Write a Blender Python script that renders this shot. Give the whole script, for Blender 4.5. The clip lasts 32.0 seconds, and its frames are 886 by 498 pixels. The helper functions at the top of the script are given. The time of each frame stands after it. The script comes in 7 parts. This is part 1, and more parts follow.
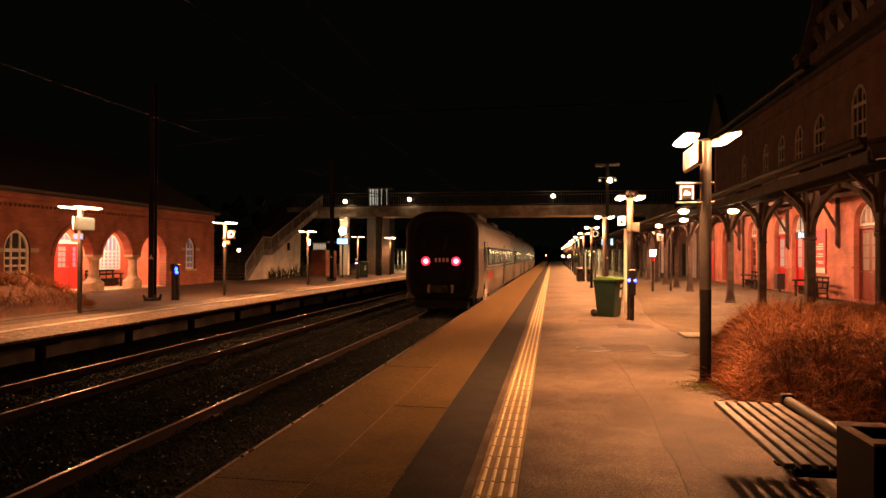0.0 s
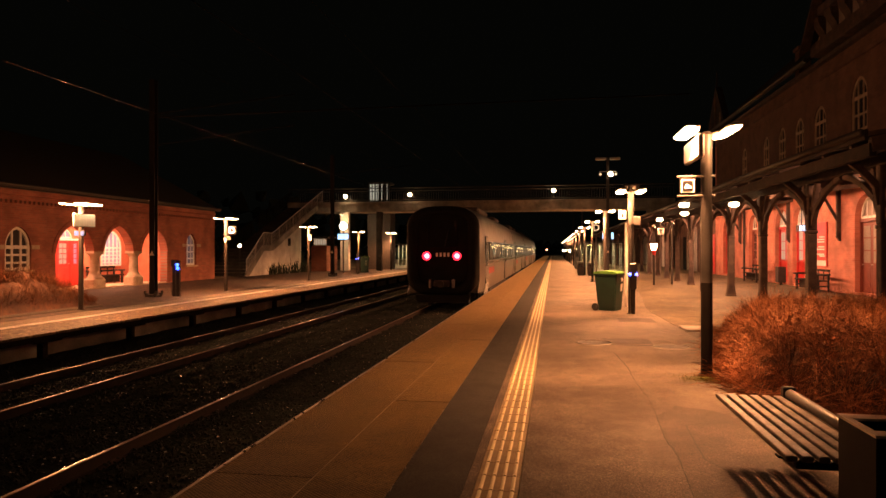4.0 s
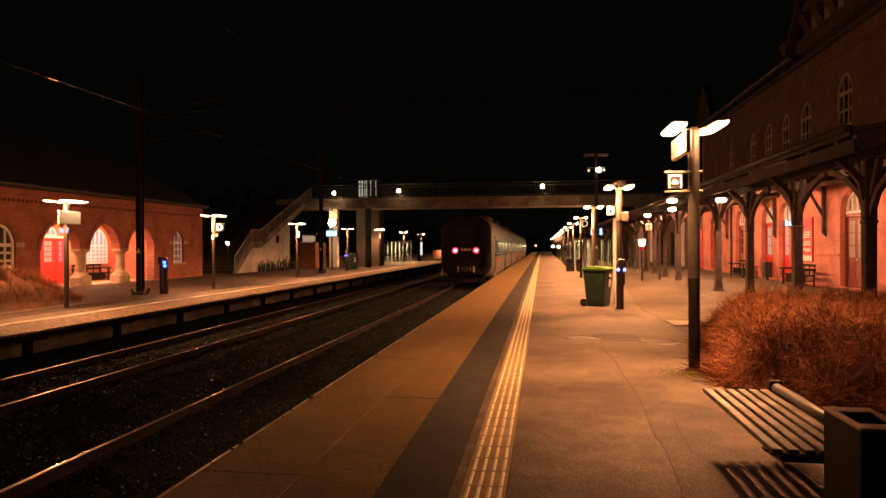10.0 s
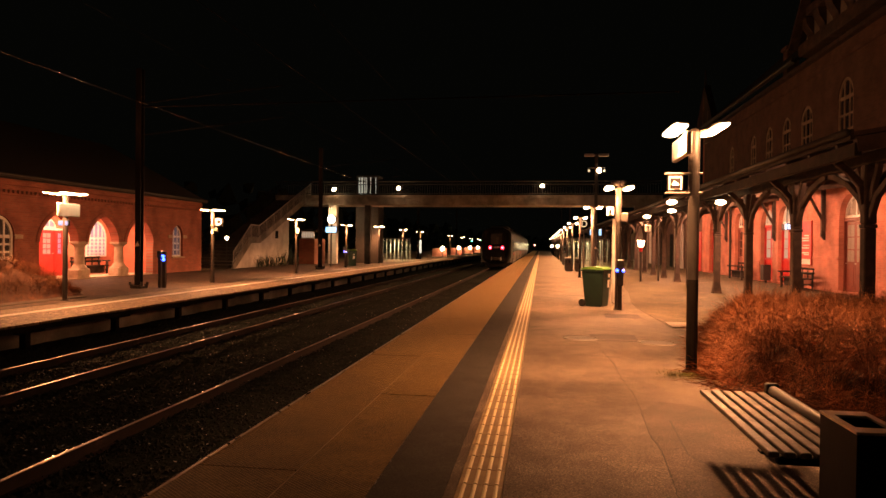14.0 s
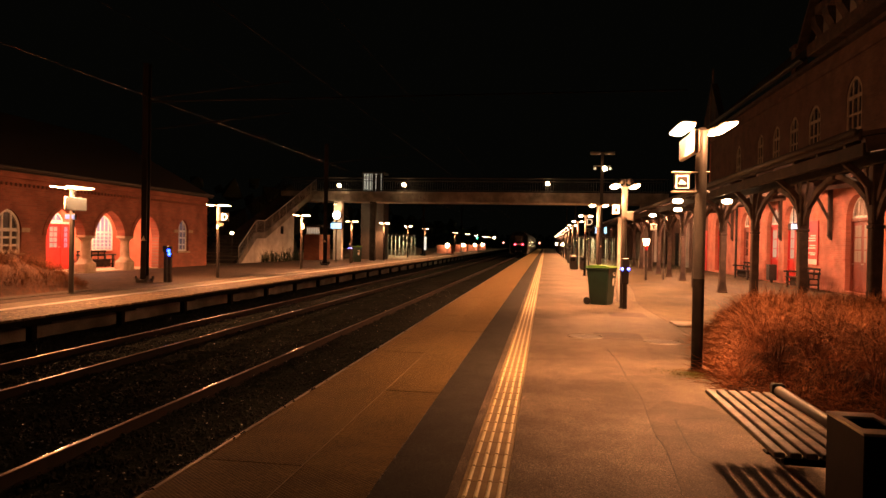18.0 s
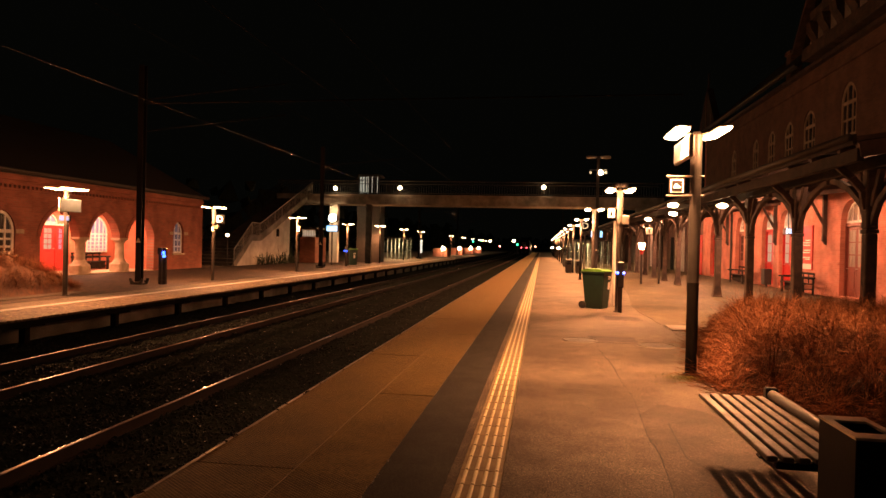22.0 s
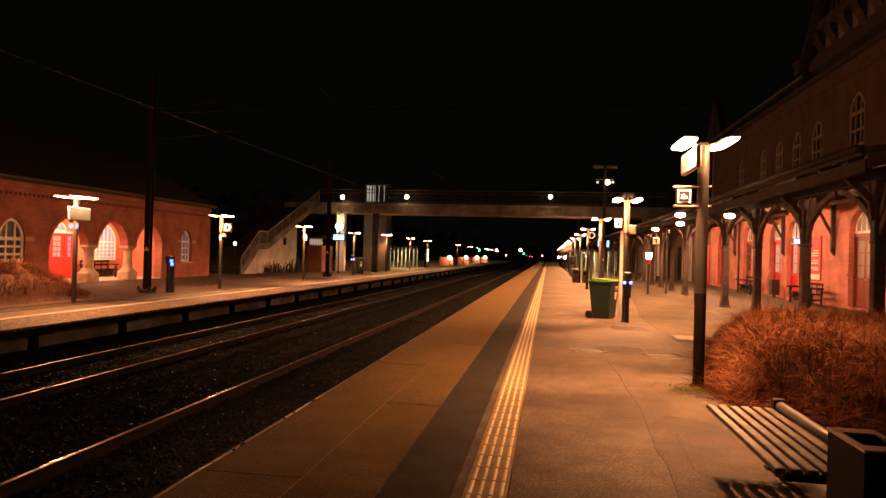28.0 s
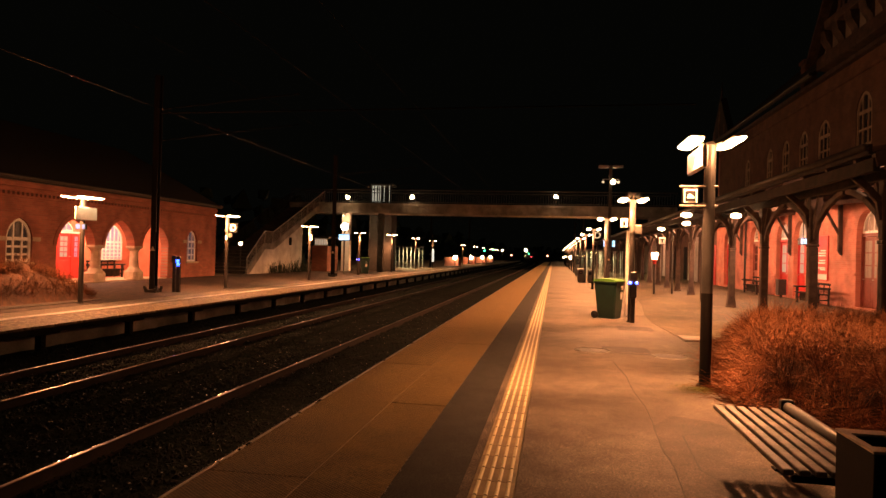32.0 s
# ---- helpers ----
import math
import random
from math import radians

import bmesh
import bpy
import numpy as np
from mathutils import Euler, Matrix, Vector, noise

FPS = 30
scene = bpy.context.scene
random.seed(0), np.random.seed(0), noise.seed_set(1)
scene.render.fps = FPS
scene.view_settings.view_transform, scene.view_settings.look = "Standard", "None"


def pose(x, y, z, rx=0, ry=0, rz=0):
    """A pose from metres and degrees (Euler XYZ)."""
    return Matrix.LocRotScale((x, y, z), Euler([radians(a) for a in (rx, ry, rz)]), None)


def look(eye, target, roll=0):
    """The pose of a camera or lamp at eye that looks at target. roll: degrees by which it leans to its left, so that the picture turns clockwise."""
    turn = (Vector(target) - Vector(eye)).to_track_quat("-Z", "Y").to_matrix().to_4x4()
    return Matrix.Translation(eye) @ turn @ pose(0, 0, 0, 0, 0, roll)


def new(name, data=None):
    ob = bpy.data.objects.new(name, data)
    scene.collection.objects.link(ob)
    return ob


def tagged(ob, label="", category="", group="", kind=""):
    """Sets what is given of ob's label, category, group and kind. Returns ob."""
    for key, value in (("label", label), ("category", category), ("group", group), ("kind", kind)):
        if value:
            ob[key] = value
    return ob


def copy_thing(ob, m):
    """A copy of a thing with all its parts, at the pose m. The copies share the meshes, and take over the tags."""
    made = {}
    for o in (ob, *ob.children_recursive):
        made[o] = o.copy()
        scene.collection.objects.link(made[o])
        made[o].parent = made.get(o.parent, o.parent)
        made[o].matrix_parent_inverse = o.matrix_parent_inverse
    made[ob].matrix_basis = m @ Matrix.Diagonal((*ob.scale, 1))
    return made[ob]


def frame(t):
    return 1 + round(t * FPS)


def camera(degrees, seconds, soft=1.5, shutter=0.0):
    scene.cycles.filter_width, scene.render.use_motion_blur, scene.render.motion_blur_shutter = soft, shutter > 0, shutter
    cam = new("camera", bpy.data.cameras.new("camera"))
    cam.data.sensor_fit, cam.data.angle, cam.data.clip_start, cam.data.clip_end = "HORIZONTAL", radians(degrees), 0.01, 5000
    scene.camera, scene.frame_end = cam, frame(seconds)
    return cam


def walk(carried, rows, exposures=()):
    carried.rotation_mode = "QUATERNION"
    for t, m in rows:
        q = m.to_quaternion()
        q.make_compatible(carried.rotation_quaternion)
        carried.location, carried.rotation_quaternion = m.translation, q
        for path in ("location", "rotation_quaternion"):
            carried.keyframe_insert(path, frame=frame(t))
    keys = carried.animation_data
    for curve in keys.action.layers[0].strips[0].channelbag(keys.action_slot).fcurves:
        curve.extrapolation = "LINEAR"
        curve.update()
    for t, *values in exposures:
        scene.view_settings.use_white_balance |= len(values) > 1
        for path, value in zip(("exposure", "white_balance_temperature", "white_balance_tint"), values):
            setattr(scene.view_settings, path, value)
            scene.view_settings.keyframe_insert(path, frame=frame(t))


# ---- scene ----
# Camera: held by hand at the platform, turning slightly.
cam = camera(66.98, 32.0)
PATH = [
    (0, pose(0.002, -0.004, 1.624, 90.555, -0.243, 9.253)),
    (0.5, pose(-0.002, -0.005, 1.626, 90.506, -0.141, 9.256)),
    (1, pose(0, -0.006, 1.624, 90.449, -0.056, 9.266)),
    (1.5, pose(0.001, -0.002, 1.624, 90.402, -0.093, 9.256)),
    (2, pose(0.002, -0.008, 1.623, 90.34, -0.072, 9.265)),
    (2.5, pose(0.002, -0.008, 1.622, 90.314, -0.011, 9.274)),
    (3, pose(-0, -0.008, 1.625, 90.244, 0.073, 9.276)),
    (3.5, pose(-0, 0.001, 1.623, 90.172, 0.08, 9.298)),
    (5.5, pose(0.002, -0.002, 1.619, 89.984, -0.096, 9.331)),
    (6, pose(-0.001, 0.003, 1.619, 89.938, -0.118, 9.322)),
    (6.5, pose(-0.004, -0, 1.622, 89.887, -0.193, 9.314)),
    (7, pose(0, 0.003, 1.621, 89.885, -0.21, 9.32)),
    (7.5, pose(0.004, 0.002, 1.618, 89.896, -0.185, 9.32)),
    (8, pose(0.004, 0.005, 1.62, 89.883, -0.103, 9.316)),
    (8.5, pose(0.005, 0.001, 1.618, 89.884, -0.027, 9.29)),
    (9, pose(0.009, 0.006, 1.616, 89.891, 0.161, 8.95)),
    (9.5, pose(0.008, 0.009, 1.613, 89.875, 0.143, 8.556)),
    (10, pose(0.006, 0.014, 1.617, 89.81, 0.255, 8.388)),
    (10.5, pose(0.005, 0.002, 1.619, 89.753, 0.245, 8.294)),
    (11, pose(0.002, 0.005, 1.621, 89.718, 0.027, 8.239)),
    (11.5, pose(0.001, 0.006, 1.621, 89.713, -0.273, 8.217)),
    (12, pose(0.005, 0.01, 1.617, 89.715, -0.463, 8.204)),
    (12.5, pose(0.005, 0.007, 1.619, 89.706, -0.499, 8.173)),
    (13, pose(0.001, 0.013, 1.618, 89.693, -0.476, 8.169)),
    (13.5, pose(-0, 0.013, 1.618, 89.657, -0.514, 8.265)),
    (14, pose(0.003, 0.012, 1.616, 89.643, -0.62, 8.306)),
    (14.5, pose(0.003, 0.021, 1.614, 89.605, -0.767, 8.381)),
    (16.5, pose(-0.002, 0.018, 1.615, 89.413, -1.104, 8.56)),
    (17, pose(-0.004, 0.023, 1.613, 89.388, -1.078, 8.59)),
    (17.5, pose(-0.004, 0.019, 1.614, 89.373, -1.082, 8.666)),
    (18, pose(-0.009, 0.012, 1.616, 89.374, -1.109, 8.711)),
    (18.5, pose(-0.005, 0.017, 1.618, 89.387, -1.22, 8.758)),
    (19, pose(0.001, 0.02, 1.614, 89.454, -1.195, 8.794)),
    (19.5, pose(-0, 0.018, 1.615, 89.494, -1.149, 8.79)),
    (20, pose(-0.003, 0.019, 1.614, 89.481, -1.151, 8.783)),
    (20.5, pose(-0.002, 0.019, 1.612, 89.469, -1.216, 8.77)),
    (21, pose(-0.002, 0.013, 1.615, 89.464, -1.215, 8.777)),
    (21.5, pose(-0.001, 0.009, 1.617, 89.522, -1.247, 8.764)),
    (22, pose(0.006, 0.022, 1.613, 89.657, -1.342, 8.378)),
    (22.5, pose(0.003, 0.016, 1.614, 89.699, -1.452, 7.836)),
    (23, pose(-0.003, 0.015, 1.618, 89.718, -1.544, 7.882)),
    (23.5, pose(-0.001, 0.016, 1.619, 89.776, -1.568, 7.985)),
    (24, pose(0, 0.004, 1.619, 89.887, -1.64, 8.083)),
    (24.5, pose(-0, -0.001, 1.62, 89.994, -1.64, 8.262)),
    (25, pose(0.001, 0.002, 1.621, 90.091, -1.614, 8.349)),
    (25.5, pose(0.001, -0.003, 1.62, 90.163, -1.617, 8.479)),
    (27.5, pose(-0, 0.001, 1.62, 90.341, -1.552, 8.861)),
    (28, pose(0.001, 0, 1.62, 90.41, -1.542, 8.927)),
    (28.5, pose(-0, -0.001, 1.621, 90.406, -1.546, 8.982)),
    (29, pose(-0.005, -0.003, 1.621, 90.407, -1.5, 9.013)),
    (29.5, pose(-0.002, -0.002, 1.62, 90.434, -1.446, 9.088)),
    (30, pose(0.002, 0.01, 1.62, 90.449, -1.475, 9.153)),
    (30.5, pose(-0.002, 0.01, 1.617, 90.471, -1.483, 9.157)),
    (31, pose(-0.003, 0.011, 1.62, 90.434, -1.472, 9.225)),
    (31.5, pose(-0.005, 0.003, 1.621, 90.417, -1.458, 9.313)),
    (32, pose(-0.003, 0.008, 1.619, 90.399, -1.531, 9.373)),
]

walk(cam, PATH)

# ---- world and light ----
world = bpy.data.worlds.new("night_sky")
world.use_nodes = True
world.node_tree.nodes["Background"].inputs["Color"].default_value = (0.62, 0.62, 0.45, 1)
world.node_tree.nodes["Background"].inputs["Strength"].default_value = 0.0021
scene.world = world
SODIUM = (1.0, 0.365, 0.133)
HALL = (1.0, 0.40, 0.20)


def lamp_object(name, kind, m, energy, color, size=0.3, size_y=None, spread=180, blend=0.55):
    data = bpy.data.lights.new(name, kind)
    data.energy, data.color = energy, color
    if kind == "AREA":
        data.shape = "RECTANGLE" if size_y else "DISK"
        data.size = size
        if size_y:
            data.size_y = size_y
        data.spread = radians(spread)
    else:
        data.shadow_soft_size = size
        if kind == "SPOT":
            data.spot_size, data.spot_blend = radians(spread), blend
    ob = new(name, data)
    ob.matrix_world = m
    return ob


# ---- materials ----
def nodes_of(name):
    m = bpy.data.materials.new(name)
    m.use_nodes = True
    nt = m.node_tree
    return m, nt, nt.nodes["Principled BSDF"]


def surface(name, c1, c2, scale=6.0, rough=0.7, bump=0.3, fine=60.0, metal=0.0, vary=0.0, depth=0.01, stain=0.0, stain_scale=0.6, grain=0.5, gloss=0.5):
    """Two-scale noise colour with fine relief; vary: difference from piece to piece."""
    m, nt, bsdf = nodes_of(name)
    N, L = nt.nodes.new, nt.links.new
    co = N("ShaderNodeTexCoord")
    n1 = N("ShaderNodeTexNoise")
    n1.inputs["Scale"].default_value, n1.inputs["Detail"].default_value = scale, 6
    n2 = N("ShaderNodeTexNoise")
    n2.inputs["Scale"].default_value, n2.inputs["Detail"].default_value = fine, 4
    L(co.outputs["Object"], n1.inputs["Vector"])
    L(co.outputs["Object"], n2.inputs["Vector"])
    add = N("ShaderNodeMath")
    add.operation = "MULTIPLY_ADD"
    L(n2.outputs["Fac"], add.inputs[0])
    add.inputs[1].default_value = grain
    L(n1.outputs["Fac"], add.inputs[2])
    level = N("ShaderNodeMath")
    level.operation = "MULTIPLY"
    level.inputs[1].default_value = 1 / (1 + grain)
    L(add.outputs[0], level.inputs[0])
    add = level
    ramp = N("ShaderNodeValToRGB")
    ramp.color_ramp.elements[0].position, ramp.color_ramp.elements[1].position = 0.36, 0.64
    ramp.color_ramp.elements[0].color, ramp.color_ramp.elements[1].color = (*c1, 1), (*c2, 1)
    L(add.outputs[0], ramp.inputs["Fac"])
    out = ramp.outputs["Color"]
    if stain:
        n3 = N("ShaderNodeTexNoise")
        n3.inputs["Scale"].default_value, n3.inputs["Detail"].default_value = stain_scale, 8
        L(co.outputs["Object"], n3.inputs["Vector"])
        r3 = N("ShaderNodeMapRange")
        r3.inputs["From Min"].default_value, r3.inputs["From Max"].default_value = 0.4, 0.68
        r3.inputs["To Min"].default_value, r3.inputs["To Max"].default_value = 1.0 - stain, 1.0
        L(n3.outputs["Fac"], r3.inputs["Value"])
        mx = N("ShaderNodeMixRGB")
        mx.blend_type = "MULTIPLY"
        mx.inputs["Fac"].default_value = 1
        L(out, mx.inputs["Color1"])
        L(r3.outputs["Result"], mx.inputs["Color2"])
        out = mx.outputs["Color"]
    if vary:
        info = N("ShaderNodeObjectInfo")
        mr = N("ShaderNodeMapRange")
        mr.inputs["To Min"].default_value, mr.inputs["To Max"].default_value = 1 - vary, 1 + vary
        L(info.outputs["Random"], mr.inputs["Value"])
        mx = N("ShaderNodeMixRGB")
        mx.blend_type = "MULTIPLY"
        mx.inputs["Fac"].default_value = 1
        L(out, mx.inputs["Color1"])
        L(mr.outputs["Result"], mx.inputs["Color2"])
        out = mx.outputs["Color"]
    L(out, bsdf.inputs["Base Color"])
    rr = N("ShaderNodeMapRange")
    rr.inputs["To Min"].default_value, rr.inputs["To Max"].default_value = max(0.05, rough - 0.12), min(1, rough + 0.12)
    L(n1.outputs["Fac"], rr.inputs["Value"])
    L(rr.outputs["Result"], bsdf.inputs["Roughness"])
    bsdf.inputs["Metallic"].default_value = metal
    bsdf.inputs["Specular IOR Level"].default_value = gloss
    if bump:
        b = N("ShaderNodeBump")
        b.inputs["Strength"].default_value, b.inputs["Distance"].default_value = bump, depth
        L(add.outputs[0], b.inputs["Height"])
        L(b.outputs["Normal"], bsdf.inputs["Normal"])
    return m


def brickwork(name, c1, c2, mortar, axis):
    """Running-bond brick at true size on an upright wall; axis: the wall's horizontal axis."""
    m, nt, bsdf = nodes_of(name)
    N, L = nt.nodes.new, nt.links.new
    co, sep, comb = N("ShaderNodeTexCoord"), N("ShaderNodeSeparateXYZ"), N("ShaderNodeCombineXYZ")
    L(co.outputs["Object"], sep.inputs[0])
    L(sep.outputs[axis], comb.inputs["X"])
    L(sep.outputs["Z"], comb.inputs["Y"])
    br = N("ShaderNodeTexBrick")
    br.inputs["Scale"].default_value = 1
    br.inputs["Brick Width"].default_value, br.inputs["Row Height"].default_value = 0.24, 0.075
    br.inputs["Mortar Size"].default_value = 0.006
    br.inputs["Color1"].default_value, br.inputs["Color2"].default_value, br.inputs["Mortar"].default_value = (*c1, 1), (*c2, 1), (*mortar, 1)
    L(comb.outputs[0], br.inputs["Vector"])
    n = N("ShaderNodeTexNoise")
    n.inputs["Scale"].default_value, n.inputs["Detail"].default_value = 1.3, 7
    L(co.outputs["Object"], n.inputs["Vector"])
    mr = N("ShaderNodeMapRange")
    mr.inputs["From Min"].default_value, mr.inputs["From Max"].default_value = 0.3, 0.7
    mr.inputs["To Min"].default_value, mr.inputs["To Max"].default_value = 0.62, 1.15
    L(n.outputs["Fac"], mr.inputs["Value"])
    mx = N("ShaderNodeMixRGB")
    mx.blend_type = "MULTIPLY"
    mx.inputs["Fac"].default_value = 1
    L(br.outputs["Color"], mx.inputs["Color1"])
    L(mr.outputs["Result"], mx.inputs["Color2"])
    L(mx.outputs["Color"], bsdf.inputs["Base Color"])
    bsdf.inputs["Roughness"].default_value = 0.85
    b = N("ShaderNodeBump")
    b.inputs["Strength"].default_value, b.inputs["Distance"].default_value = 0.5, 0.01
    b.invert = True
    L(br.outputs["Fac"], b.inputs["Height"])
    L(b.outputs["Normal"], bsdf.inputs["Normal"])
    return m


def glowing(name, color, strength, base=0.8):
    m, nt, bsdf = nodes_of(name)
    bsdf.inputs["Base Color"].default_value = (base, base, base, 1)
    bsdf.inputs["Emission Color"].default_value = (*color, 1)
    bsdf.inputs["Emission Strength"].default_value = strength
    return m


def glazing(name, color, rough=0.08):
    m, nt, bsdf = nodes_of(name)
    bsdf.inputs["Base Color"].default_value = (*color, 1)
    bsdf.inputs["Roughness"].default_value = rough
    bsdf.inputs["Specular IOR Level"].default_value = 0.6
    return m


def ribbed(name, c1, c2):
    """Concrete slab with a fine anti-slip pattern."""
    m = surface(name, c1, c2, 2.5, 0.6, 0.0, 60, vary=0.06, stain=0.4, stain_scale=0.9, gloss=0.12)
    nt = m.node_tree
    N, L = nt.nodes.new, nt.links.new
    co = N("ShaderNodeTexCoord")
    w1, w2 = N("ShaderNodeTexWave"), N("ShaderNodeTexWave")
    w1.bands_direction, w2.bands_direction = "X", "Y"
    turned = N("ShaderNodeMapping")
    turned.inputs["Rotation"].default_value = (0, 0, radians(38))
    L(co.outputs["Object"], turned.inputs["Vector"])
    for w in (w1, w2):
        w.inputs["Scale"].default_value = 13
        w.inputs["Distortion"].default_value = 0.5
        L(turned.outputs["Vector"], w.inputs["Vector"])
    mul = N("ShaderNodeMath")
    mul.operation = "MULTIPLY"
    L(w1.outputs["Fac"], mul.inputs[0])
    L(w2.outputs["Fac"], mul.inputs[1])
    b = N("ShaderNodeBump")
    b.inputs["Strength"].default_value, b.inputs["Distance"].default_value = 0.4, 0.005
    L(mul.outputs[0], b.inputs["Height"])
    bsdf = nt.nodes["Principled BSDF"]
    L(b.outputs["Normal"], bsdf.inputs["Normal"])
    dots = N("ShaderNodeMapRange")
    dots.inputs["To Min"].default_value, dots.inputs["To Max"].default_value = 0.8, 1.4
    L(mul.outputs[0], dots.inputs["Value"])
    grit = N("ShaderNodeTexNoise")
    grit.inputs["Scale"].default_value, grit.inputs["Detail"].default_value = 24, 3
    L(co.outputs["Object"], grit.inputs["Vector"])
    gr = N("ShaderNodeMapRange")
    gr.inputs["From Min"].default_value, gr.inputs["From Max"].default_value = 0.3, 0.7
    gr.inputs["To Min"].default_value, gr.inputs["To Max"].default_value = 0.6, 1.3
    L(grit.outputs["Fac"], gr.inputs["Value"])
    both = N("ShaderNodeMath")
    both.operation = "MULTIPLY"
    L(dots.outputs["Result"], both.inputs[0])
    L(gr.outputs["Result"], both.inputs[1])
    mx = N("ShaderNodeMixRGB")
    mx.blend_type = "MULTIPLY"
    mx.inputs["Fac"].default_value = 1
    L(bsdf.inputs["Base Color"].links[0].from_socket, mx.inputs["Color1"])
    L(both.outputs[0], mx.inputs["Color2"])
    L(mx.outputs["Color"], bsdf.inputs["Base Color"])
    return m


def aggregate(name, c, large=(0.62, 1.2), fine=(0.5, 1.5), cells=(0.42, 1.65), grain=75.0, chip=140.0, bump=0.28, rough=0.78):
    """Worn asphalt: wide stains, mottling and single pale or dark chips of stone."""
    m, nt, bsdf = nodes_of(name)
    N, L = nt.nodes.new, nt.links.new
    co = N("ShaderNodeTexCoord")

    def mapped(sock, lo, hi, a, b):
        r = N("ShaderNodeMapRange")
        r.inputs["From Min"].default_value, r.inputs["From Max"].default_value = lo, hi
        r.inputs["To Min"].default_value, r.inputs["To Max"].default_value = a, b
        L(sock, r.inputs["Value"])
        return r.outputs["Result"]

    def noise_at(scale, detail):
        n = N("ShaderNodeTexNoise")
        n.inputs["Scale"].default_value, n.inputs["Detail"].default_value = scale, detail
        L(co.outputs["Object"], n.inputs["Vector"])
        return n.outputs["Fac"]

    def times(a, b):
        k = N("ShaderNodeMath")
        k.operation = "MULTIPLY"
        L(a, k.inputs[0])
        L(b, k.inputs[1])
        return k.outputs[0]

    stains = mapped(noise_at(0.55, 9), 0.35, 0.65, *large)
    blots = mapped(noise_at(3.2, 5), 0.33, 0.67, 0.72, 1.25)
    mottle = mapped(noise_at(grain, 4), 0.32, 0.68, *fine)
    vor = N("ShaderNodeTexVoronoi")
    vor.inputs["Scale"].default_value = chip
    L(co.outputs["Object"], vor.inputs["Vector"])
    sep = N("ShaderNodeSeparateColor")
    L(vor.outputs["Color"], sep.inputs[0])
    chips = mapped(sep.outputs[0], 0.0, 1.0, *cells)
    pale = mapped(sep.outputs[1], 0.95, 0.99, 1.0, 2.2)
    total = times(times(stains, blots), times(mottle, times(chips, pale)))
    mx = N("ShaderNodeMixRGB")
    mx.blend_type = "MULTIPLY"
    mx.inputs["Fac"].default_value = 1
    mx.inputs["Color1"].default_value = (*c, 1)
    L(total, mx.inputs["Color2"])
    L(mx.outputs["Color"], bsdf.inputs["Base Color"])
    bsdf.inputs["Roughness"].default_value = rough
    bsdf.inputs["Specular IOR Level"].default_value = 0.3
    b = N("ShaderNodeBump")
    b.inputs["Strength"].default_value, b.inputs["Distance"].default_value = bump, 0.006
    L(times(mottle, chips), b.inputs["Height"])
    L(b.outputs["Normal"], bsdf.inputs["Normal"])
    return m


def straw(name, c1, c2):
    """Dry stalks: each stalk its own shade."""
    m, nt, bsdf = nodes_of(name)
    N, L = nt.nodes.new, nt.links.new
    g = N("ShaderNodeNewGeometry")
    ramp = N("ShaderNodeValToRGB")
    ramp.color_ramp.elements[0].color, ramp.color_ramp.elements[1].color = (*c1, 1), (*c2, 1)
    ramp.color_ramp.elements[0].position = 0.1
    L(g.outputs["Random Per Island"], ramp.inputs["Fac"])
    co, n = N("ShaderNodeTexCoord"), N("ShaderNodeTexNoise")
    n.inputs["Scale"].default_value = 1.1
    L(co.outputs["Object"], n.inputs["Vector"])
    mr = N("ShaderNodeMapRange")
    mr.inputs["From Min"].default_value, mr.inputs["From Max"].default_value = 0.3, 0.7
    mr.inputs["To Min"].default_value, mr.inputs["To Max"].default_value = 0.55, 1.2
    L(n.outputs["Fac"], mr.inputs["Value"])
    mx = N("ShaderNodeMixRGB")
    mx.blend_type = "MULTIPLY"
    mx.inputs["Fac"].default_value = 1
    L(ramp.outputs["Color"], mx.inputs["Color1"])
    L(mr.outputs["Result"], mx.inputs["Color2"])
    L(mx.outputs["Color"], bsdf.inputs["Base Color"])
    bsdf.inputs["Roughness"].default_value = 0.7
    bsdf.inputs["Specular IOR Level"].default_value = 0.15
    return m


ASPHALT = aggregate("asphalt", (0.099, 0.081, 0.061), (0.52, 1.26))
ASPHALT.node_tree.nodes["Principled BSDF"].inputs["Sheen Weight"].default_value = 0.12
ASPHALT.node_tree.nodes["Principled BSDF"].inputs["Sheen Roughness"].default_value = 0.25
ASPHALT.node_tree.nodes["Principled BSDF"].inputs["Sheen Tint"].default_value = (1.0, 0.86, 0.66, 1)
ASPHALT_DARK = aggregate("dark_asphalt", (0.0235, 0.0232, 0.0188), (0.75, 1.15))
FORECOURT = aggregate("ochre_forecourt_paving", (0.082, 0.065, 0.036), (0.6, 1.2), (0.6, 1.45), grain=14, chip=60)
SLAB = ribbed("edge_slab", (0.087, 0.061, 0.0225), (0.214, 0.151, 0.057))
SLAB.node_tree.nodes["Principled BSDF"].inputs["Sheen Weight"].default_value = 0.75
SLAB.node_tree.nodes["Principled BSDF"].inputs["Sheen Roughness"].default_value = 0.25
SLAB.node_tree.nodes["Principled BSDF"].inputs["Sheen Tint"].default_value = (1.0, 0.74, 0.4, 1)
BRIDGE_CONCRETE = surface("weathered_bridge_concrete", (0.2, 0.183, 0.158), (0.42, 0.39, 0.345), 2, 0.9, 0.4, 40, stain=0.5)
SETTS = aggregate("dark_brown_paving", (0.031, 0.0185, 0.012), (0.7, 1.2), (0.4, 1.7), grain=7, chip=9)
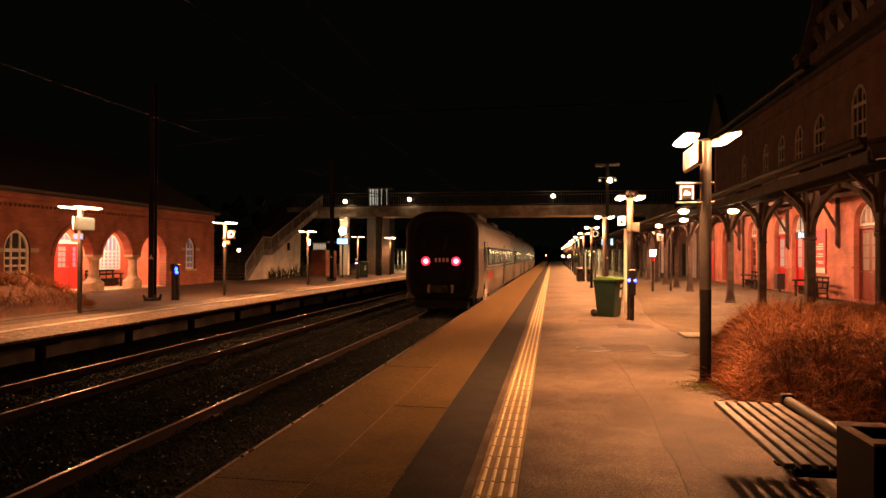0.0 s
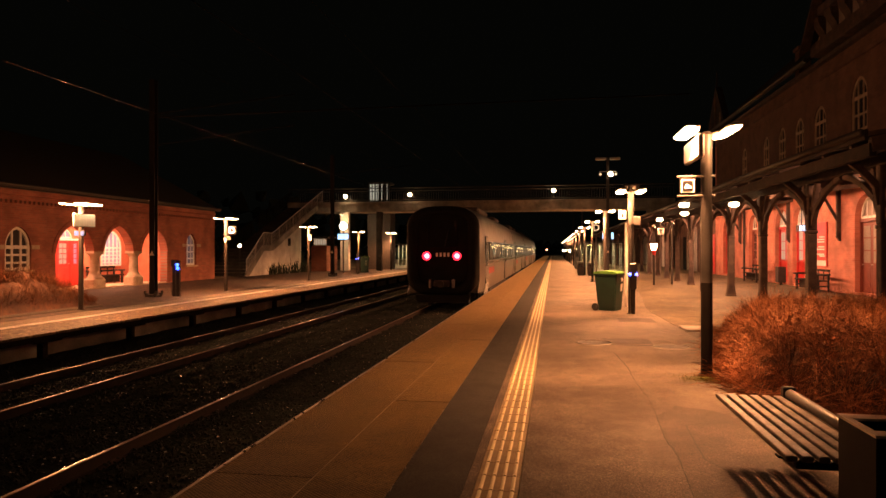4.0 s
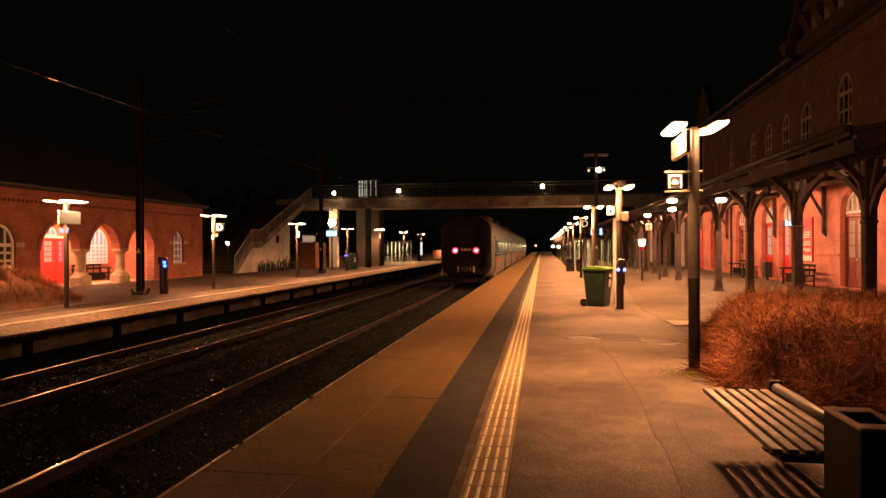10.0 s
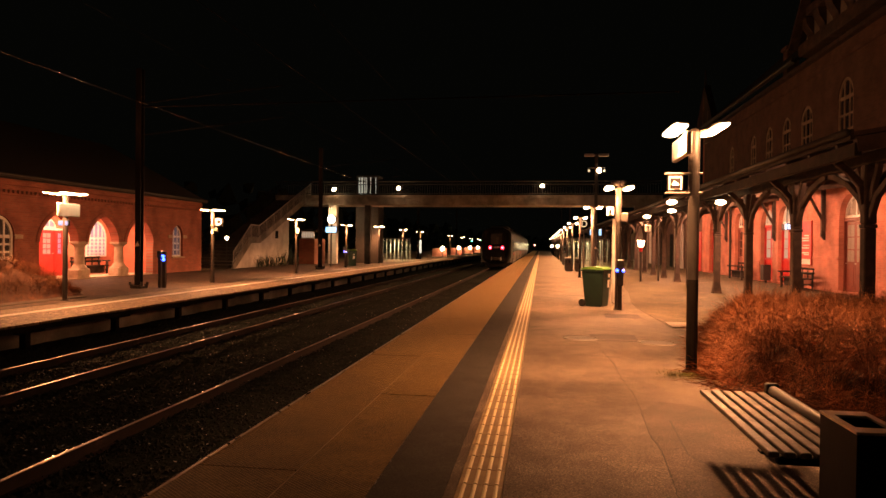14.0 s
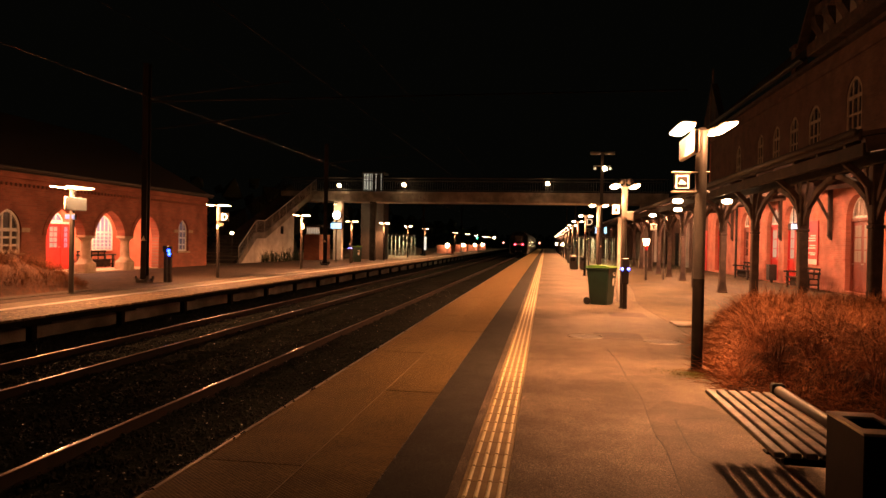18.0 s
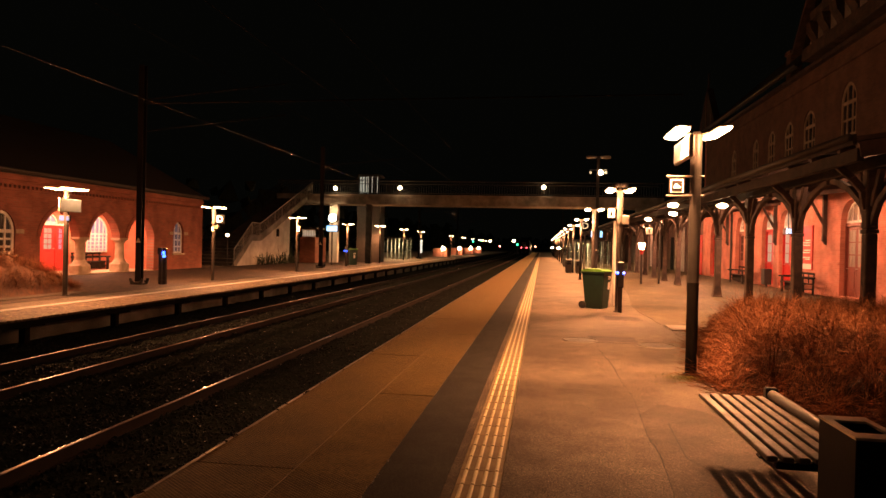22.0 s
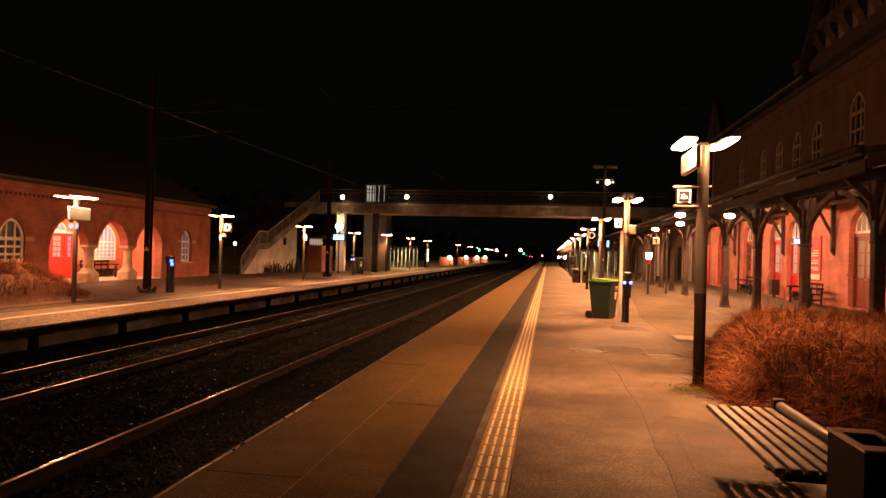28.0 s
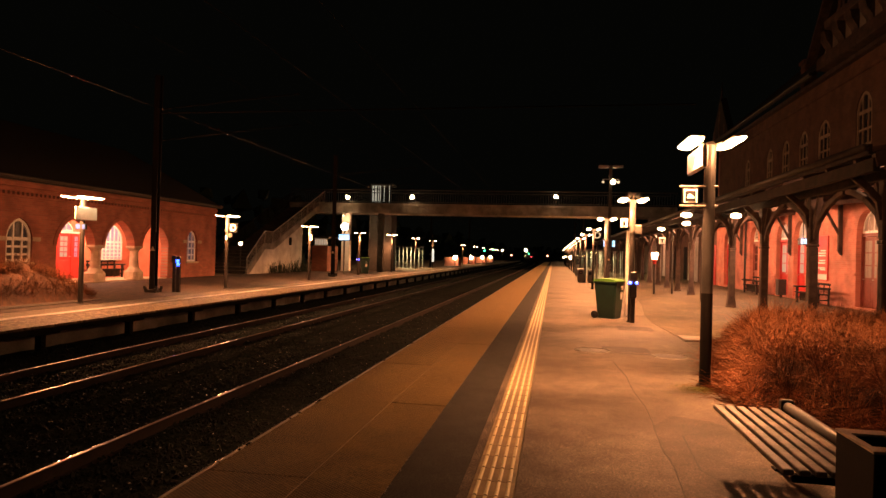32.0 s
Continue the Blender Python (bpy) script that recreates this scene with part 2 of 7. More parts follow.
DARK_CONCRETE = surface("near_black_concrete", (0.008, 0.0065, 0.0055), (0.03, 0.025, 0.02), 2, 0.9, 0.4, 40, stain=0.5, gloss=0.1)
DIRTY = surface("dirty_concrete", (0.018, 0.014, 0.011), (0.075, 0.06, 0.047), 2, 0.9, 0.4, 40, stain=0.5)
TACTILE = surface("tactile_paving", (0.26, 0.192, 0.092), (0.46, 0.35, 0.18), 7, 0.5, 0.25, 90, depth=0.003, vary=0.14, stain=0.35, stain_scale=2)
NOSING = surface("worn_steel_nosing", (0.3, 0.25, 0.2), (0.5, 0.43, 0.36), 6, 0.3, 0.1, 80, metal=0.75)
RIB = surface("worn_pale_ribs", (0.62, 0.56, 0.35), (0.82, 0.76, 0.5), 7, 0.42, 0.15, 90, depth=0.002, vary=0.1)
ASPHALT_SHADED = aggregate("dark_and_shaded_asphalt", (0.082, 0.066, 0.049), (0.48, 1.2))
ASPHALT_PATCH = aggregate("patched_asphalt", (0.066, 0.056, 0.045), (0.55, 1.2))
SLAB_L = aggregate("opposite_slab", (0.165, 0.125, 0.082), (0.7, 1.15), (0.5, 1.55), grain=9, chip=26)
CONCRETE = surface("concrete", (0.20, 0.185, 0.165), (0.36, 0.335, 0.30), 3, 0.85, 0.4, 60, stain=0.4)
WHITE_WALL = surface("white_render", (0.52, 0.49, 0.45), (0.74, 0.71, 0.66), 2, 0.8, 0.2, 50, stain=0.25)
BALLAST = surface("ballast", (0.018, 0.022, 0.0195), (0.043, 0.05, 0.045), 16, 0.9, 1.0, 45, depth=0.05, gloss=0.0)
STONE = surface("ballast_stone", (0.022, 0.026, 0.0235), (0.056, 0.065, 0.059), 7, 0.7, 0.4, 70, stain=0.55, stain_scale=0.9, gloss=0.12)
STONE_PALE = surface("pale_ballast_chip", (0.2, 0.19, 0.175), (0.5, 0.47, 0.43), 30, 0.3, 0.2, 90)
RAIL_TOP, _tree, _bsdf = nodes_of("polished_rail_line")
_bsdf.inputs["Base Color"].default_value = (0.6, 0.48, 0.46, 1)
_bsdf.inputs["Metallic"].default_value = 1.0
_bsdf.inputs["Roughness"].default_value = 0.13
RAIL_FILM = surface("brown_rail_head", (0.12, 0.075, 0.06), (0.21, 0.135, 0.112), 3, 0.4, 0.0, 60, metal=0.6)
RAIL_RUST = surface("rusty_rail", (0.015, 0.0085, 0.006), (0.034, 0.0185, 0.013), 8, 0.7, 0.4, 90, gloss=0.3)
STEEL_DARK = surface("dark_painted_steel", (0.018, 0.016, 0.014), (0.035, 0.03, 0.027), 6, 0.5, 0.15, 90)
POST_GREY = surface("grey_lacquered_post", (0.027, 0.0265, 0.025), (0.046, 0.045, 0.042), 5, 0.45, 0.1, 90)
SLEEVE = surface("grey_post_sleeve", (0.034, 0.032, 0.029), (0.06, 0.056, 0.05), 5, 0.5, 0.1, 90)
STEEL_LIGHT = surface("light_grey_painted_steel", (0.26, 0.245, 0.225), (0.36, 0.345, 0.32), 5, 0.45, 0.1, 90)
GALV = surface("galvanised_steel", (0.20, 0.195, 0.19), (0.34, 0.33, 0.32), 9, 0.5, 0.15, 80, metal=0.4)
TIMBER_DARK = surface("dark_stained_timber", (0.034, 0.0225, 0.0175), (0.1, 0.066, 0.05), 4, 0.8, 0.5, 45, stain=0.4, stain_scale=2)
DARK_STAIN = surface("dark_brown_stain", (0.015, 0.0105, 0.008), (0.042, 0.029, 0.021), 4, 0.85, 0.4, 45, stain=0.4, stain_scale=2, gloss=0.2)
# Black for the masts, and for a post and rail coloured as shaded.
MAST_BLACK = surface("mast_and_shade_black", (0.007, 0.006, 0.005), (0.014, 0.012, 0.0105), 5, 0.75, 0.1, 60, gloss=0.12)
# Near-black for unlit wires and for posts and legs coloured as shaded.
WIRE = surface("wire_and_shade_black", (0.004, 0.0035, 0.0035), (0.009, 0.008, 0.0075), 4, 0.8, 0, 40, gloss=0.1)
WIRE_METAL = surface("worn_copper_wire", (0.2, 0.17, 0.145), (0.28, 0.24, 0.21), 4, 0.06, 0, 40, metal=1.0)
TIMBER = surface("weathered_timber", (0.06, 0.042, 0.03), (0.17, 0.125, 0.085), 4, 0.8, 0.5, 45, stain=0.4, stain_scale=2)
SLAT_WOOD = surface("weathered_slats", (0.13, 0.10, 0.082), (0.48, 0.395, 0.335), 7, 0.45, 0.4, 50, stain=0.6, stain_scale=4)
BRICK_L = brickwork("red_brick", (0.37, 0.12, 0.078), (0.28, 0.09, 0.058), (0.28, 0.16, 0.12), "Y")
BRICK_R = brickwork("red_brick_pale", (0.55, 0.2, 0.135), (0.46, 0.16, 0.105), (0.46, 0.27, 0.20), "Y")
# Brick colour darkened for the weak light on the upper wall and wing.
BRICK_UP = brickwork("shade_dark_brick", (0.165, 0.088, 0.06), (0.125, 0.067, 0.046), (0.16, 0.112, 0.085), "Y")
BRICK_HUT = brickwork("brown_brick", (0.36, 0.14, 0.09), (0.28, 0.105, 0.068), (0.28, 0.18, 0.13), "X")
PLASTER_RED = surface("red_washed_plaster", (0.50, 0.16, 0.10), (0.68, 0.25, 0.16), 2, 0.85, 0.25, 45, stain=0.2)
SANDSTONE = surface("sandstone", (0.32, 0.25, 0.18), (0.5, 0.41, 0.31), 4, 0.85, 0.5, 50)
RED_PAINT = surface("red_door_paint", (0.42, 0.022, 0.022), (0.55, 0.04, 0.035), 4, 0.4, 0.1, 60)
RED_DARK = surface("brownish_red_paint", (0.15, 0.034, 0.022), (0.22, 0.055, 0.036), 4, 0.5, 0.1, 60)
WHITE_PAINT = surface("white_window_paint", (0.62, 0.60, 0.56), (0.8, 0.78, 0.74), 6, 0.5, 0.1, 60)
TILE_ROOF = surface("dark_roof_tiles", (0.009, 0.008, 0.0075), (0.022, 0.0195, 0.018), 5, 0.85, 0.6, 20)
GREEN_BIN = surface("green_plastic", (0.005, 0.023, 0.016), (0.008, 0.034, 0.024), 4, 0.45, 0.15, 120)
GREEN_LID = surface("light_green_plastic", (0.07, 0.20, 0.03), (0.12, 0.29, 0.05), 4, 0.42, 0.15, 120)
BIN_STEEL = surface("blackened_steel", (0.013, 0.0125, 0.011), (0.03, 0.029, 0.026), 6, 0.6, 0.15, 90, gloss=0.2)
RIM_STEEL = surface("bare_worn_steel", (0.55, 0.5, 0.45), (0.78, 0.72, 0.66), 9, 0.36, 0.1, 80, metal=0.85)
BLACK_PLASTIC = surface("black_plastic", (0.012, 0.012, 0.012), (0.03, 0.03, 0.03), 5, 0.45, 0.1, 120)
IRON = surface("cast_iron", (0.02, 0.018, 0.015), (0.07, 0.062, 0.052), 20, 0.6, 0.8, 60, gloss=0.3)
LEAF_BROWN = straw("reddish_brown_grass", (0.036, 0.0128, 0.0042), (0.118, 0.042, 0.0135))
LEAF_DRY = straw("dry_grass", (0.135, 0.054, 0.024), (0.46, 0.2, 0.094))
# Colour of the added grass core, kept dark for shaded gaps between blades.
GRASS_CORE = surface("dark_grass_core", (0.03, 0.0118, 0.005), (0.105, 0.041, 0.0165), 9, 0.9, 1.0, 60, depth=0.03, stain=0.4, stain_scale=2)
EARTH = surface("dark_earth", (0.018, 0.013, 0.009), (0.05, 0.036, 0.024), 3, 0.95, 0.7, 30)
MOSS = straw("moss", (0.07, 0.075, 0.014), (0.2, 0.19, 0.04))
PLANT = surface("dark_leaves", (0.01, 0.018, 0.008), (0.03, 0.05, 0.02), 5, 0.7, 0, 30)
TRAIN_SIDE = surface("silver_train_side", (0.17, 0.158, 0.148), (0.235, 0.22, 0.206), 1.5, 0.34, 0.05, 40, metal=0.35, stain=0.35, stain_scale=1)
TRAIN_BLACK = surface("black_rubber", (0.006, 0.0058, 0.0055), (0.014, 0.0135, 0.013), 3, 0.75, 0.2, 40, gloss=0.14)
TRAIN_UNDER = surface("sooty_underframe", (0.02, 0.016, 0.013), (0.05, 0.04, 0.033), 5, 0.75, 0.4, 40)
GLASS_DARK = glazing("dark_glass", (0.012, 0.012, 0.014), 0.22)
# Door panes: a pale reflection is put into the glass colour.
GLASS_PALE = glazing("pale_reflection_glass", (0.36, 0.32, 0.28), 0.15)
GLASS_GREY = glazing("grey_glass", (0.05, 0.045, 0.045), 0.12)
SHELTER_GLASS = glazing("shelter_glass", (0.9, 0.95, 0.9), 0.05)
SHELTER_GLASS.node_tree.nodes["Principled BSDF"].inputs["Transmission Weight"].default_value = 1.0
LAMP_GLOW = glowing("lamp_diffuser", (1.0, 0.60, 0.30), 30)
LAMP_FAR = glowing("far_lamp_diffuser", (1.0, 0.58, 0.30), 22)
GLOBE = glowing("globe_lamp", (1.0, 0.66, 0.34), 40)
PANEL_GLOW = glowing("lit_panel", (1.0, 0.72, 0.42), 0.8)
CLOCK_GLOW = glowing("clock_face", (1.0, 0.88, 0.68), 7)
BLUE_GLOW = glowing("blue_display", (0.24, 0.6, 1.0), 2.0)
BLUE_LED = glowing("blue_led", (0.015, 0.07, 1.0), 11)
RED_TAIL = glowing("red_tail_lamp", (1.0, 0.10, 0.15), 12)
RED_HALO = glowing("red_halo_glow", (1.0, 0.008, 0.03), 3.2, 0.1)
RED_SIGNAL = glowing("red_signal", (1.0, 0.26, 0.18), 10)
GREEN_SIGNAL = glowing("green_signal", (0.03, 1.0, 0.35), 9)
WINDOW_WARM = glowing("lit_window", (1.0, 0.72, 0.48), 0.42, 0.05)
WINDOW_LIT = glowing("bright_window", (0.74, 0.66, 1.0), 0.4, 0.05)
WINDOW_TRAIN = glowing("train_window", (1.0, 0.62, 0.28), 0.035, 0.03)
TRAIN_GLINT = glowing("train_pane_glint", (1.0, 0.82, 0.34), 9)
NUMBER_WHITE = surface("reflective_white", (0.82, 0.82, 0.84), (0.9, 0.9, 0.92), 5, 0.35, 0.02, 50)
TRAIN_TRIM = surface("polished_trim", (0.72, 0.66, 0.62), (0.85, 0.8, 0.75), 2, 0.13, 0.0, 40, metal=0.9)
LIFT_LIGHT = glowing("dim_lift_light", (0.95, 0.95, 0.75), 0.4)
WINDOW_DIM = glowing("dim_window", (0.55, 0.5, 0.75), 0.10, 0.05)
SHOP_LIGHT = glowing("cool_shelter_light", (0.95, 0.95, 0.8), 0.9)


# ---- mesh tools ----
def box(bm, x0, x1, y0, y1, z0, z1, bevel=0.0, m=None):
    r = bmesh.ops.create_cube(bm, size=1.0, matrix=Matrix.LocRotScale(((x0 + x1) / 2, (y0 + y1) / 2, (z0 + z1) / 2), None, (x1 - x0, y1 - y0, z1 - z0)))
    vs = r["verts"]
    if bevel:
        es = list({e for v in vs for e in v.link_edges})
        r = bmesh.ops.bevel(bm, geom=es, offset=bevel, segments=1, affect="EDGES")
        vs = list({v for f in r["faces"] for v in f.verts} | {v for v in vs if v.is_valid})
    if m is not None:
        bmesh.ops.transform(bm, matrix=m, verts=vs)
    return bm


def rod(bm, p0, p1, r0, r1=None, n=12, caps=True):
    """A tapered round bar from p0 to p1."""
    p0, p1 = Vector(p0), Vector(p1)
    d = p1 - p0
    q = d.to_track_quat("Z", "Y").to_matrix().to_4x4()
    bmesh.ops.create_cone(bm, cap_ends=caps, segments=n, radius1=r0, radius2=r0 if r1 is None else r1, depth=d.length,
                          matrix=Matrix.Translation((p0 + p1) / 2) @ q)
    return bm


def beam(bm, p0, p1, w, h, bevel=0.0, upv=(0, 0, 1)):
    """A squared timber or bar from p0 to p1, w wide and h high."""
    p0, p1 = Vector(p0), Vector(p1)
    d = p1 - p0
    z = d.normalized()
    x = Vector(upv).cross(z)
    if x.length < 1e-4:
        x = Vector((1, 0, 0))
    x.normalize()
    y = z.cross(x)
    m = Matrix((x, y, z)).transposed().to_4x4()
    m.translation = (p0 + p1) / 2
    box(bm, -w / 2, w / 2, -h / 2, h / 2, -d.length / 2, d.length / 2, bevel, m)
    return bm


def prism(bm, pts, a, thick):
    """Polygon pts (2D) extruded along an axis: a gives (u, v) -> point, thick the extrusion vector."""
    lo = [bm.verts.new(a(u, v)) for u, v in pts]
    hi = [bm.verts.new(Vector(v.co) + Vector(thick)) for v in lo]
    f0, f1 = bm.faces.new(lo), bm.faces.new(list(reversed(hi)))
    n = len(lo)
    for i in range(n):
        bm.faces.new((lo[i], hi[i], hi[(i + 1) % n], lo[(i + 1) % n]))
    bmesh.ops.recalc_face_normals(bm, faces=bm.faces[:])
    return bm


def done(name, bm, material, parent=None, label="", smooth=False):
    me = bpy.data.meshes.new(name)
    bm.to_mesh(me)
    bm.free()
    me.materials.append(material)
    if smooth:
        for p in me.polygons:
            p.use_smooth = True
    ob = new(name, me)
    if parent is not None:
        ob.parent = parent
    if label:
        ob["label"] = label
    return ob


def part(name, bm, material, parent, label="", smooth=False):
    return done(name, bm, material, parent, label, smooth)


def B():
    return bmesh.new()


def empty(name, m=None):
    ob = new(name)
    ob.empty_display_size = 0.2
    if m is not None:
        ob.matrix_world = m
    return ob


def arch_pts(w, z0, zs, rise, n=10, pointed=0.0):
    """Outline of an arched opening, centred on u=0: sill z0, springing zs, crown zs+rise."""
    pts = [(-w / 2, z0), (w / 2, z0)]
    for i in range(n + 1):
        a = math.pi * i / n
        u, v = math.cos(a) * w / 2, math.sin(a)
        v = v * (1 - pointed) + pointed * (1 - abs(math.cos(a))) ** 0.75
        pts.append((u, zs + rise * v))
    return pts


def bend(y):
    """How far the line curves aside, far out."""
    return -1.55e-4 * max(0.0, y - 140.0) ** 2


# ---- ground, tracks, platforms ----
RAIL_Z = -0.567
TRACK_1, TRACK_2 = -4.08, -8.19
EDGE_R, EDGE_L = -2.46, -9.81

bm = B()
box(bm, -900, 900, -200, 1600, -2.2, -1.2)
tagged(done("ground", bm, EARTH), "dark bare earth and grass beyond the station", "ground", kind="structure")

bm = B()
def heap(x):
    """The ballast's shoulder against the opposite platform."""
    return 0.26 * min(1.0, max(0.0, (-9.15 - x) / 0.55))


xs = [-10.4 + 0.2 * i for i in range(41)]
ys = [-60 + 2.0 * i for i in range(29)] + [-2 + 0.35 * i for i in range(170)] + [57.5 + 6 * i for i in range(60)]
grid = []
for y in ys:
    row = []
    for x in xs:
        near = min(abs(x - TRACK_1), abs(x - TRACK_2))
        z = RAIL_Z - 0.145 - (0.08 if near > 1.5 else 0.0) + heap(x) + 0.04 * noise.noise((x * 3, y * 3, 0))
        row.append(bm.verts.new((x + bend(y), y, z)))
    grid.append(row)
for a, b in zip(grid, grid[1:]):
    for i in range(len(xs) - 1):
        bm.faces.new((a[i], a[i + 1], b[i + 1], b[i]))
tagged(done("ballast_bed", bm, BALLAST), "dark crushed-stone ballast between the two platforms", "ballast", kind="structure")

# loose stones on the ballast
rng = random.Random(4)
verts, faces = [], []
base = [(1, 0, 0), (-1, 0, 0), (0, 1, 0), (0, -1, 0), (0, 0, 1), (0, 0, -1)]
octa = [(0, 2, 4), (2, 1, 4), (1, 3, 4), (3, 0, 4), (2, 0, 5), (1, 2, 5), (3, 1, 5), (0, 3, 5)]
for i in range(46000):
    y = 1.5 + 40 * rng.random() ** 1.7
    x = rng.uniform(-9.9, -2.75)
    near = min(abs(x - TRACK_1), abs(x - TRACK_2))
    z = RAIL_Z - 0.14 - (0.08 if near > 1.5 else 0.0) + heap(x) + 0.04 * noise.noise((x * 3, y * 3, 0))
    s = rng.uniform(0.016, 0.036)
    q = Euler((rng.random() * 6, rng.random() * 6, rng.random() * 6)).to_matrix()
    k = len(verts)
    for v in base:
        p = q @ Vector(v) * s * rng.uniform(0.7, 1.3)
        verts.append((x + p.x, y + p.y, z + p.z))
    faces += [(a + k, b + k, c + k) for a, b, c in octa]
me = bpy.data.meshes.new("ballast_stones")
me.from_pydata(verts, [], faces)
me.materials.append(STONE)
tagged(new("ballast_stones", me), "loose angular grey-brown ballast stones", "stones", kind="stuff")


def rail_mesh(x, name, parent):
    prof = [(-0.07, -0.17), (0.07, -0.17), (0.07, -0.155), (0.015, -0.13), (0.012, -0.045), (0.036, -0.035), (0.036, -0.008), (0.028, -0.001), (-0.028, -0.001), (-0.036, -0.008),
            (-0.036, -0.035), (-0.012, -0.045), (-0.015, -0.13), (-0.07, -0.155)]
    bm = B()
    rings = []
    for y in [-60, 145, 170, 200, 235, 270, 310, 350, 400, 460]:
        rings.append([bm.verts.new((x + bend(y) + u, y, RAIL_Z + v)) for u, v in prof])
    n = len(prof)
    for a, b in zip(rings, rings[1:]):
        for i in range(n):
            bm.faces.new((a[i], b[i], b[(i + 1) % n], a[(i + 1) % n]))
    bmesh.ops.recalc_face_normals(bm, faces=bm.faces[:])
    rail = part(name, bm, RAIL_RUST, parent)
    bm = B()
    rings = []
    for y in [-60, 145, 170, 200, 235, 270, 310, 350, 400, 460]:
        rings.append([bm.verts.new((x + bend(y) + u, y, RAIL_Z + v)) for u, v in ((-0.034, -0.004), (-0.024, 0.002), (0.024, 0.002), (0.034, -0.004))])
    for a, b in zip(rings, rings[1:]):
        for i in range(3):
            bm.faces.new((a[i], a[i + 1], b[i + 1], b[i]))
    part("rail_head", bm, RAIL_FILM, rail, "brown film on the rail head")
    bm = B()
    rings = []
    for y in [-60, 145, 170, 200, 235, 270, 310, 350, 400, 460]:
        rings.append([bm.verts.new((x + bend(y) + u, y, RAIL_Z + v)) for u, v in ((-0.021, 0.002), (-0.0195, 0.0035), (-0.0155, 0.0035), (-0.014, 0.002))])
    for a, b in zip(rings, rings[1:]):
        for i in range(3):
            bm.faces.new((a[i], a[i + 1], b[i + 1], b[i]))
    part("running_band", bm, RAIL_TOP, rail, "polished running band of the rail")
    return rail


bm = B()
box(bm, -1.25, 1.25, -0.13, 0.13, RAIL_Z - 0.36, RAIL_Z - 0.165, 0.02)
me_sleeper = None
for tx in (TRACK_1, TRACK_2):
    track = tagged(empty("railway_track"), "standard-gauge railway track with worn shiny rails on ballast", "railway track", group="tracks", kind="structure")
    for s in (-0.75, 0.75):
        rail_mesh(tx + s, "rail", track)
    for i in range(-45, 100):
        y = 0.3 + 0.62 * i
        if me_sleeper is None:
            sl = part("sleeper", bm, DIRTY, track)
            me_sleeper = sl.data
        else:
            sl = new("sleeper", me_sleeper)
            sl.parent = track
        sl.location = (tx, y, 0)

# Pale chips imitate sparkles of light on the ballast.
rng = random.Random(14)
verts, faces = [], []
for i in range(900):
    y = 2.0 + 30 * rng.random() ** 1.4
    x = rng.uniform(-9.6, -2.8)
    near = min(abs(x - TRACK_1), abs(x - TRACK_2))
    z = RAIL_Z - 0.115 - (0.08 if near > 1.5 else 0.0) + 0.04 * noise.noise((x * 3, y * 3, 0))
    s = rng.uniform(0.006, 0.015)
    k = len(verts)
    for v in base:
        verts.append((x + v[0] * s * rng.uniform(0.6, 1.8), y + v[1] * s * rng.uniform(0.6, 1.8), z + v[2] * s * 0.6))
    faces += [(a + k, b + k, c + k) for a, b, c in octa]
me = bpy.data.meshes.new("ballast_chips")
me.from_pydata(verts, [], faces)
me.materials.append(STONE_PALE)
tagged(new("ballast_chips", me), "small pale stone chips standing in for glints on the ballast", "stones", kind="stuff")

# near platform
bm = B()
box(bm, -0.604, -0.533, -45, 200, -0.13, -0.001)
tagged(done("platform_narrow_strip", bm, ASPHALT), "narrow brown strip beside the tactile paving", "pavement", kind="structure")
bm = B()
box(bm, EDGE_R + 0.12, 10.8, -45, 200, -1.3, -0.13)
tagged(done("platform_body", bm, CONCRETE), "concrete platform base", "platform", kind="structure")
bm = B()
box(bm, -1.089, -0.605, -45, 200, -0.13, 0.0015)
tagged(done("platform_dark_strip", bm, ASPHALT_DARK), "dark smooth asphalt strip beside the tactile paving", "pavement", kind="structure")
bm = B()
box(bm, -0.225, 10.8, -45, 200, -0.13, 0.002)
pav = tagged(done("platform_pavement", bm, ASPHALT), "worn brownish asphalt platform with cracks and patches", "pavement", kind="structure")
# cracks and a patched square
bm = B()
pts = [(0.90, 4.4), (0.93, 4.9), (0.97, 5.5), (0.95, 6.04), (1.0, 6.8), (1.03, 7.6), (1.0, 8.5), (1.02, 9.5), (0.98, 10.3), (0.95, 11.0)]
for (xa, ya), (xb, yb) in zip(pts, pts[1:]):
    for k in range(7):
        f, g = k / 7, (k + 1) / 7
        j0, j1 = 0.018 * noise.noise((ya * 9 + k, 0, 1)) * (k > 0), 0.018 * noise.noise((ya * 9 + k + 1, 0, 1)) * (k < 6)
        beam(bm, (xa + (xb - xa) * f + j0, ya + (yb - ya) * f, 0.0015), (xa + (xb - xa) * g + j1, ya + (yb - ya) * g, 0.0015), 0.006 + 0.012 * abs(noise.noise((ya * 5 + k, 3, 1))), 0.004)
for (xa, ya), (xb, yb) in zip([(1.62, 6.62), (1.4, 6.58), (1.21, 6.48), (1.19, 6.1), (1.17, 5.7), (1.16, 5.42)], [(1.4, 6.58), (1.21, 6.48), (1.19, 6.1), (1.17, 5.7), (1.16, 5.42), (1.3, 5.1)]):
    beam(bm, (xa, ya, 0.0015), (xb, yb, 0.0015), 0.013, 0.004)
pts = [(0.45, 11.75), (0.9, 11.85), (1.5, 11.78), (2.2, 11.9)]
for (xa, ya), (xb, yb) in zip(pts, pts[1:]):
    beam(bm, (xa, ya, 0.0015), (xb, yb, 0.0015), 0.055, 0.004)
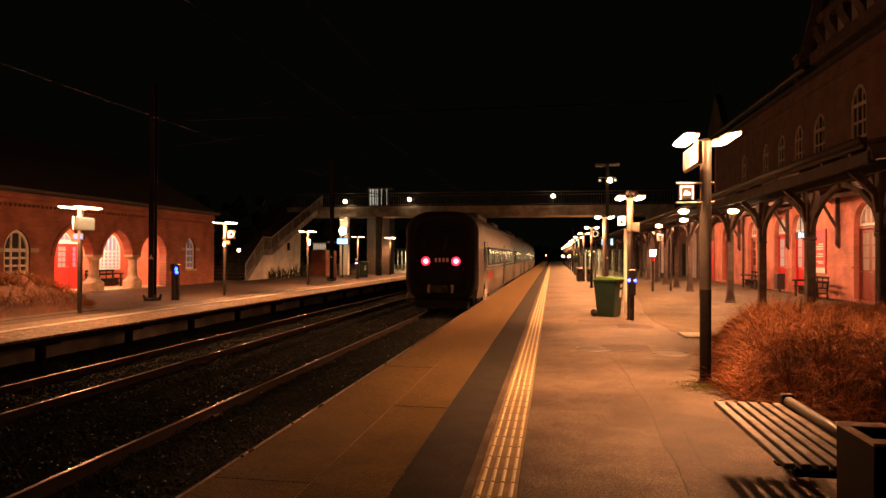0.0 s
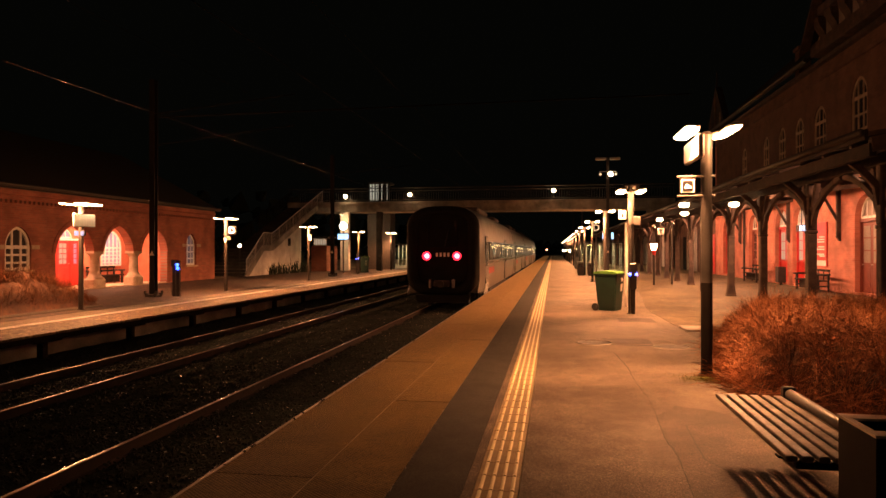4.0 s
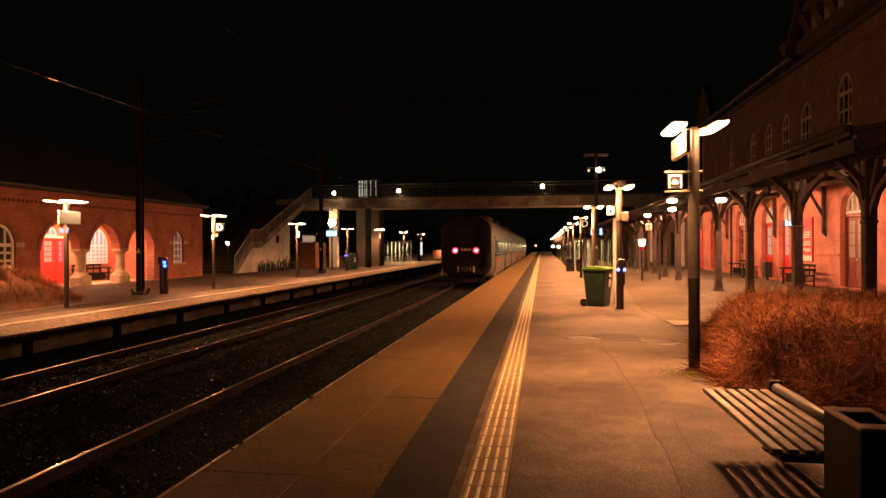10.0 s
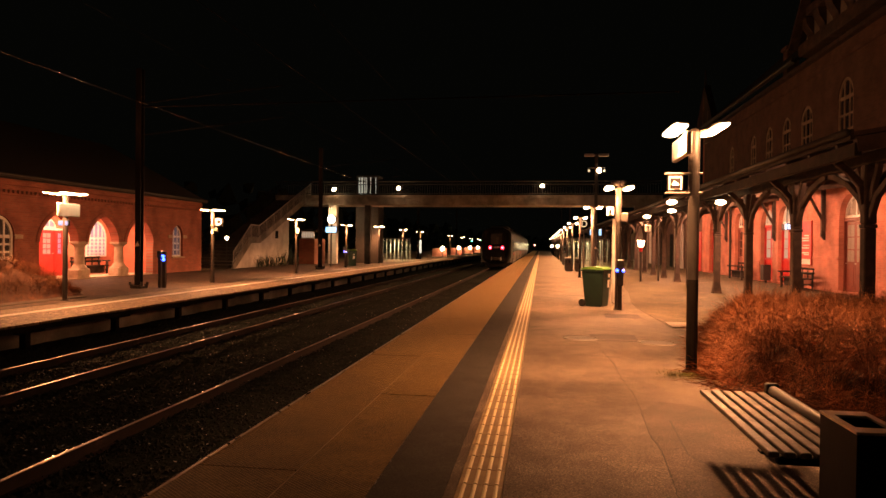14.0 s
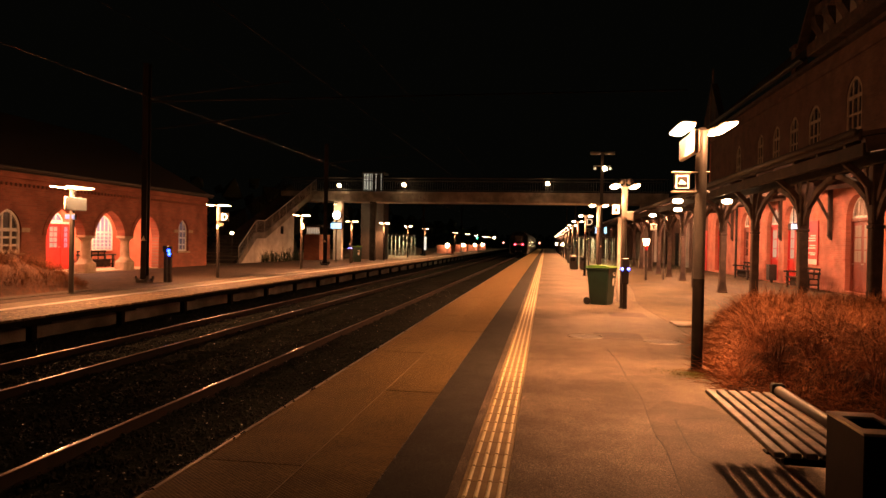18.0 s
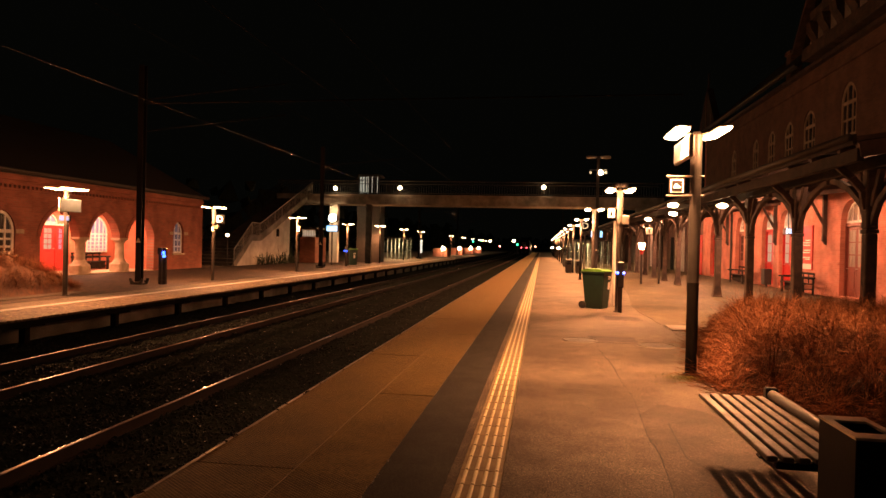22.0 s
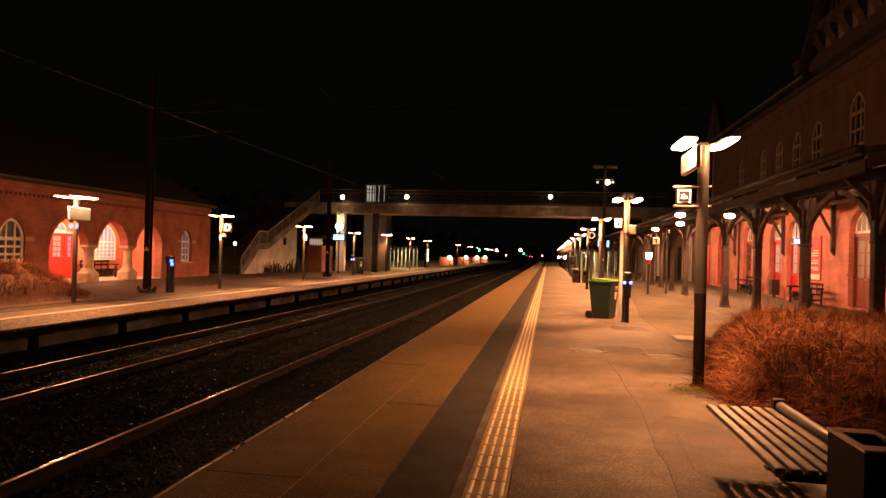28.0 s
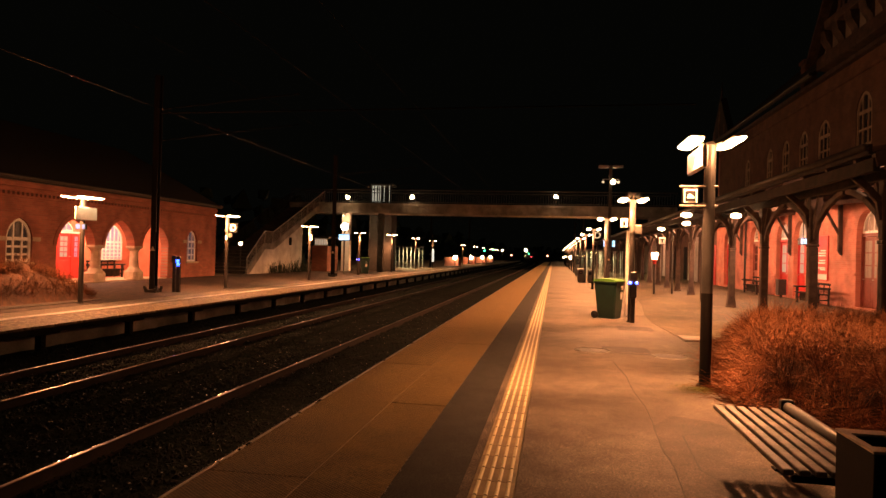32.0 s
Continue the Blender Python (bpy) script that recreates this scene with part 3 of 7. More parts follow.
part("crack", bm, ASPHALT_DARK, pav)
bm = B()
box(bm, 0.9, 1.7, 11.95, 12.6, 0.0, 0.0035)
box(bm, 1.5, 2.3, 15.6, 16.5, 0.0, 0.0035)
part("patch", bm, ASPHALT_PATCH, pav, "darker repaired patch of asphalt")
# Darker asphalt right of the crack, with shade round the bench painted in.
bm = B()
prism(bm, [(0.9, 3.6), (0.9, 4.4), (0.93, 4.9), (0.97, 5.5), (0.95, 6.04), (1.0, 6.8), (1.25, 7.25), (1.6, 7.1), (1.9, 6.5), (2.0, 5.6), (2.0, 3.6)], lambda a, b: Vector((a, b, 0.0)), (0, 0, 0.0034))
part("darkened_surface", bm, ASPHALT_SHADED, pav, "darker asphalt beside the crack, also standing in for bench shade")

bm = B()
rim = [(2.62, 12.4), (2.58, 15.9), (2.52, 17.9), (2.62, 20), (3.1, 24.5), (4.2, 40), (4.2, 149)]
for (xa, ya), (xb, yb) in zip(rim, rim[1:]):
    prism(bm, [(xa, ya), (10.79, ya), (10.79, yb), (xb, yb)], lambda a, b: Vector((a, b, -0.02)), (0, 0, 0.026))
tagged(done("forecourt_paving", bm, FORECOURT), "ochre-grey worn paving in front of the station house", "pavement", kind="structure")

slabs = tagged(empty("platform_edge"), "ribbed concrete slabs along the platform edge", "platform edge", kind="structure")
me_a = me_b = None
for i in range(-8, 40):
    y0 = -2.93 + 5.0 * i
    for col, (xa, xb) in enumerate(((EDGE_R + 0.013, -1.693), (-1.688, -1.092))):
        if i == -8:
            bm = B()
            box(bm, xa, xb, 0.008, 4.992, -0.16, 0.0, 0.002)
            ob = part("slab", bm, SLAB, slabs)
            if col:
                me_b = ob.data
            else:
                me_a = ob.data
        else:
            ob = new("slab", me_b if col else me_a)
            ob.parent = slabs
        ob.location = (0, y0 + (0 if col else 2.5), -0.001 * ((i * 7 + col * 3) % 4))
bm = B()
box(bm, EDGE_R - 0.012, EDGE_R + 0.012, -45, 200, -0.15, 0.004, 0.004)
part("edge_strip", bm, NOSING, slabs, "worn steel nosing at the very edge")
bm = B()
box(bm, -1.694, -1.687, -45, 200, -0.02, 0.0012)
part("joint_filler", bm, TACTILE, slabs, "pale mortar joint between the slabs")

tact = tagged(empty("tactile_paving"), "pale ribbed tactile paving strip along the platform", "tactile paving", kind="structure")
me_t = None
for i in range(300):
    y0 = 1.5 + 0.3 * i
    if me_t is None:
        bm = B()
        box(bm, -0.149, 0.149, 0.002, 0.298, -0.06, 0.003)
        ob = part("tile", bm, TACTILE, tact)
        me_t = ob.data
        bm = B()
        for k in range(4):
            u = -0.108 + 0.072 * k
            prism(bm, [(u - 0.015, 0.002), (u + 0.015, 0.002), (u + 0.011, 0.008), (u + 0.004, 0.0105), (u - 0.004, 0.0105), (u - 0.011, 0.008)], lambda a, b: Vector((a, 0.012, b)), (0, 0.276, 0))
        rb = part("ribs", bm, RIB, ob, "pale worn ribs of the tile")
        me_rib = rb.data
    else:
        ob = new("tile", me_t)
        ob.parent = tact
        rb = new("ribs", me_rib)
        rb.parent = ob
    ob.location = (-0.38, y0, 0)
bm = B()
box(bm, -0.53, -0.23, 91.5, 200, -0.05, 0.003)
part("far_tiles", bm, TACTILE, tact)
bm = B()
box(bm, -0.53, -0.23, -45, 1.5, -0.05, 0.003)
part("near_tiles", bm, TACTILE, tact)

# crumbs of mortar along the slabs' ragged edge, and grit on the asphalt
rng = random.Random(31)
for name, mat, count, label in (("mortar_crumbs", CONCRETE, 260, "pale crumbs of mortar along the ragged slab edge"), ("grit", CONCRETE, 520, "small pale grit scattered over the platform")):
    verts, faces = [], []
    for i in range(count):
        y = 2.6 + 16 * rng.random() ** 1.6
        if name == "grit":
            x, s_ = rng.uniform(-0.1, 2.2), rng.uniform(0.0018, 0.0055)
        else:
            x, s_ = -1.0905 + rng.gauss(0, 0.006), rng.uniform(0.003, 0.008)
        k = len(verts)
        ex, ey = rng.uniform(0.6, 1.6), rng.uniform(0.6, 2.4 if name == "grit" else 3.4)
        for v in base:
            verts.append((x + v[0] * s_ * ex, y + v[1] * s_ * ey, 0.003 + v[2] * s_ * 0.6))
        faces += [(a + k, b + k, c + k) for a, b, c in octa]
    me = bpy.data.meshes.new(name)
    me.from_pydata(verts, [], faces)
    me.materials.append(mat)
    tagged(new(name, me), label, "grit", kind="stuff")

# far-side platform
bm = B()
box(bm, -40, EDGE_L - 0.55, -45, 200, -1.3, -0.008)
tagged(done("opposite_platform", bm, ASPHALT), "worn asphalt surface of the opposite platform", "platform", kind="structure")
edge = tagged(empty("opposite_platform_edge"), "overhanging concrete edge slabs carried on short posts", "platform edge", kind="structure")
me_s = me_p = None
for i in range(-14, 71):
    y0 = -0.78 + 2.81 * i
    if me_s is None:
        bm = B()
        box(bm, EDGE_L - 1.35, EDGE_L, 0.005, 2.805, -0.11, 0.0, 0.008)
        ob = part("edge_slab", bm, SLAB_L, edge)
        me_s = ob.data
        # Posts and edge beam are much darker than the slabs above them.
        bm = B()
        box(bm, EDGE_L - 0.26, EDGE_L - 0.12, -0.075, 0.075, -0.75, -0.11, 0.01)
        box(bm, EDGE_L - 0.5, EDGE_L - 0.02, -0.35, 0.35, -0.19, -0.1102, 0.01)
        po = part("post", bm, DARK_CONCRETE, edge)
        me_p = po.data
    else:
        ob, po = new("edge_slab", me_s), new("post", me_p)
        ob.parent = po.parent = edge
    ob.location, po.location = (0, y0, 0), (0, y0 + 1.37, 0)
bm = B()
box(bm, -19.2, -12.35, 5, 60, -0.03, -0.003)
part("brown_paving", bm, SETTS, edge, "dark brown paving towards the pavilion")
bm = B()
box(bm, -11.42, -11.2, -45, 200, -0.03, 0.006, 0.004)
part("tactile_strip", bm, WHITE_WALL, edge, "pale tactile strip catching the lamp light")
bm = B()
box(bm, EDGE_L - 0.6, EDGE_L - 0.5, -45, 200, -0.9, -0.14)
part("retaining_wall", bm, BRIDGE_CONCRETE, edge)
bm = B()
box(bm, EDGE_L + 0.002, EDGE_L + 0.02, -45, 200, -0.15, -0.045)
part("edge_beam", bm, DARK_CONCRETE, edge, "dark edge beam below the edge slabs")

# ---- lamps on the platforms ----
def lamp_head(parent, sx, zc, reach, material, belly=0.06):
    """A long flat head set along the track on a short arm; sx: which side of the post."""
    bm = B()
    bmesh.ops.create_uvsphere(bm, u_segments=24, v_segments=10, radius=0.5)
    tilt = Matrix.Rotation(radians(-7 * sx), 4, "Y")
    m = Matrix.Translation((sx * reach, 0, zc + 0.03)) @ tilt
    for v in bm.verts:
        v.co = Vector([math.copysign(abs(c) ** 0.42 * 0.5 ** 0.58, c) for c in v.co[:2]] + [v.co.z])
    bmesh.ops.transform(bm, matrix=m @ Matrix.Diagonal((0.20, 1.0, 0.055, 1)), verts=bm.verts)
    head = part("lamp_head", bm, STEEL_LIGHT, parent, smooth=True)
    bm = B()
    bmesh.ops.create_uvsphere(bm, u_segments=24, v_segments=8, radius=0.5)
    for v in bm.verts:
        v.co = Vector([math.copysign(abs(c) ** 0.42 * 0.5 ** 0.58, c) for c in v.co[:2]] + [v.co.z])
    bmesh.ops.transform(bm, matrix=m @ Matrix.Translation((0, 0, -0.014 - 0.4 * (belly - 0.06))) @ Matrix.Diagonal((0.19, 0.97, belly, 1)), verts=bm.verts)
    part("diffuser", bm, material, head, "long glowing diffuser", True)
    bm = B()
    rod(bm, (0, 0, zc - 0.04), (sx * (reach - 0.06), 0, zc + 0.02), 0.03)
    part("arm", bm, STEEL_LIGHT, head)


def lamp_post(material, thick=0.068, z=3.11, split=2.28, paint=(STEEL_DARK, SLEEVE), belly=0.06):
    """A two-headed platform lamp: dark post below, paler sleeve above."""
    top = empty("platform_lamp")
    bm = B()
    rod(bm, (0, 0, 0), (0, 0, split), thick, thick, 16)
    rod(bm, (0, 0, 0), (0, 0, 0.03), 0.11, 0.1, 16)
    part("post", bm, paint[0], top)
    bm = B()
    wide = thick * (1.12 if split > 2 else 1.0)
    rod(bm, (0, 0, split), (0, 0, z - 0.01), wide, wide, 16)
    if split > 2:
        rod(bm, (0, 0, split - 0.01), (0, 0, split + 0.03), thick * 1.3, thick * 1.3, 16)
    rod(bm, (0, 0, z - 0.01), (0, 0, z + 0.03), thick * 1.2, thick * 0.6, 16)
    part("sleeve", bm, paint[1], top, "pale upper sleeve of the post")
    for sx in (-1, 1):
        lamp_head(top, sx, z, 0.245, material, belly)
    return top


def letter_mesh(text, size, material):
    cu = bpy.data.curves.new("letter", "FONT")
    cu.body, cu.size, cu.align_x, cu.align_y, cu.extrude = text, size, "CENTER", "CENTER", 0.006
    tmp = bpy.data.objects.new("letter_tmp", cu)
    scene.collection.objects.link(tmp)
    bpy.context.view_layer.update()
    me = bpy.data.meshes.new_from_object(tmp.evaluated_get(bpy.context.evaluated_depsgraph_get()))
    bpy.data.objects.remove(tmp)
    me.materials.clear()
    me.materials.append(material)
    return me


def sign_plate(name, parent, x, z, w, h, facing, mat_face, ring=None, label=""):
    """A framed plate on the post; facing 0: across the platform, 90: along it."""
    bm = B()
    box(bm, -w / 2, w / 2, -0.03, 0.03, -h / 2, h / 2, 0.012)
    frame_ob = part(name, bm, STEEL_DARK if ring is None else ring, parent, label)
    frame_ob.matrix_local = pose(x, -0.02, z, 0, 0, facing)
    bm = B()
    box(bm, -w / 2 + 0.02, w / 2 - 0.02, -0.036, 0.036, -h / 2 + 0.02, h / 2 - 0.02)
    part("face", bm, mat_face, frame_ob)
    return frame_ob


WHITE_SIGN = surface("white_sign", (0.68, 0.66, 0.62), (0.8, 0.78, 0.74), 5, 0.4, 0.03, 50)
BLACK_SIGN = surface("black_sign", (0.006, 0.006, 0.007), (0.01, 0.01, 0.011), 5, 0.7, 0.03, 50, gloss=0.05)
BLUE_SIGN = surface("blue_sign", (0.02, 0.05, 0.22), (0.03, 0.07, 0.28), 5, 0.35, 0.03, 50)

RIGHT_Y = [9.03, 17.65, 26.4, 35.1, 43.9, 52.6, 61.4, 70.1, 78.9, 87.6, 96.4, 105.1, 114, 122.6, 131.4, 140.1]
LEFT_Y = [16.5, 25.0, 34.6, 44.6, 54.6, 65.2, 75.8, 105.0, 125.0, 143.0, 164.0, 173.0, 183.0, 194.0]
# Black below grey puts the light's falloff down the post into its colour.
near_lamp = tagged(lamp_post(LAMP_GLOW, thick=0.072, split=1.2, paint=(MAST_BLACK, POST_GREY)), "two-headed platform lamp with a dark post and pale sleeve, lit", "lamp post", group="platform lamps")
# Deeper bowls on mid and far lamps imitate the glare round them.
mid_lamp = tagged(lamp_post(LAMP_GLOW, belly=0.09), "two-headed platform lamp with a dark post and pale sleeve, lit", "lamp post", group="platform lamps")
left_lamp = tagged(lamp_post(LAMP_GLOW, 0.066, 2.88), "two-headed platform lamp with a dark post and pale sleeve, lit", "lamp post", group="platform lamps")
# Far posts get darker colours so that they stand as unlit silhouettes.
far_lamp = tagged(lamp_post(LAMP_FAR, 0.06, 3.08, paint=(WIRE, STEEL_DARK), belly=0.11), "two-headed platform lamp, lit", "lamp post", group="platform lamps")
lamps_r, lamps_l = [], []
for i, y in enumerate(RIGHT_Y):
    m = pose(1.93 + 0.002 * y, y, 0.002)
    src = mid_lamp if i < 3 else far_lamp
    if i < 2:
        ob = (near_lamp, mid_lamp)[i]
        ob.matrix_world = m
    else:
        ob = copy_thing(src, m)
    lamps_r.append(ob)
for i, y in enumerate(LEFT_Y):
    m = pose(-12.75 - 0.016 * (y - 16), y, -0.005, 0, 0, 3 if i % 2 else -2)
    if i == 0:
        left_lamp.matrix_world = m
        ob = left_lamp
    elif i == 4:
        far_lamp.matrix_world = m
        ob = far_lamp
    else:
        ob = copy_thing(left_lamp if i < 4 else far_lamp, m)
    lamps_l.append(ob)

# lamps that throw the light, downwards and a little to the sides
for i, y in enumerate(RIGHT_Y[:12]):
    x = 1.93 + 0.002 * y
    if i < 2:
        for sx in (-1, 1):
            lamp_object("platform_light", "SPOT", pose(x + sx * 0.25, y + sx * 0.3, 3.02), ((1480 if sx < 0 else 860) if i == 0 else 1450), SODIUM, 0.03, spread=134 if i == 0 else 148, blend=0.6)
            lamp_object("platform_light", "POINT", pose(x + sx * 0.25, y - 0.3, 3.02), ((72 if sx < 0 else 115) if i == 0 else 110), SODIUM, 0.05)
    else:
        lamp_object("platform_light", "SPOT", pose(x - 0.4, y - 0.3, 3.0), 3300, SODIUM, 0.15, spread=152, blend=0.5)
    if 1 < i < 6:
        lamp_object("platform_glow", "POINT", pose(x, y - 0.5, 2.98), 120, SODIUM, 0.15)
for i, y in enumerate(LEFT_Y[:8]):
    x = -12.75 - 0.016 * (y - 16)
    lamp_object("platform_light", "SPOT", pose(x, y - 0.45, 2.78), 1500, SODIUM, 0.15, spread=168)
    lamp_object("platform_glow", "POINT", pose(x, y - 0.5, 2.76), 400 if i < 3 else 70, SODIUM, 0.15)

# signs on the lamps
def pictogram_sign(post, x, z):
    fr = sign_plate("pictogram_sign", post, x, z, 0.2, 0.21, 0, WHITE_SIGN, BLACK_SIGN, "white square sign with a dark seat pictogram")
    bm = B()
    box(bm, -0.066, 0.066, -0.042, -0.036, -0.069, 0.069, 0.002)
    fc = part("pictogram_field", bm, BLACK_SIGN, fr)
    bm = B()
    prism(bm, [(-0.042, -0.03), (0.042, -0.03), (0.042, -0.009), (0.009, 0.01), (-0.01, 0.03), (-0.03, 0.017), (-0.025, -0.007), (-0.042, -0.01)], lambda a, b: Vector((a, -0.048, b)), (0, 0.006, 0))
    part("pictogram", bm, WHITE_SIGN, fr)
    bm = B()
    for dz in (-0.125, 0.125):
        box(bm, -0.13, 0.34, -0.03, 0.03, dz - 0.014, dz + 0.014, 0.006)
    part("clamp", bm, SLEEVE, fr)
    return fr


fr = pictogram_sign(lamps_r[0], -0.24, 2.44)
sign_plate("name_panel", lamps_r[0], -0.16, 2.9, 0.95, 0.28, 90, WHITE_SIGN, STEEL_LIGHT, "white panel below the lamp, set along the platform")
fr = sign_plate("track_sign", lamps_r[1], -0.21, 2.52, 0.19, 0.24, 0, WHITE_SIGN, STEEL_LIGHT, "pale sign plate with a dark pictogram")
bm = B()
box(bm, -0.035, 0.035, -0.044, -0.037, -0.07, 0.03)
box(bm, -0.02, 0.02, -0.044, -0.037, 0.04, 0.08)
part("pictogram", bm, BLACK_SIGN, fr)
sign_plate("small_sign", lamps_r[1], 0.13, 2.36, 0.22, 0.24, 0, SLEEVE, STEEL_DARK, "grey sign plate")
sign_plate("name_panel", lamps_l[0], 0.12, 2.45, 0.8, 0.36, 90, WHITE_SIGN, STEEL_LIGHT, "pale panel under the lamp")
sign_plate("small_sign", lamps_l[0], -0.02, 2.1, 0.34, 0.16, 0, BLUE_SIGN, STEEL_DARK, "small dark blue sign")
fr = sign_plate("round_sign_box", lamps_l[1], 0.28, 2.42, 0.34, 0.34, 0, BLACK_SIGN, STEEL_DARK, "dark sign box with a white disc")
lt = new("letter", letter_mesh("D", 0.36, PANEL_GLOW))
lt.parent = fr
lt.matrix_local = pose(0, -0.05, 0, 90, 0, 0)
lt["label"] = "pale lit letter D"
sign_plate("small_sign", lamps_l[1], 0.1, 2.12, 0.26, 0.16, 0, SLEEVE, STEEL_DARK)
sign_plate("small_sign", lamps_l[2], 0.06, 2.3, 0.22, 0.3, 0, WHITE_SIGN, STEEL_LIGHT)
bm = B()
rod(bm, (0, 0, 3.14), (0, 0, 3.3), 0.03)
rod(bm, (-0.14, 0, 3.29), (0.14, 0, 3.29), 0.02)
cm = part("camera_mount", bm, STEEL_DARK, lamps_r[1])
for u in (-0.12, 0.12):
    bm = B()
    bmesh.ops.create_uvsphere(bm, u_segments=14, v_segments=8, radius=0.085, matrix=Matrix.Translation((u, -0.02, 3.24)))
    part("camera_dome", bm, BLACK_PLASTIC, cm, "dark surveillance camera dome", True)
for ob in (lamps_l[1],):
    bm = B()
    box(bm, -0.045, 0.045, -0.075, -0.06, 1.95, 2.12, 0.004)
    part("number_tag", bm, WHITE_SIGN, ob, "small pale tag on the post")


def reader_post(x, y, h, double=False):
    """A slim dark ticket reader with a blue light."""
    top = tagged(empty("ticket_reader", pose(x, y, 0)), "slim dark ticket reader post with a glowing blue light", "ticket reader", group="ticket readers")
    bm = B()
    box(bm, -0.055, 0.055, -0.055, 0.055, 0, h, 0.015)
    if double:
        box(bm, 0.1, 0.22, -0.06, 0.06, 0, h + 0.02, 0.015)
    part("post", bm, STEEL_DARK, top)
    bm = B()
    box(bm, -0.085, 0.07 if double else 0.085, -0.09, 0.06, h - (0.2 if double else 0.62), h + 0.04, 0.02)
    part("reader_housing", bm, BLACK_PLASTIC, top)
    for sx, dz in (((0.15, 0.14), (0.17, 0.26)) if double else ((-0.075, 0.24), (0.075, 0.24))):
        bm = B()
        bmesh.ops.create_uvsphere(bm, u_segments=10, v_segments=6, radius=0.06 if double else 0.042, matrix=Matrix.Translation((sx, -0.07, h - dz)))
        part("blue_light", bm, BLUE_LED, top, "", True)
    return top


reader_post(2.0, 17.52, 1.25)
# Pole added to give a bright upright strip beside the lamp.
pole = tagged(empty("marker_pole", pose(2.06, 19.6, 0.002)), "slim pale pole added as a bright strip beside the lamp", "pole")
bm = B()
rod(bm, (0, 0, 0), (0, 0, 2.4), 0.05, 0.05, 12)
part("shaft", bm, STEEL_LIGHT, pole)
bm = B()
rod(bm, (0, 0, 2.4), (0, 0, 2.43), 0.054, 0.03, 12)
part("cap", bm, STEEL_DARK, pole)
reader_post(-13.25, 21.9, 1.25, double=True)
reader_post(-13.28, 44.6, 1.3)

# ---- bench and litter bin nearby ----
bench = tagged(empty("slatted_bench", pose(1.31, 4.08, 0, 0, 0, 0)), "slatted wooden bench with a dark tube backrest", "bench")
for i in range(6):
    x0 = 0.0 + i * 0.088
    bm = B()
    box(bm, x0, x0 + 0.062, 0, 1.68, 0.415, 0.45, 0.006)
    part("slat", bm, SLAT_WOOD, bench)
# Legs are coloured near-black to imitate the shade under the slats.
for y0 in (0.02, 1.5):
    bm = B()
    box(bm, 0.06, 0.5, y0, y0 + 0.05, 0.37, 0.414, 0.005)
    box(bm, 0.44, 0.5, y0, y0 + 0.05, 0, 0.37, 0.005)
    box(bm, 0.42, 0.54, y0 - 0.02, y0 + 0.07, 0, 0.02, 0.005)
    beam(bm, (0.46, y0 + 0.025, 0.38), (0.56, y0 + 0.025, 0.43), 0.05, 0.03)
    part("leg_frame", bm, WIRE, bench)
bm = B()
rod(bm, (0.565, 0.0, 0.465), (0.565, 1.66, 0.465), 0.042, 0.042, 16)
tb = part("back_tube", bm, SLEEVE, bench, "grey metal tube as backrest", True)
bm = B()
box(bm, 0.515, 0.615, 1.66, 1.74, 0.41, 0.52, 0.012)
part("tube_cap", bm, BLACK_PLASTIC, tb)

lb = tagged(empty("litter_bin", pose(1.51, 3.42, 0)), "slim dark steel litter bin with a pale rim", "litter bin")
W, D_, H = 0.105, 0.2, 0.79
for x0, x1, y0, y1 in ((-W, -W + 0.015, -D_, D_), (W - 0.015, W, -D_, D_), (-W + 0.015, W - 0.015, -D_, -D_ + 0.015), (-W + 0.015, W - 0.015, D_ - 0.015, D_)):
    bm = B()
    box(bm, x0, x1, y0, y1, 0.03, H, 0.003)
    part("side_panel", bm, BIN_STEEL, lb)
bm = B()
box(bm, -W + 0.015, W - 0.015, -D_ + 0.015, D_ - 0.015, 0.03, 0.06)
part("bottom", bm, STEEL_DARK, lb)
bm = B()
for x0, x1, y0, y1 in ((-W - 0.004, -W + 0.03, -D_ - 0.004, D_ + 0.004), (W - 0.03, W + 0.004, -D_ - 0.004, D_ + 0.004), (-W + 0.03, W - 0.03, -D_ - 0.004, -D_ + 0.085), (-W + 0.03, W - 0.03, D_ - 0.085, D_ + 0.004)):
    box(bm, x0, x1, y0, y1, H + 0.001, H + 0.014)
part("rim", bm, RIM_STEEL, lb, "pale worn rim round the opening")
bm = B()
box(bm, -0.08, 0.08, -0.14, 0.14, 0, 0.03)
part("foot", bm, STEEL_DARK, lb)


def manhole(x, y, r):
    top = tagged(empty("manhole_cover", pose(x, y, 0.002)), "round cast-iron manhole cover set in the asphalt", "manhole cover", group="manhole covers")
    bm = B()
    rod(bm, (0, 0, -0.03), (0, 0, 0.006), r, r, 32)
    part("lid", bm, IRON, top)
    bm = B()
    bmesh.ops.create_cone(bm, cap_ends=False, segments=32, radius1=r + 0.045, radius2=r + 0.035, depth=0.014, matrix=Matrix.Translation((0, 0, 0.005)))
    bmesh.ops.create_cone(bm, cap_ends=False, segments=32, radius1=r + 0.004, radius2=r + 0.012, depth=0.014, matrix=Matrix.Translation((0, 0, 0.005)))
    part("ring", bm, CONCRETE, top)


manhole(0.70, 11.97, 0.27)
manhole(1.95, 11.68, 0.27)


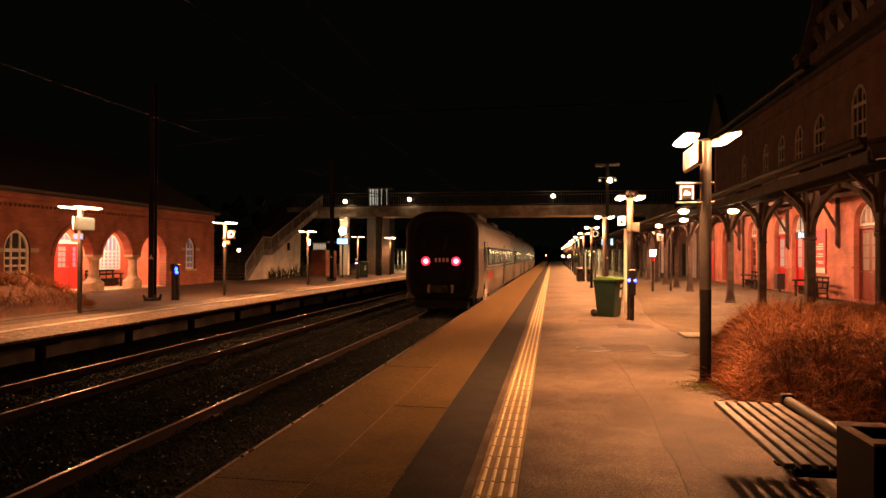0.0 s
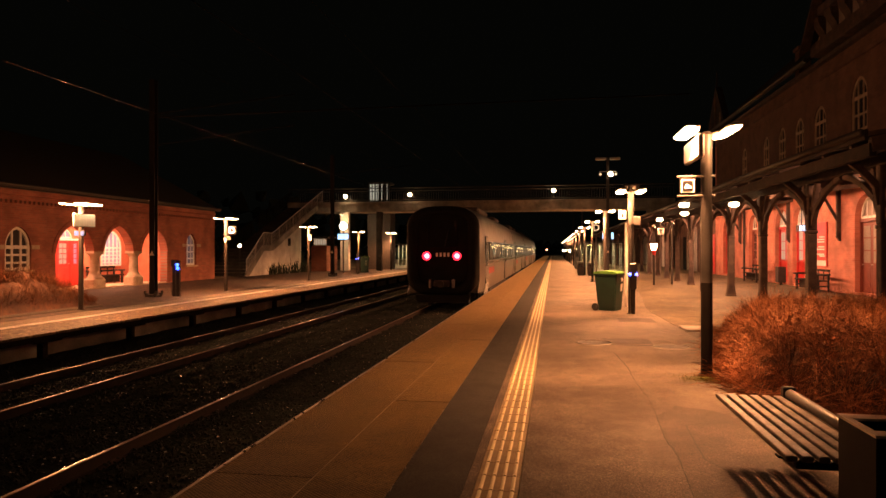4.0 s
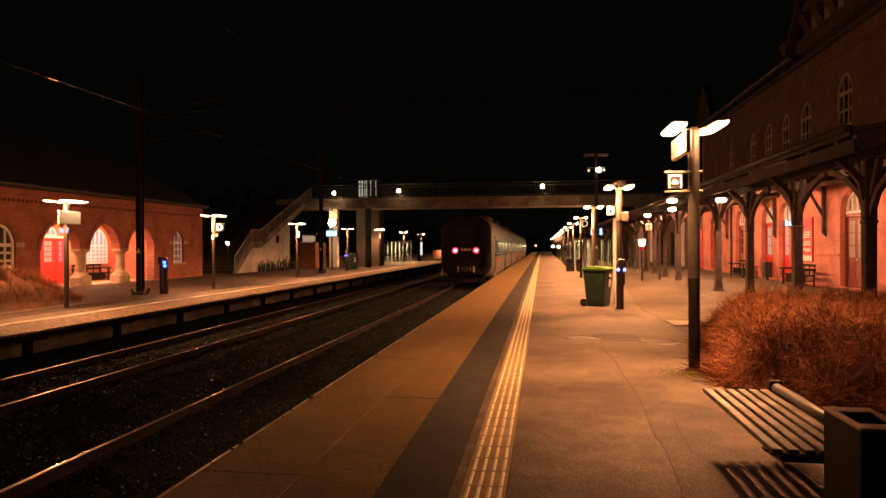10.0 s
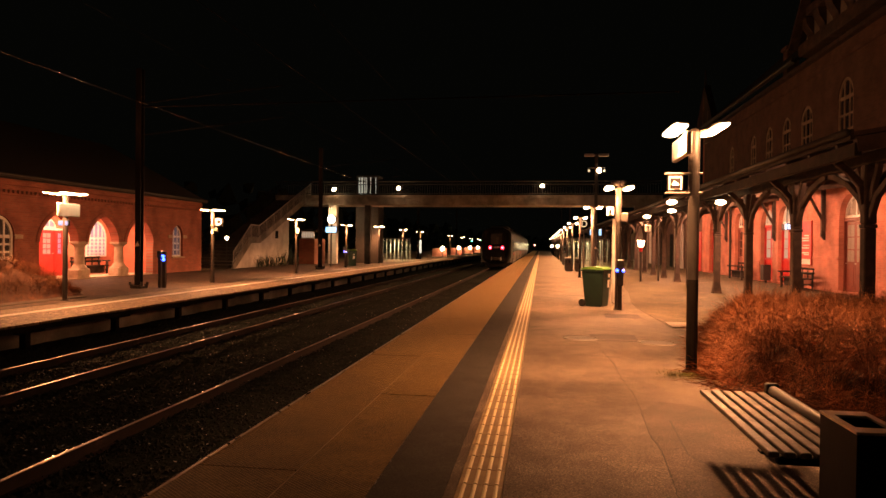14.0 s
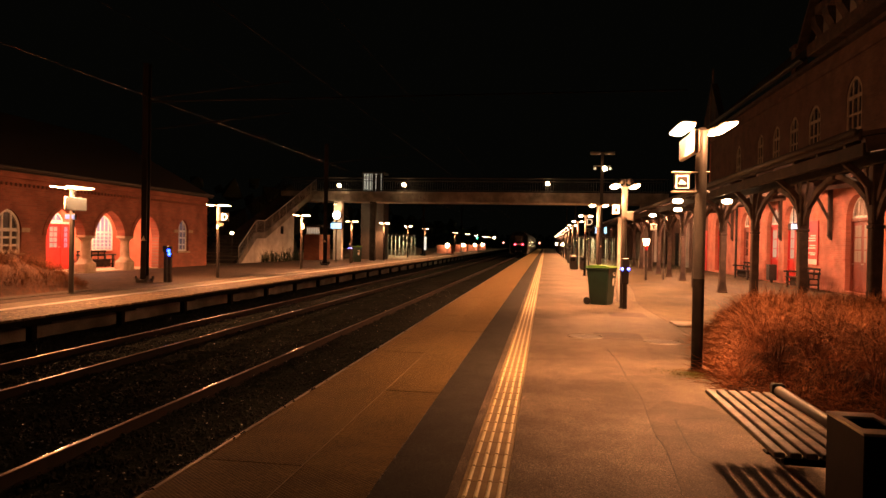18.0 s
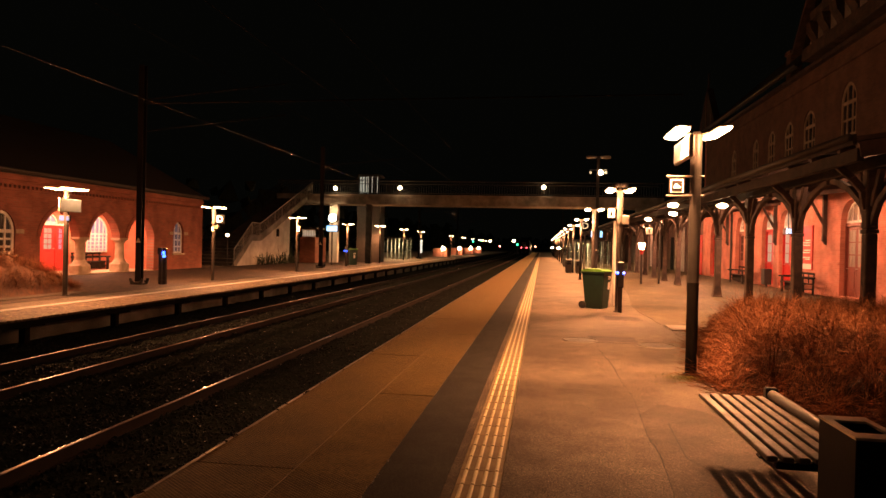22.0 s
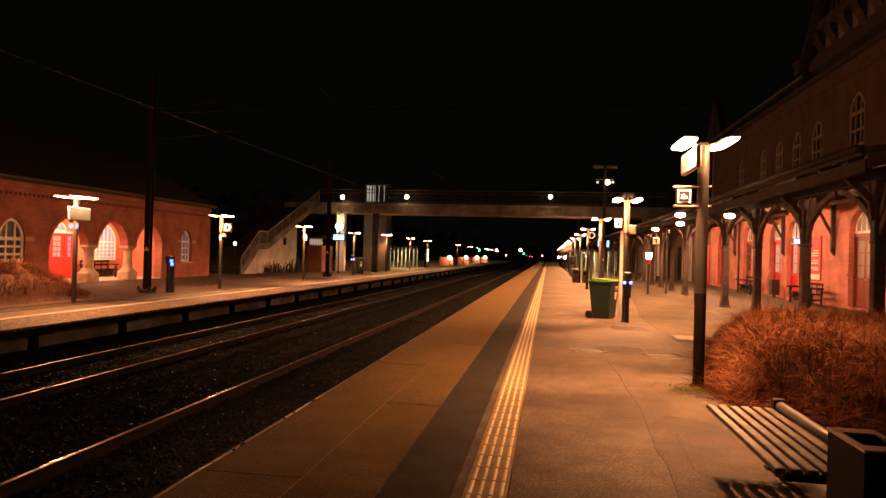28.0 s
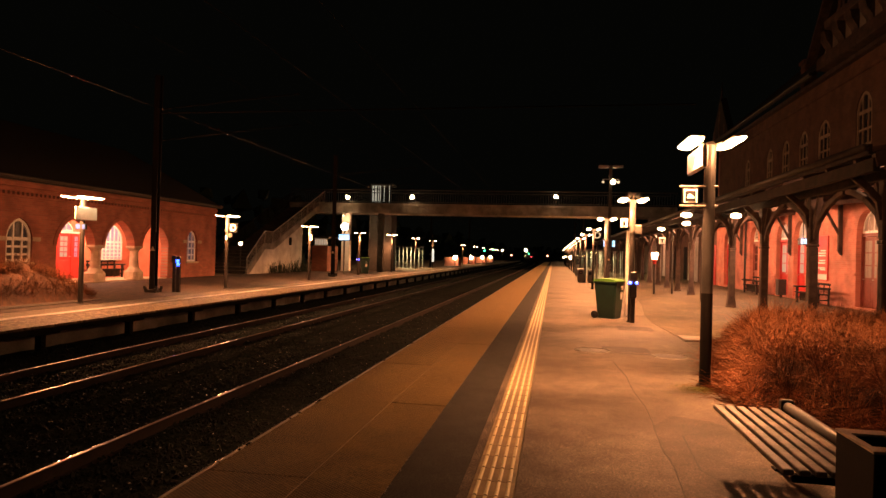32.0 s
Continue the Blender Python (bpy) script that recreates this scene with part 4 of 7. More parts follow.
def wheelie_bin(x, y, rz, w=0.58, d=0.62, h=1.07):
    """Tapered two-wheeled bin; its wheels and handle at the back."""
    top = tagged(empty("wheelie_bin", pose(x, y, 0.002, 0, 0, rz)), "green plastic wheelie bin with a lighter green lid", "wheelie bin", group="wheelie bins")
    bm = B()
    lo = [(-w * .40, -d * .40), (w * .40, -d * .40), (w * .40, d * .36), (-w * .40, d * .36)]
    hi = [(-w * .5, -d * .5), (w * .5, -d * .5), (w * .5, d * .5), (-w * .5, d * .5)]
    a = [bm.verts.new((u, v, 0.015)) for u, v in lo]
    b = [bm.verts.new((u, v, h - 0.09)) for u, v in hi]
    bm.faces.new(list(reversed(a)))
    bm.faces.new(b)
    for i in range(4):
        bm.faces.new((a[i], a[(i + 1) % 4], b[(i + 1) % 4], b[i]))
    bmesh.ops.bevel(bm, geom=bm.edges[:], offset=0.02, segments=2, affect="EDGES")
    box(bm, -w * .52, w * .52, -d * .52, d * .52, h - 0.13, h - 0.075, 0.012)
    body = part("body", bm, GREEN_BIN, top)
    bm = B()
    prism(bm, [(-d * .56, h - 0.07), (d * .52, h - 0.07), (d * .52, h - 0.035), (d * .2, h), (-d * .3, h - 0.01), (-d * .56, h - 0.05)], lambda a, b: Vector((-w * .53, a, b)), (w * 1.06, 0, 0))
    part("lid", bm, GREEN_LID, top, "yellow-green lid")
    bm = B()
    rod(bm, (-w * .45, d * .6, h - 0.1), (w * .45, d * .6, h - 0.1), 0.018)
    for s in (-1, 1):
        rod(bm, (s * w * .42, d * .45, h - 0.1), (s * w * .42, d * .6, h - 0.1), 0.018)
    part("handle", bm, GREEN_BIN, top)
    for s in (-1, 1):
        bm = B()
        rod(bm, (s * w * .40, d * .46, 0.1), (s * w * .50, d * .46, 0.1), 0.1, 0.1, 20)
        wh = part("wheel", bm, BLACK_PLASTIC, top)
        bm = B()
        rod(bm, (s * w * .50, d * .46, 0.1), (s * w * .515, d * .46, 0.1), 0.05, 0.04, 12)
        part("hub", bm, BLACK_PLASTIC, wh)
    bm = B()
    for k in range(3):
        box(bm, 0.02, 0.17, -d * .5 - 0.012, -d * .5 - 0.004, 0.86 - 0.035 * k, 0.878 - 0.035 * k)
    part("sticker_bars", bm, WHITE_SIGN, top)
    bm = B()
    prism(bm, [(0.03, 0.52), (0.15, 0.52), (0.16, 0.72), (0.03, 0.72)], lambda a, b: Vector((a, -d * (.41 + .1 * b) - 0.012, b)), (0, 0.008, 0))
    part("sticker", bm, WHITE_SIGN, top)
    return top


wheelie_bin(1.50, 18.5, 63)
wheelie_bin(-13.66, 47.6, 20, 0.64, 0.68, 1.2)


# ---- buildings ----
def arched_wall(name, material, parent, xa, xb, y0, y1, z0, z1, openings, label=""):
    """Wall sections between xa and xb along y round arched holes: (yc, w, sill, spring, rise, pointed)."""
    def solid(*b):
        bm = B()
        box(bm, *b)
        part(name, bm, material, parent, label)

    y = y0
    for yc, w, sill, spring, rise, pt in sorted(openings):
        if yc - w / 2 > y:
            solid(xa, xb, y, yc - w / 2, z0 if yc - w / 2 - y > 0.75 or material is not BRICK_L else 1.6, z1)
        if sill > z0:
            solid(xa, xb, yc - w / 2, yc + w / 2, z0, sill)
        top = arch_pts(w, sill, spring, rise, 14, pt)[2:]
        pts = [(-w / 2, z1), (w / 2, z1)] + top
        bm = B()
        prism(bm, [(u + yc, v) for u, v in pts], lambda a, b: Vector((xa, a, b)), (xb - xa, 0, 0))
        part(name, bm, material, parent, label)
        y = yc + w / 2
    if y < y1:
        solid(xa, xb, y, y1, z0, z1)


def arched_window(parent, x, yc, w, sill, spring, rise, face, pane_mat, bars=2, rows=3, bar=0.05, mat=None, name="window", label="", pointed=0.15):
    """Pane, arched frame and glazing bars in a wall along y; face: +1 looks to +x, -1 to -x."""
    mat = mat or WHITE_PAINT
    bm = B()
    prism(bm, [(u + yc, v) for u, v in arch_pts(w, sill, spring, rise, 12, pointed)], lambda a, b: Vector((x - 0.02 * face, a, b)), (-0.02 * face, 0, 0))
    pane = part(name, bm, pane_mat, parent, label)
    bm = B()
    outer = arch_pts(w, sill, spring, rise, 12, pointed)
    inner = arch_pts(w - 2 * bar * 1.3, sill + bar * 1.3, spring, rise - bar * 1.3, 12, pointed)
    n = len(outer)
    for i in range(n):
        j = (i + 1) % n
        q = [outer[i], outer[j], inner[j], inner[i]]
        prism(bm, [(u + yc, v) for u, v in q], lambda a, b: Vector((x - 0.015 * face, a, b)), (0.05 * face, 0, 0))
    part("window_frame", bm, mat, pane)
    for i in range(bars):
        u = -w / 2 + w * (i + 1) / (bars + 1)
        h = spring + rise * math.sqrt(max(0, 1 - (2 * u / w) ** 2)) * (1 - pointed * 0.3) - 0.03
        bm = B()
        box(bm, x - 0.012, x + 0.028, yc + u - bar * .42, yc + u + bar * .42, sill + bar, h)
        part("glazing_bar", bm, mat, pane)
    for k in range(rows):
        z = sill + (spring - sill) * (k + 1) / rows
        bm = B()
        t = bar * (0.75 if k == rows - 1 else 0.46)
        box(bm, x - 0.010, x + 0.026, yc - w / 2 + bar, yc + w / 2 - bar, z - t, z + t)
        part("glazing_bar", bm, mat, pane)
    return pane


def door_leaf(parent, x, y0, y1, z0, z1, face, paint, glass, name="door", glass_from=0.42, panes=(2, 3), inset=0.1, label=""):
    """A panelled door leaf with small panes above; face: +1 looks to +x."""
    f = face
    bm = B()
    xs = sorted((x, x + 0.05 * f))
    box(bm, xs[0], xs[1], y0, y1, z0, z1, 0.004)
    zm = z0 + (z1 - z0) * glass_from
    xp = sorted((x + 0.05 * f, x + 0.062 * f))
    box(bm, xp[0], xp[1], y0 + 0.12, y1 - 0.12, z0 + 0.15, zm - 0.14, 0.005)
    leaf = part(name, bm, paint, parent, label)
    ny, nz = panes
    wy, wz = (y1 - y0 - 2 * inset) / ny, (z1 - 0.1 - zm) / nz
    for i in range(ny):
        for k in range(nz):
            bm = B()
            box(bm, xp[0], xp[1] , y0 + inset + i * wy + 0.02, y0 + inset + (i + 1) * wy - 0.02, zm + k * wz + 0.02, zm + (k + 1) * wz - 0.02)
            part("pane", bm, glass, leaf)
    bm = B()
    rod(bm, (x + 0.06 * f, y1 - 0.07, z0 + 1.0), (x + 0.11 * f, y1 - 0.07, z0 + 1.0), 0.015)
    rod(bm, (x + 0.11 * f, y1 - 0.07, z0 + 1.0), (x + 0.11 * f, y1 - 0.19, z0 + 1.0), 0.012)
    part("door_handle", bm, STEEL_LIGHT, leaf)
    return leaf


def wall_bench(x, y, rz, length=1.9, label="dark wooden bench with slatted back and cast-iron ends"):
    top = tagged(empty("wooden_bench", pose(x, y, 0.005, 0, 0, rz)), label, "bench", group="benches by the walls")
    h = length / 2
    for i in range(4):
        bm = B()
        box(bm, -h, h, -0.02 + 0.11 * i, 0.07 + 0.11 * i, 0.41, 0.46, 0.005)
        part("seat_slat", bm, DARK_STAIN, top)
    # Inset dark board stands in for the shade below the seat.
    bm = B()
    box(bm, -h + 0.14, h - 0.14, 0.12, 0.16, 0.1, 0.409, 0.004)
    part("shade_board", bm, DARK_STAIN, top)
    for i in range(2):
        bm = B()
        box(bm, -h, h, 0.44 + 0.02 * i, 0.47 + 0.02 * i, 0.60 + 0.18 * i, 0.69 + 0.18 * i, 0.005)
        part("back_rail", bm, DARK_STAIN, top)
    for i in range(5):
        u = -h + 0.1 + i * (length - 0.2) / 4
        bm = B()
        box(bm, u - 0.03, u + 0.03, 0.475, 0.495, 0.45, 0.86)
        part("back_spindle", bm, DARK_STAIN, top)
    for s in (-1, 1):
        bm = B()
        u = s * (h - 0.08)
        box(bm, u - 0.045, u + 0.045, 0.0, 0.09, 0, 0.66, 0.008)
        box(bm, u - 0.03, u + 0.03, 0.42, 0.48, 0, 0.66, 0.008)
        box(bm, u - 0.06, u + 0.06, -0.1, 0.52, 0.63, 0.7, 0.015)
        box(bm, u - 0.025, u + 0.025, 0.0, 0.48, 0.2, 0.25, 0.008)
        part("end_frame", bm, STEEL_DARK, top)
    return top


# station pavilion across the tracks
XL = -19.2
pav_l = tagged(empty("station_pavilion"), "low red-brick station pavilion with a lit arcade of three arches", "station building")
arches = [(24.5, 2.2, 0.0, 1.55, 1.17, 0.3), (27.27, 2.06, 0.0, 1.55, 1.17, 0.3), (30.0, 2.15, 0.0, 1.55, 1.14, 0.3)]
wins = [(21.55, 1.22, 0.9, 1.75, 0.76, 0.15), (33.38, 1.05, 0.84, 1.9, 0.62, 0.2), (17.6, 1.22, 0.9, 1.75, 0.76, 0.15)]
arched_wall("front_wall", BRICK_L, pav_l, XL - 0.38, XL, 12.0, 35.55, -0.05, 3.86, arches + wins)
for b_ in ((-30, XL, 35.56, 35.9), (-30, XL, 11.6, 11.99), (-30.4, -30, 11.6, 35.9)):
    bm = B()
    box(bm, *b_, -0.05, 3.86)
    part("end_wall", bm, BRICK_L, pav_l)
for z, o, h in ((3.30, 0.05, 0.09), (3.5, 0.09, 0.09), (3.70, 0.16, 0.14), (3.9, 0.3, 0.09)):
    bm = B()
    box(bm, XL - 0.1, XL + o, 11.9, 35.55 + o, z - h / 2, z + h / 2, 0.006)
    part("cornice_course", bm, BRICK_L if z < 3.85 else STEEL_DARK, pav_l)
me_d = None
for k in range(108):
    if me_d is None:
        bm = B()
        box(bm, XL - 0.02, XL + 0.1, 0, 0.11, 3.345, 3.455, 0.004)
        dn = part("dentil_brick", bm, BRICK_L, pav_l)
        me_d = dn.data
    else:
        dn = new("dentil_brick", me_d)
        dn.parent = pav_l
    dn.location = (0, 12.0 + 0.218 * k, 0)
bm = B()
prism(bm, [(XL + 0.4, 3.95), (-25, 7.2), (-31, 3.95), (-31, 3.8), (-25, 7.0), (XL + 0.4, 3.82)], lambda a, b: Vector((a, 11.4, b)), (0, 24.35, 0))
part("roof", bm, TILE_ROOF, pav_l)
bm = B()
rod(bm, (XL + 0.45, 11.4, 3.95), (XL + 0.45, 35.7, 3.95), 0.07, 0.07, 10)
part("gutter", bm, STEEL_DARK, pav_l)
bm = B()
box(bm, -24.4, -23.8, 22.5, 23.2, 6.0, 7.9, 0.02)
part("chimney", bm, BRICK_L, pav_l)
# arcade recess
bm = B()
box(bm, -21.75, -21.4, 22.6, 31.9, -0.05, 3.1)
box(bm, -21.4, XL - 0.381, 22.6, 22.95, 0, 3.1)
box(bm, -21.4, XL - 0.381, 31.45, 31.9, 0, 3.1)
part("recess_wall", bm, PLASTER_RED, pav_l, "pinkish-red washed wall inside the arcade")
bm = B()
box(bm, -21.4, XL - 0.38, 22.95, 31.45, 2.98, 3.1)
part("recess_ceiling", bm, WHITE_WALL, pav_l)
bm = B()
box(bm, -21.4, XL - 0.02, 22.95, 31.45, -0.02, 0.05)
part("recess_floor", bm, SANDSTONE, pav_l)
for yc in (25.92, 28.62):
    bm = B()
    box(bm, XL - 0.5, XL + 0.12, yc - 0.36, yc + 0.36, -0.05, 0.46, 0.08)
    rod(bm, (XL - 0.19, yc, 0.46), (XL - 0.19, yc, 0.60), 0.32, 0.24, 16)
    rod(bm, (XL - 0.19, yc, 0.60), (XL - 0.19, yc, 1.36), 0.21, 0.19, 16)
    rod(bm, (XL - 0.19, yc, 1.36), (XL - 0.19, yc, 1.48), 0.21, 0.30, 16)
    box(bm, XL - 0.42, XL + 0.04, yc - 0.34, yc + 0.34, 1.48, 1.60, 0.02)
    part("pillar", bm, SANDSTONE, pav_l, "stout sandstone pillar with a swollen base")
for yc, w, s, sp, ri, pt in arches:
    o, i_ = arch_pts(w + 0.4, s, sp, ri + 0.2, 14, pt)[2:], arch_pts(w, s, sp, ri, 14, pt)[2:]
    for k in range(len(o) - 1):
        bm = B()
        prism(bm, [(a + yc, b) for a, b in (o[k], o[k + 1], i_[k + 1], i_[k])], lambda a, b: Vector((XL + 0.001, a, b)), (0.035, 0, 0))
        part("arch_stone", bm, BRICK_L, pav_l)
for yc, w, s, sp, ri, pt in arches:
    bm = B()
    box(bm, -21.39, -21.3, yc + w / 2 - 0.02, yc + w / 2 + 0.26, 1.5, 1.72, 0.01)
    part("impost_stone", bm, WHITE_WALL, pav_l, "pale stone in the red inner wall")
for yc, w, s, sp, ri, pt in wins:
    for d in (-1, 1):
        bm = B()
        box(bm, XL + 0.001, XL + 0.03, yc + d * (w / 2 + 0.2) - 0.2, yc + d * (w / 2 + 0.2) + 0.2, sp - 0.08, sp + 0.08, 0.006)
        part("impost_stone", bm, SANDSTONE, pav_l)
    bm = B()
    box(bm, XL - 0.1, XL + 0.07, yc - w / 2 - 0.08, yc + w / 2 + 0.08, s - 0.09, s - 0.001, 0.008)
    part("window_sill", bm, SANDSTONE, pav_l)
arched_window(pav_l, XL - 0.1, 21.55, 1.22, 0.9, 1.75, 0.76, 1, GLASS_GREY, 2, 3, 0.085, label="arched white-framed window")
arched_window(pav_l, XL - 0.16, 17.6, 1.22, 0.9, 1.75, 0.76, 1, GLASS_GREY, 2, 3, 0.06)
arched_window(pav_l, XL - 0.16, 33.38, 1.05, 0.84, 1.9, 0.62, 1, WINDOW_DIM, 2, 3, 0.075, label="small arched white window with warm light inside")
arched_window(pav_l, -21.37, 29.75, 1.5, 0.86, 1.75, 0.85, 1, WINDOW_LIT, 4, 5, 0.06, WHITE_PAINT, label="brightly lit arched window with small panes")
bm = B()
box(bm, -21.39, -21.33, 24.6, 27.6, 2.08, 2.16)
box(bm, -21.39, -21.33, 24.6, 24.68, 0.05, 2.08)
box(bm, -21.39, -21.33, 27.52, 27.6, 0.05, 2.08)
part("door_frame", bm, WHITE_PAINT, pav_l)
for y0, y1, lit in ((25.1, 25.98, True), (25.99, 26.87, False), (26.9, 27.5, True)):
    door_leaf(pav_l, -21.39, y0, y1, 0.05, 2.06, 1, RED_PAINT, WINDOW_LIT if lit else WINDOW_WARM, glass_from=0.48, panes=(2, 4), inset=0.2, label="red panelled door with small panes")
arched_window(pav_l, -21.37, 26.0, 2.0, 2.17, 2.2, 0.55, 1, WINDOW_LIT, 4, 1, 0.045)
lamp_object("arcade_light", "AREA", pose(-20.35, 27.2, 2.95), 700, (1.0, 0.40, 0.20), 0.3, 5.5)
bm = B()
box(bm, -20.45, -20.25, 26.5, 27.9, 2.95, 2.98)
part("arcade_lamp", bm, STEEL_LIGHT, pav_l)
wall_bench(-20.85, 28.95, 90, 2.1)

# half-timbered station house with its canopy
XR = 10.8
house = tagged(empty("station_house"), "tall red-brick station house with arched windows and a half-timbered gable", "station building")
ground_open = [(25.55, 1.62, 0.1, 2.75, 0.82, 0.0), (32.0, 1.5, 0.1, 2.75, 0.78, 0.0), (34.3, 1.7, 0.1, 2.75, 0.82, 0.0), (38.9, 1.5, 0.1, 2.75, 0.78, 0.0), (44.6, 1.5, 0.1, 2.75, 0.78, 0.0)]
arched_wall("ground_floor_wall", BRICK_R, house, XR, XR + 0.4, 12.0, 47.0, -0.05, 4.6, ground_open)
upper_open = [(25.98, 1.25, 5.85, 7.1, 0.72, 0.0), (29.55, 1.25, 5.65, 6.85, 0.66, 0.0), (31.85, 1.1, 5.65, 6.85, 0.62, 0.0), (34.15, 1.05, 5.65, 6.85, 0.6, 0.0), (36.55, 1.0, 5.65, 6.85, 0.58, 0.0), (40.5, 1.0, 5.65, 6.85, 0.58, 0.0), (20.5, 1.25, 5.85, 7.1, 0.72, 0.0)]
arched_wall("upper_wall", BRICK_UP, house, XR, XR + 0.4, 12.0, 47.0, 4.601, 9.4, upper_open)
for b_ in ((XR, 22, 47.01, 47.4), (XR, 22, 11.6, 11.99), (22, 22.4, 11.6, 47.4)):
    bm = B()
    box(bm, *b_, -0.05, 9.4)
    part("end_wall", bm, BRICK_R, house)
for yc, w, s, sp, ri, pt in upper_open:
    arched_window(house, XR + 0.06, yc, w, s, sp, ri, -1, GLASS_GREY, 2, 2, 0.085, SANDSTONE)
for z, o in ((4.75, 0.1), (8.6, 0.08), (9.2, 0.22)):
    bm = B()
    box(bm, XR - o, XR + 0.05, 11.9, 47.1, z - 0.08, z + 0.08, 0.01)
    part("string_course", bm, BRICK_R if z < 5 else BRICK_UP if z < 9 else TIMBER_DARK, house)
bm = B()
prism(bm, [(XR - 0.6, 9.38), (16.5, 15), (22.6, 9.38), (22.6, 9.2), (16.5, 14.8), (XR - 0.6, 9.2)], lambda a, b: Vector((a, 29.3, b)), (0, 18, 0))
part("roof", bm, TILE_ROOF, house)
bm = B()
rod(bm, (XR - 0.65, 29.3, 9.35), (XR - 0.65, 47.3, 9.35), 0.08, 0.08, 10)
part("gutter", bm, STEEL_DARK, house)
for y, z in ((32.6, 13.6), (37.5, 13.2)):
    bm = B()
    box(bm, 12.6, 13.2, y - 0.3, y + 0.3, 10.6, z - 1.2, 0.03)
    box(bm, 12.52, 13.28, y - 0.38, y + 0.38, z - 1.2, z - 1.0, 0.02)
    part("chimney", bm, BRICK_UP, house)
# gable: plaster panels between dark timbers, jutting out on a row of brackets
bm = B()
prism(bm, [(15.6, 9.9), (29.0, 9.9), (22.3, 17.9)], lambda a, b: Vector((XR - 0.3, a, b)), (0.3, 0, 0))
part("gable_panel", bm, CONCRETE, house, "pale plaster gable infill")
bm = B()
box(bm, XR - 0.46, XR, 15.3, 29.3, 9.42, 9.92, 0.03)
part("jetty_beam", bm, TIMBER_DARK, house)
for k in range(12):
    y = 28.35 - 1.16 * k
    bm = B()
    prism(bm, [(XR - 0.301, 10.7), (XR - 0.62, 10.7), (XR - 0.55, 10.4), (XR - 0.36, 10.1), (XR - 0.33, 9.93), (XR - 0.301, 9.93)], lambda a, b: Vector((a, y - 0.26, b)), (0, 0.52, 0))
    part("bracket", bm, TIMBER_DARK, house)
for z, h in ((10.86, 0.16), (13.0, 0.12)):
    reach = min(6.6, (17.7 - z) / 1.2)
    bm = B()
    box(bm, XR - 0.66 if z < 11 else XR - 0.36, XR - 0.3, 22.3 - reach, 22.3 + reach, z - h, z + h, 0.015)
    part("gable_rail", bm, TIMBER_DARK, house)
for k in range(21):
    y = 28.0 - 0.56 * k
    top_y = y - 0.34 if k % 4 < 2 else y + 0.34
    top = min(12.88, 17.8 - 1.2 * abs(max(y, top_y, 44.6 - min(y, top_y)) - 22.3))
    if top > 11.3:
        bm = B()
        beam(bm, (XR - 0.34, y, 11.0), (XR - 0.34, y + (top_y - y) * (top - 11.0) / 1.88, top), 0.08, 0.24, 0.01, (0, 1, 0))
        part("gable_stud", bm, TIMBER_DARK, house)
for s in (-1, 1):
    bm = B()
    beam(bm, (XR - 0.68, 22.3 + s * 6.95, 9.75), (XR - 0.68, 22.3, 18.1), 0.34, 0.12)
    part("barge_board", bm, TIMBER_DARK, house)
bm = B()
prism(bm, [(15.0, 9.9), (22.3, 18.4), (29.6, 9.9), (29.2, 9.9), (22.3, 18.0), (15.4, 9.9)], lambda a, b: Vector((XR - 0.75, a, b)), (8, 0, 0))
part("gable_roof", bm, TILE_ROOF, house)
# second gable at the far end
bm = B()
prism(bm, [(44.0, 9.4), (49.0, 9.4), (46.5, 12.4)], lambda a, b: Vector((XR - 0.2, a, b)), (0.4, 0, 0))
part("far_gable", bm, TILE_ROOF, house)
for y in (45.2, 46.5, 47.8):
    bm = B()
    box(bm, XR - 0.26, XR - 0.19, y - 0.1, y + 0.1, 9.4, 12.0 - abs(y - 46.5) * 1.2, 0.01)
    part("gable_stud", bm, TIMBER, house)
bm = B()
rod(bm, (XR - 0.1, 46.5, 12.3), (XR - 0.1, 46.5, 13.4), 0.07, 0.03)
part("finial", bm, TIMBER_DARK, house)


def door_set(yc, w, paint, glass, leaves=2):
    """Arched doorway: leaves below, glazed fanlight above, red frame."""
    x = XR + 0.22
    bm = B()
    box(bm, x - 0.05, x + 0.08, yc - w / 2, yc - w / 2 + 0.07, 0.1, 2.7)
    box(bm, x - 0.05, x + 0.08, yc + w / 2 - 0.07, yc + w / 2, 0.1, 2.7)
    box(bm, x - 0.05, x + 0.08, yc - w / 2, yc + w / 2, 2.62, 2.74)
    part("door_frame", bm, paint, house)
    lw = (w - 0.16) / leaves
    for i in range(leaves):
        y0 = yc - w / 2 + 0.08 + i * lw
        door_leaf(house, x + 0.06, y0 + 0.004, y0 + lw - 0.004, 0.1, 2.6, -1, paint, glass, label="red double door with glazed upper panels")
    arched_window(house, x + 0.02, yc, w - 0.02, 2.75, 2.8, 0.74, -1, glass, 3, 1, 0.05, pointed=0.0)


door_set(25.55, 1.62, RED_DARK, GLASS_PALE)
door_set(32.0, 1.5, RED_PAINT, WINDOW_WARM)
door_set(34.3, 1.7, RED_PAINT, WINDOW_WARM)
door_set(38.9, 1.5, RED_DARK, GLASS_GREY)
door_set(44.6, 1.5, RED_PAINT, GLASS_GREY)
bm = B()
box(bm, XR - 0.03, XR, 12, 24.7, 1.2, 1.32, 0.004)
box(bm, XR - 0.03, XR, 26.4, 31.2, 1.2, 1.32, 0.004)
part("dado_course", bm, BRICK_R, house)
bm = B()
box(bm, XR - 0.06, XR + 0.38, 35.2, 35.9, 0.0, 1.0, 0.01)
part("plinth", bm, BRICK_R, house)
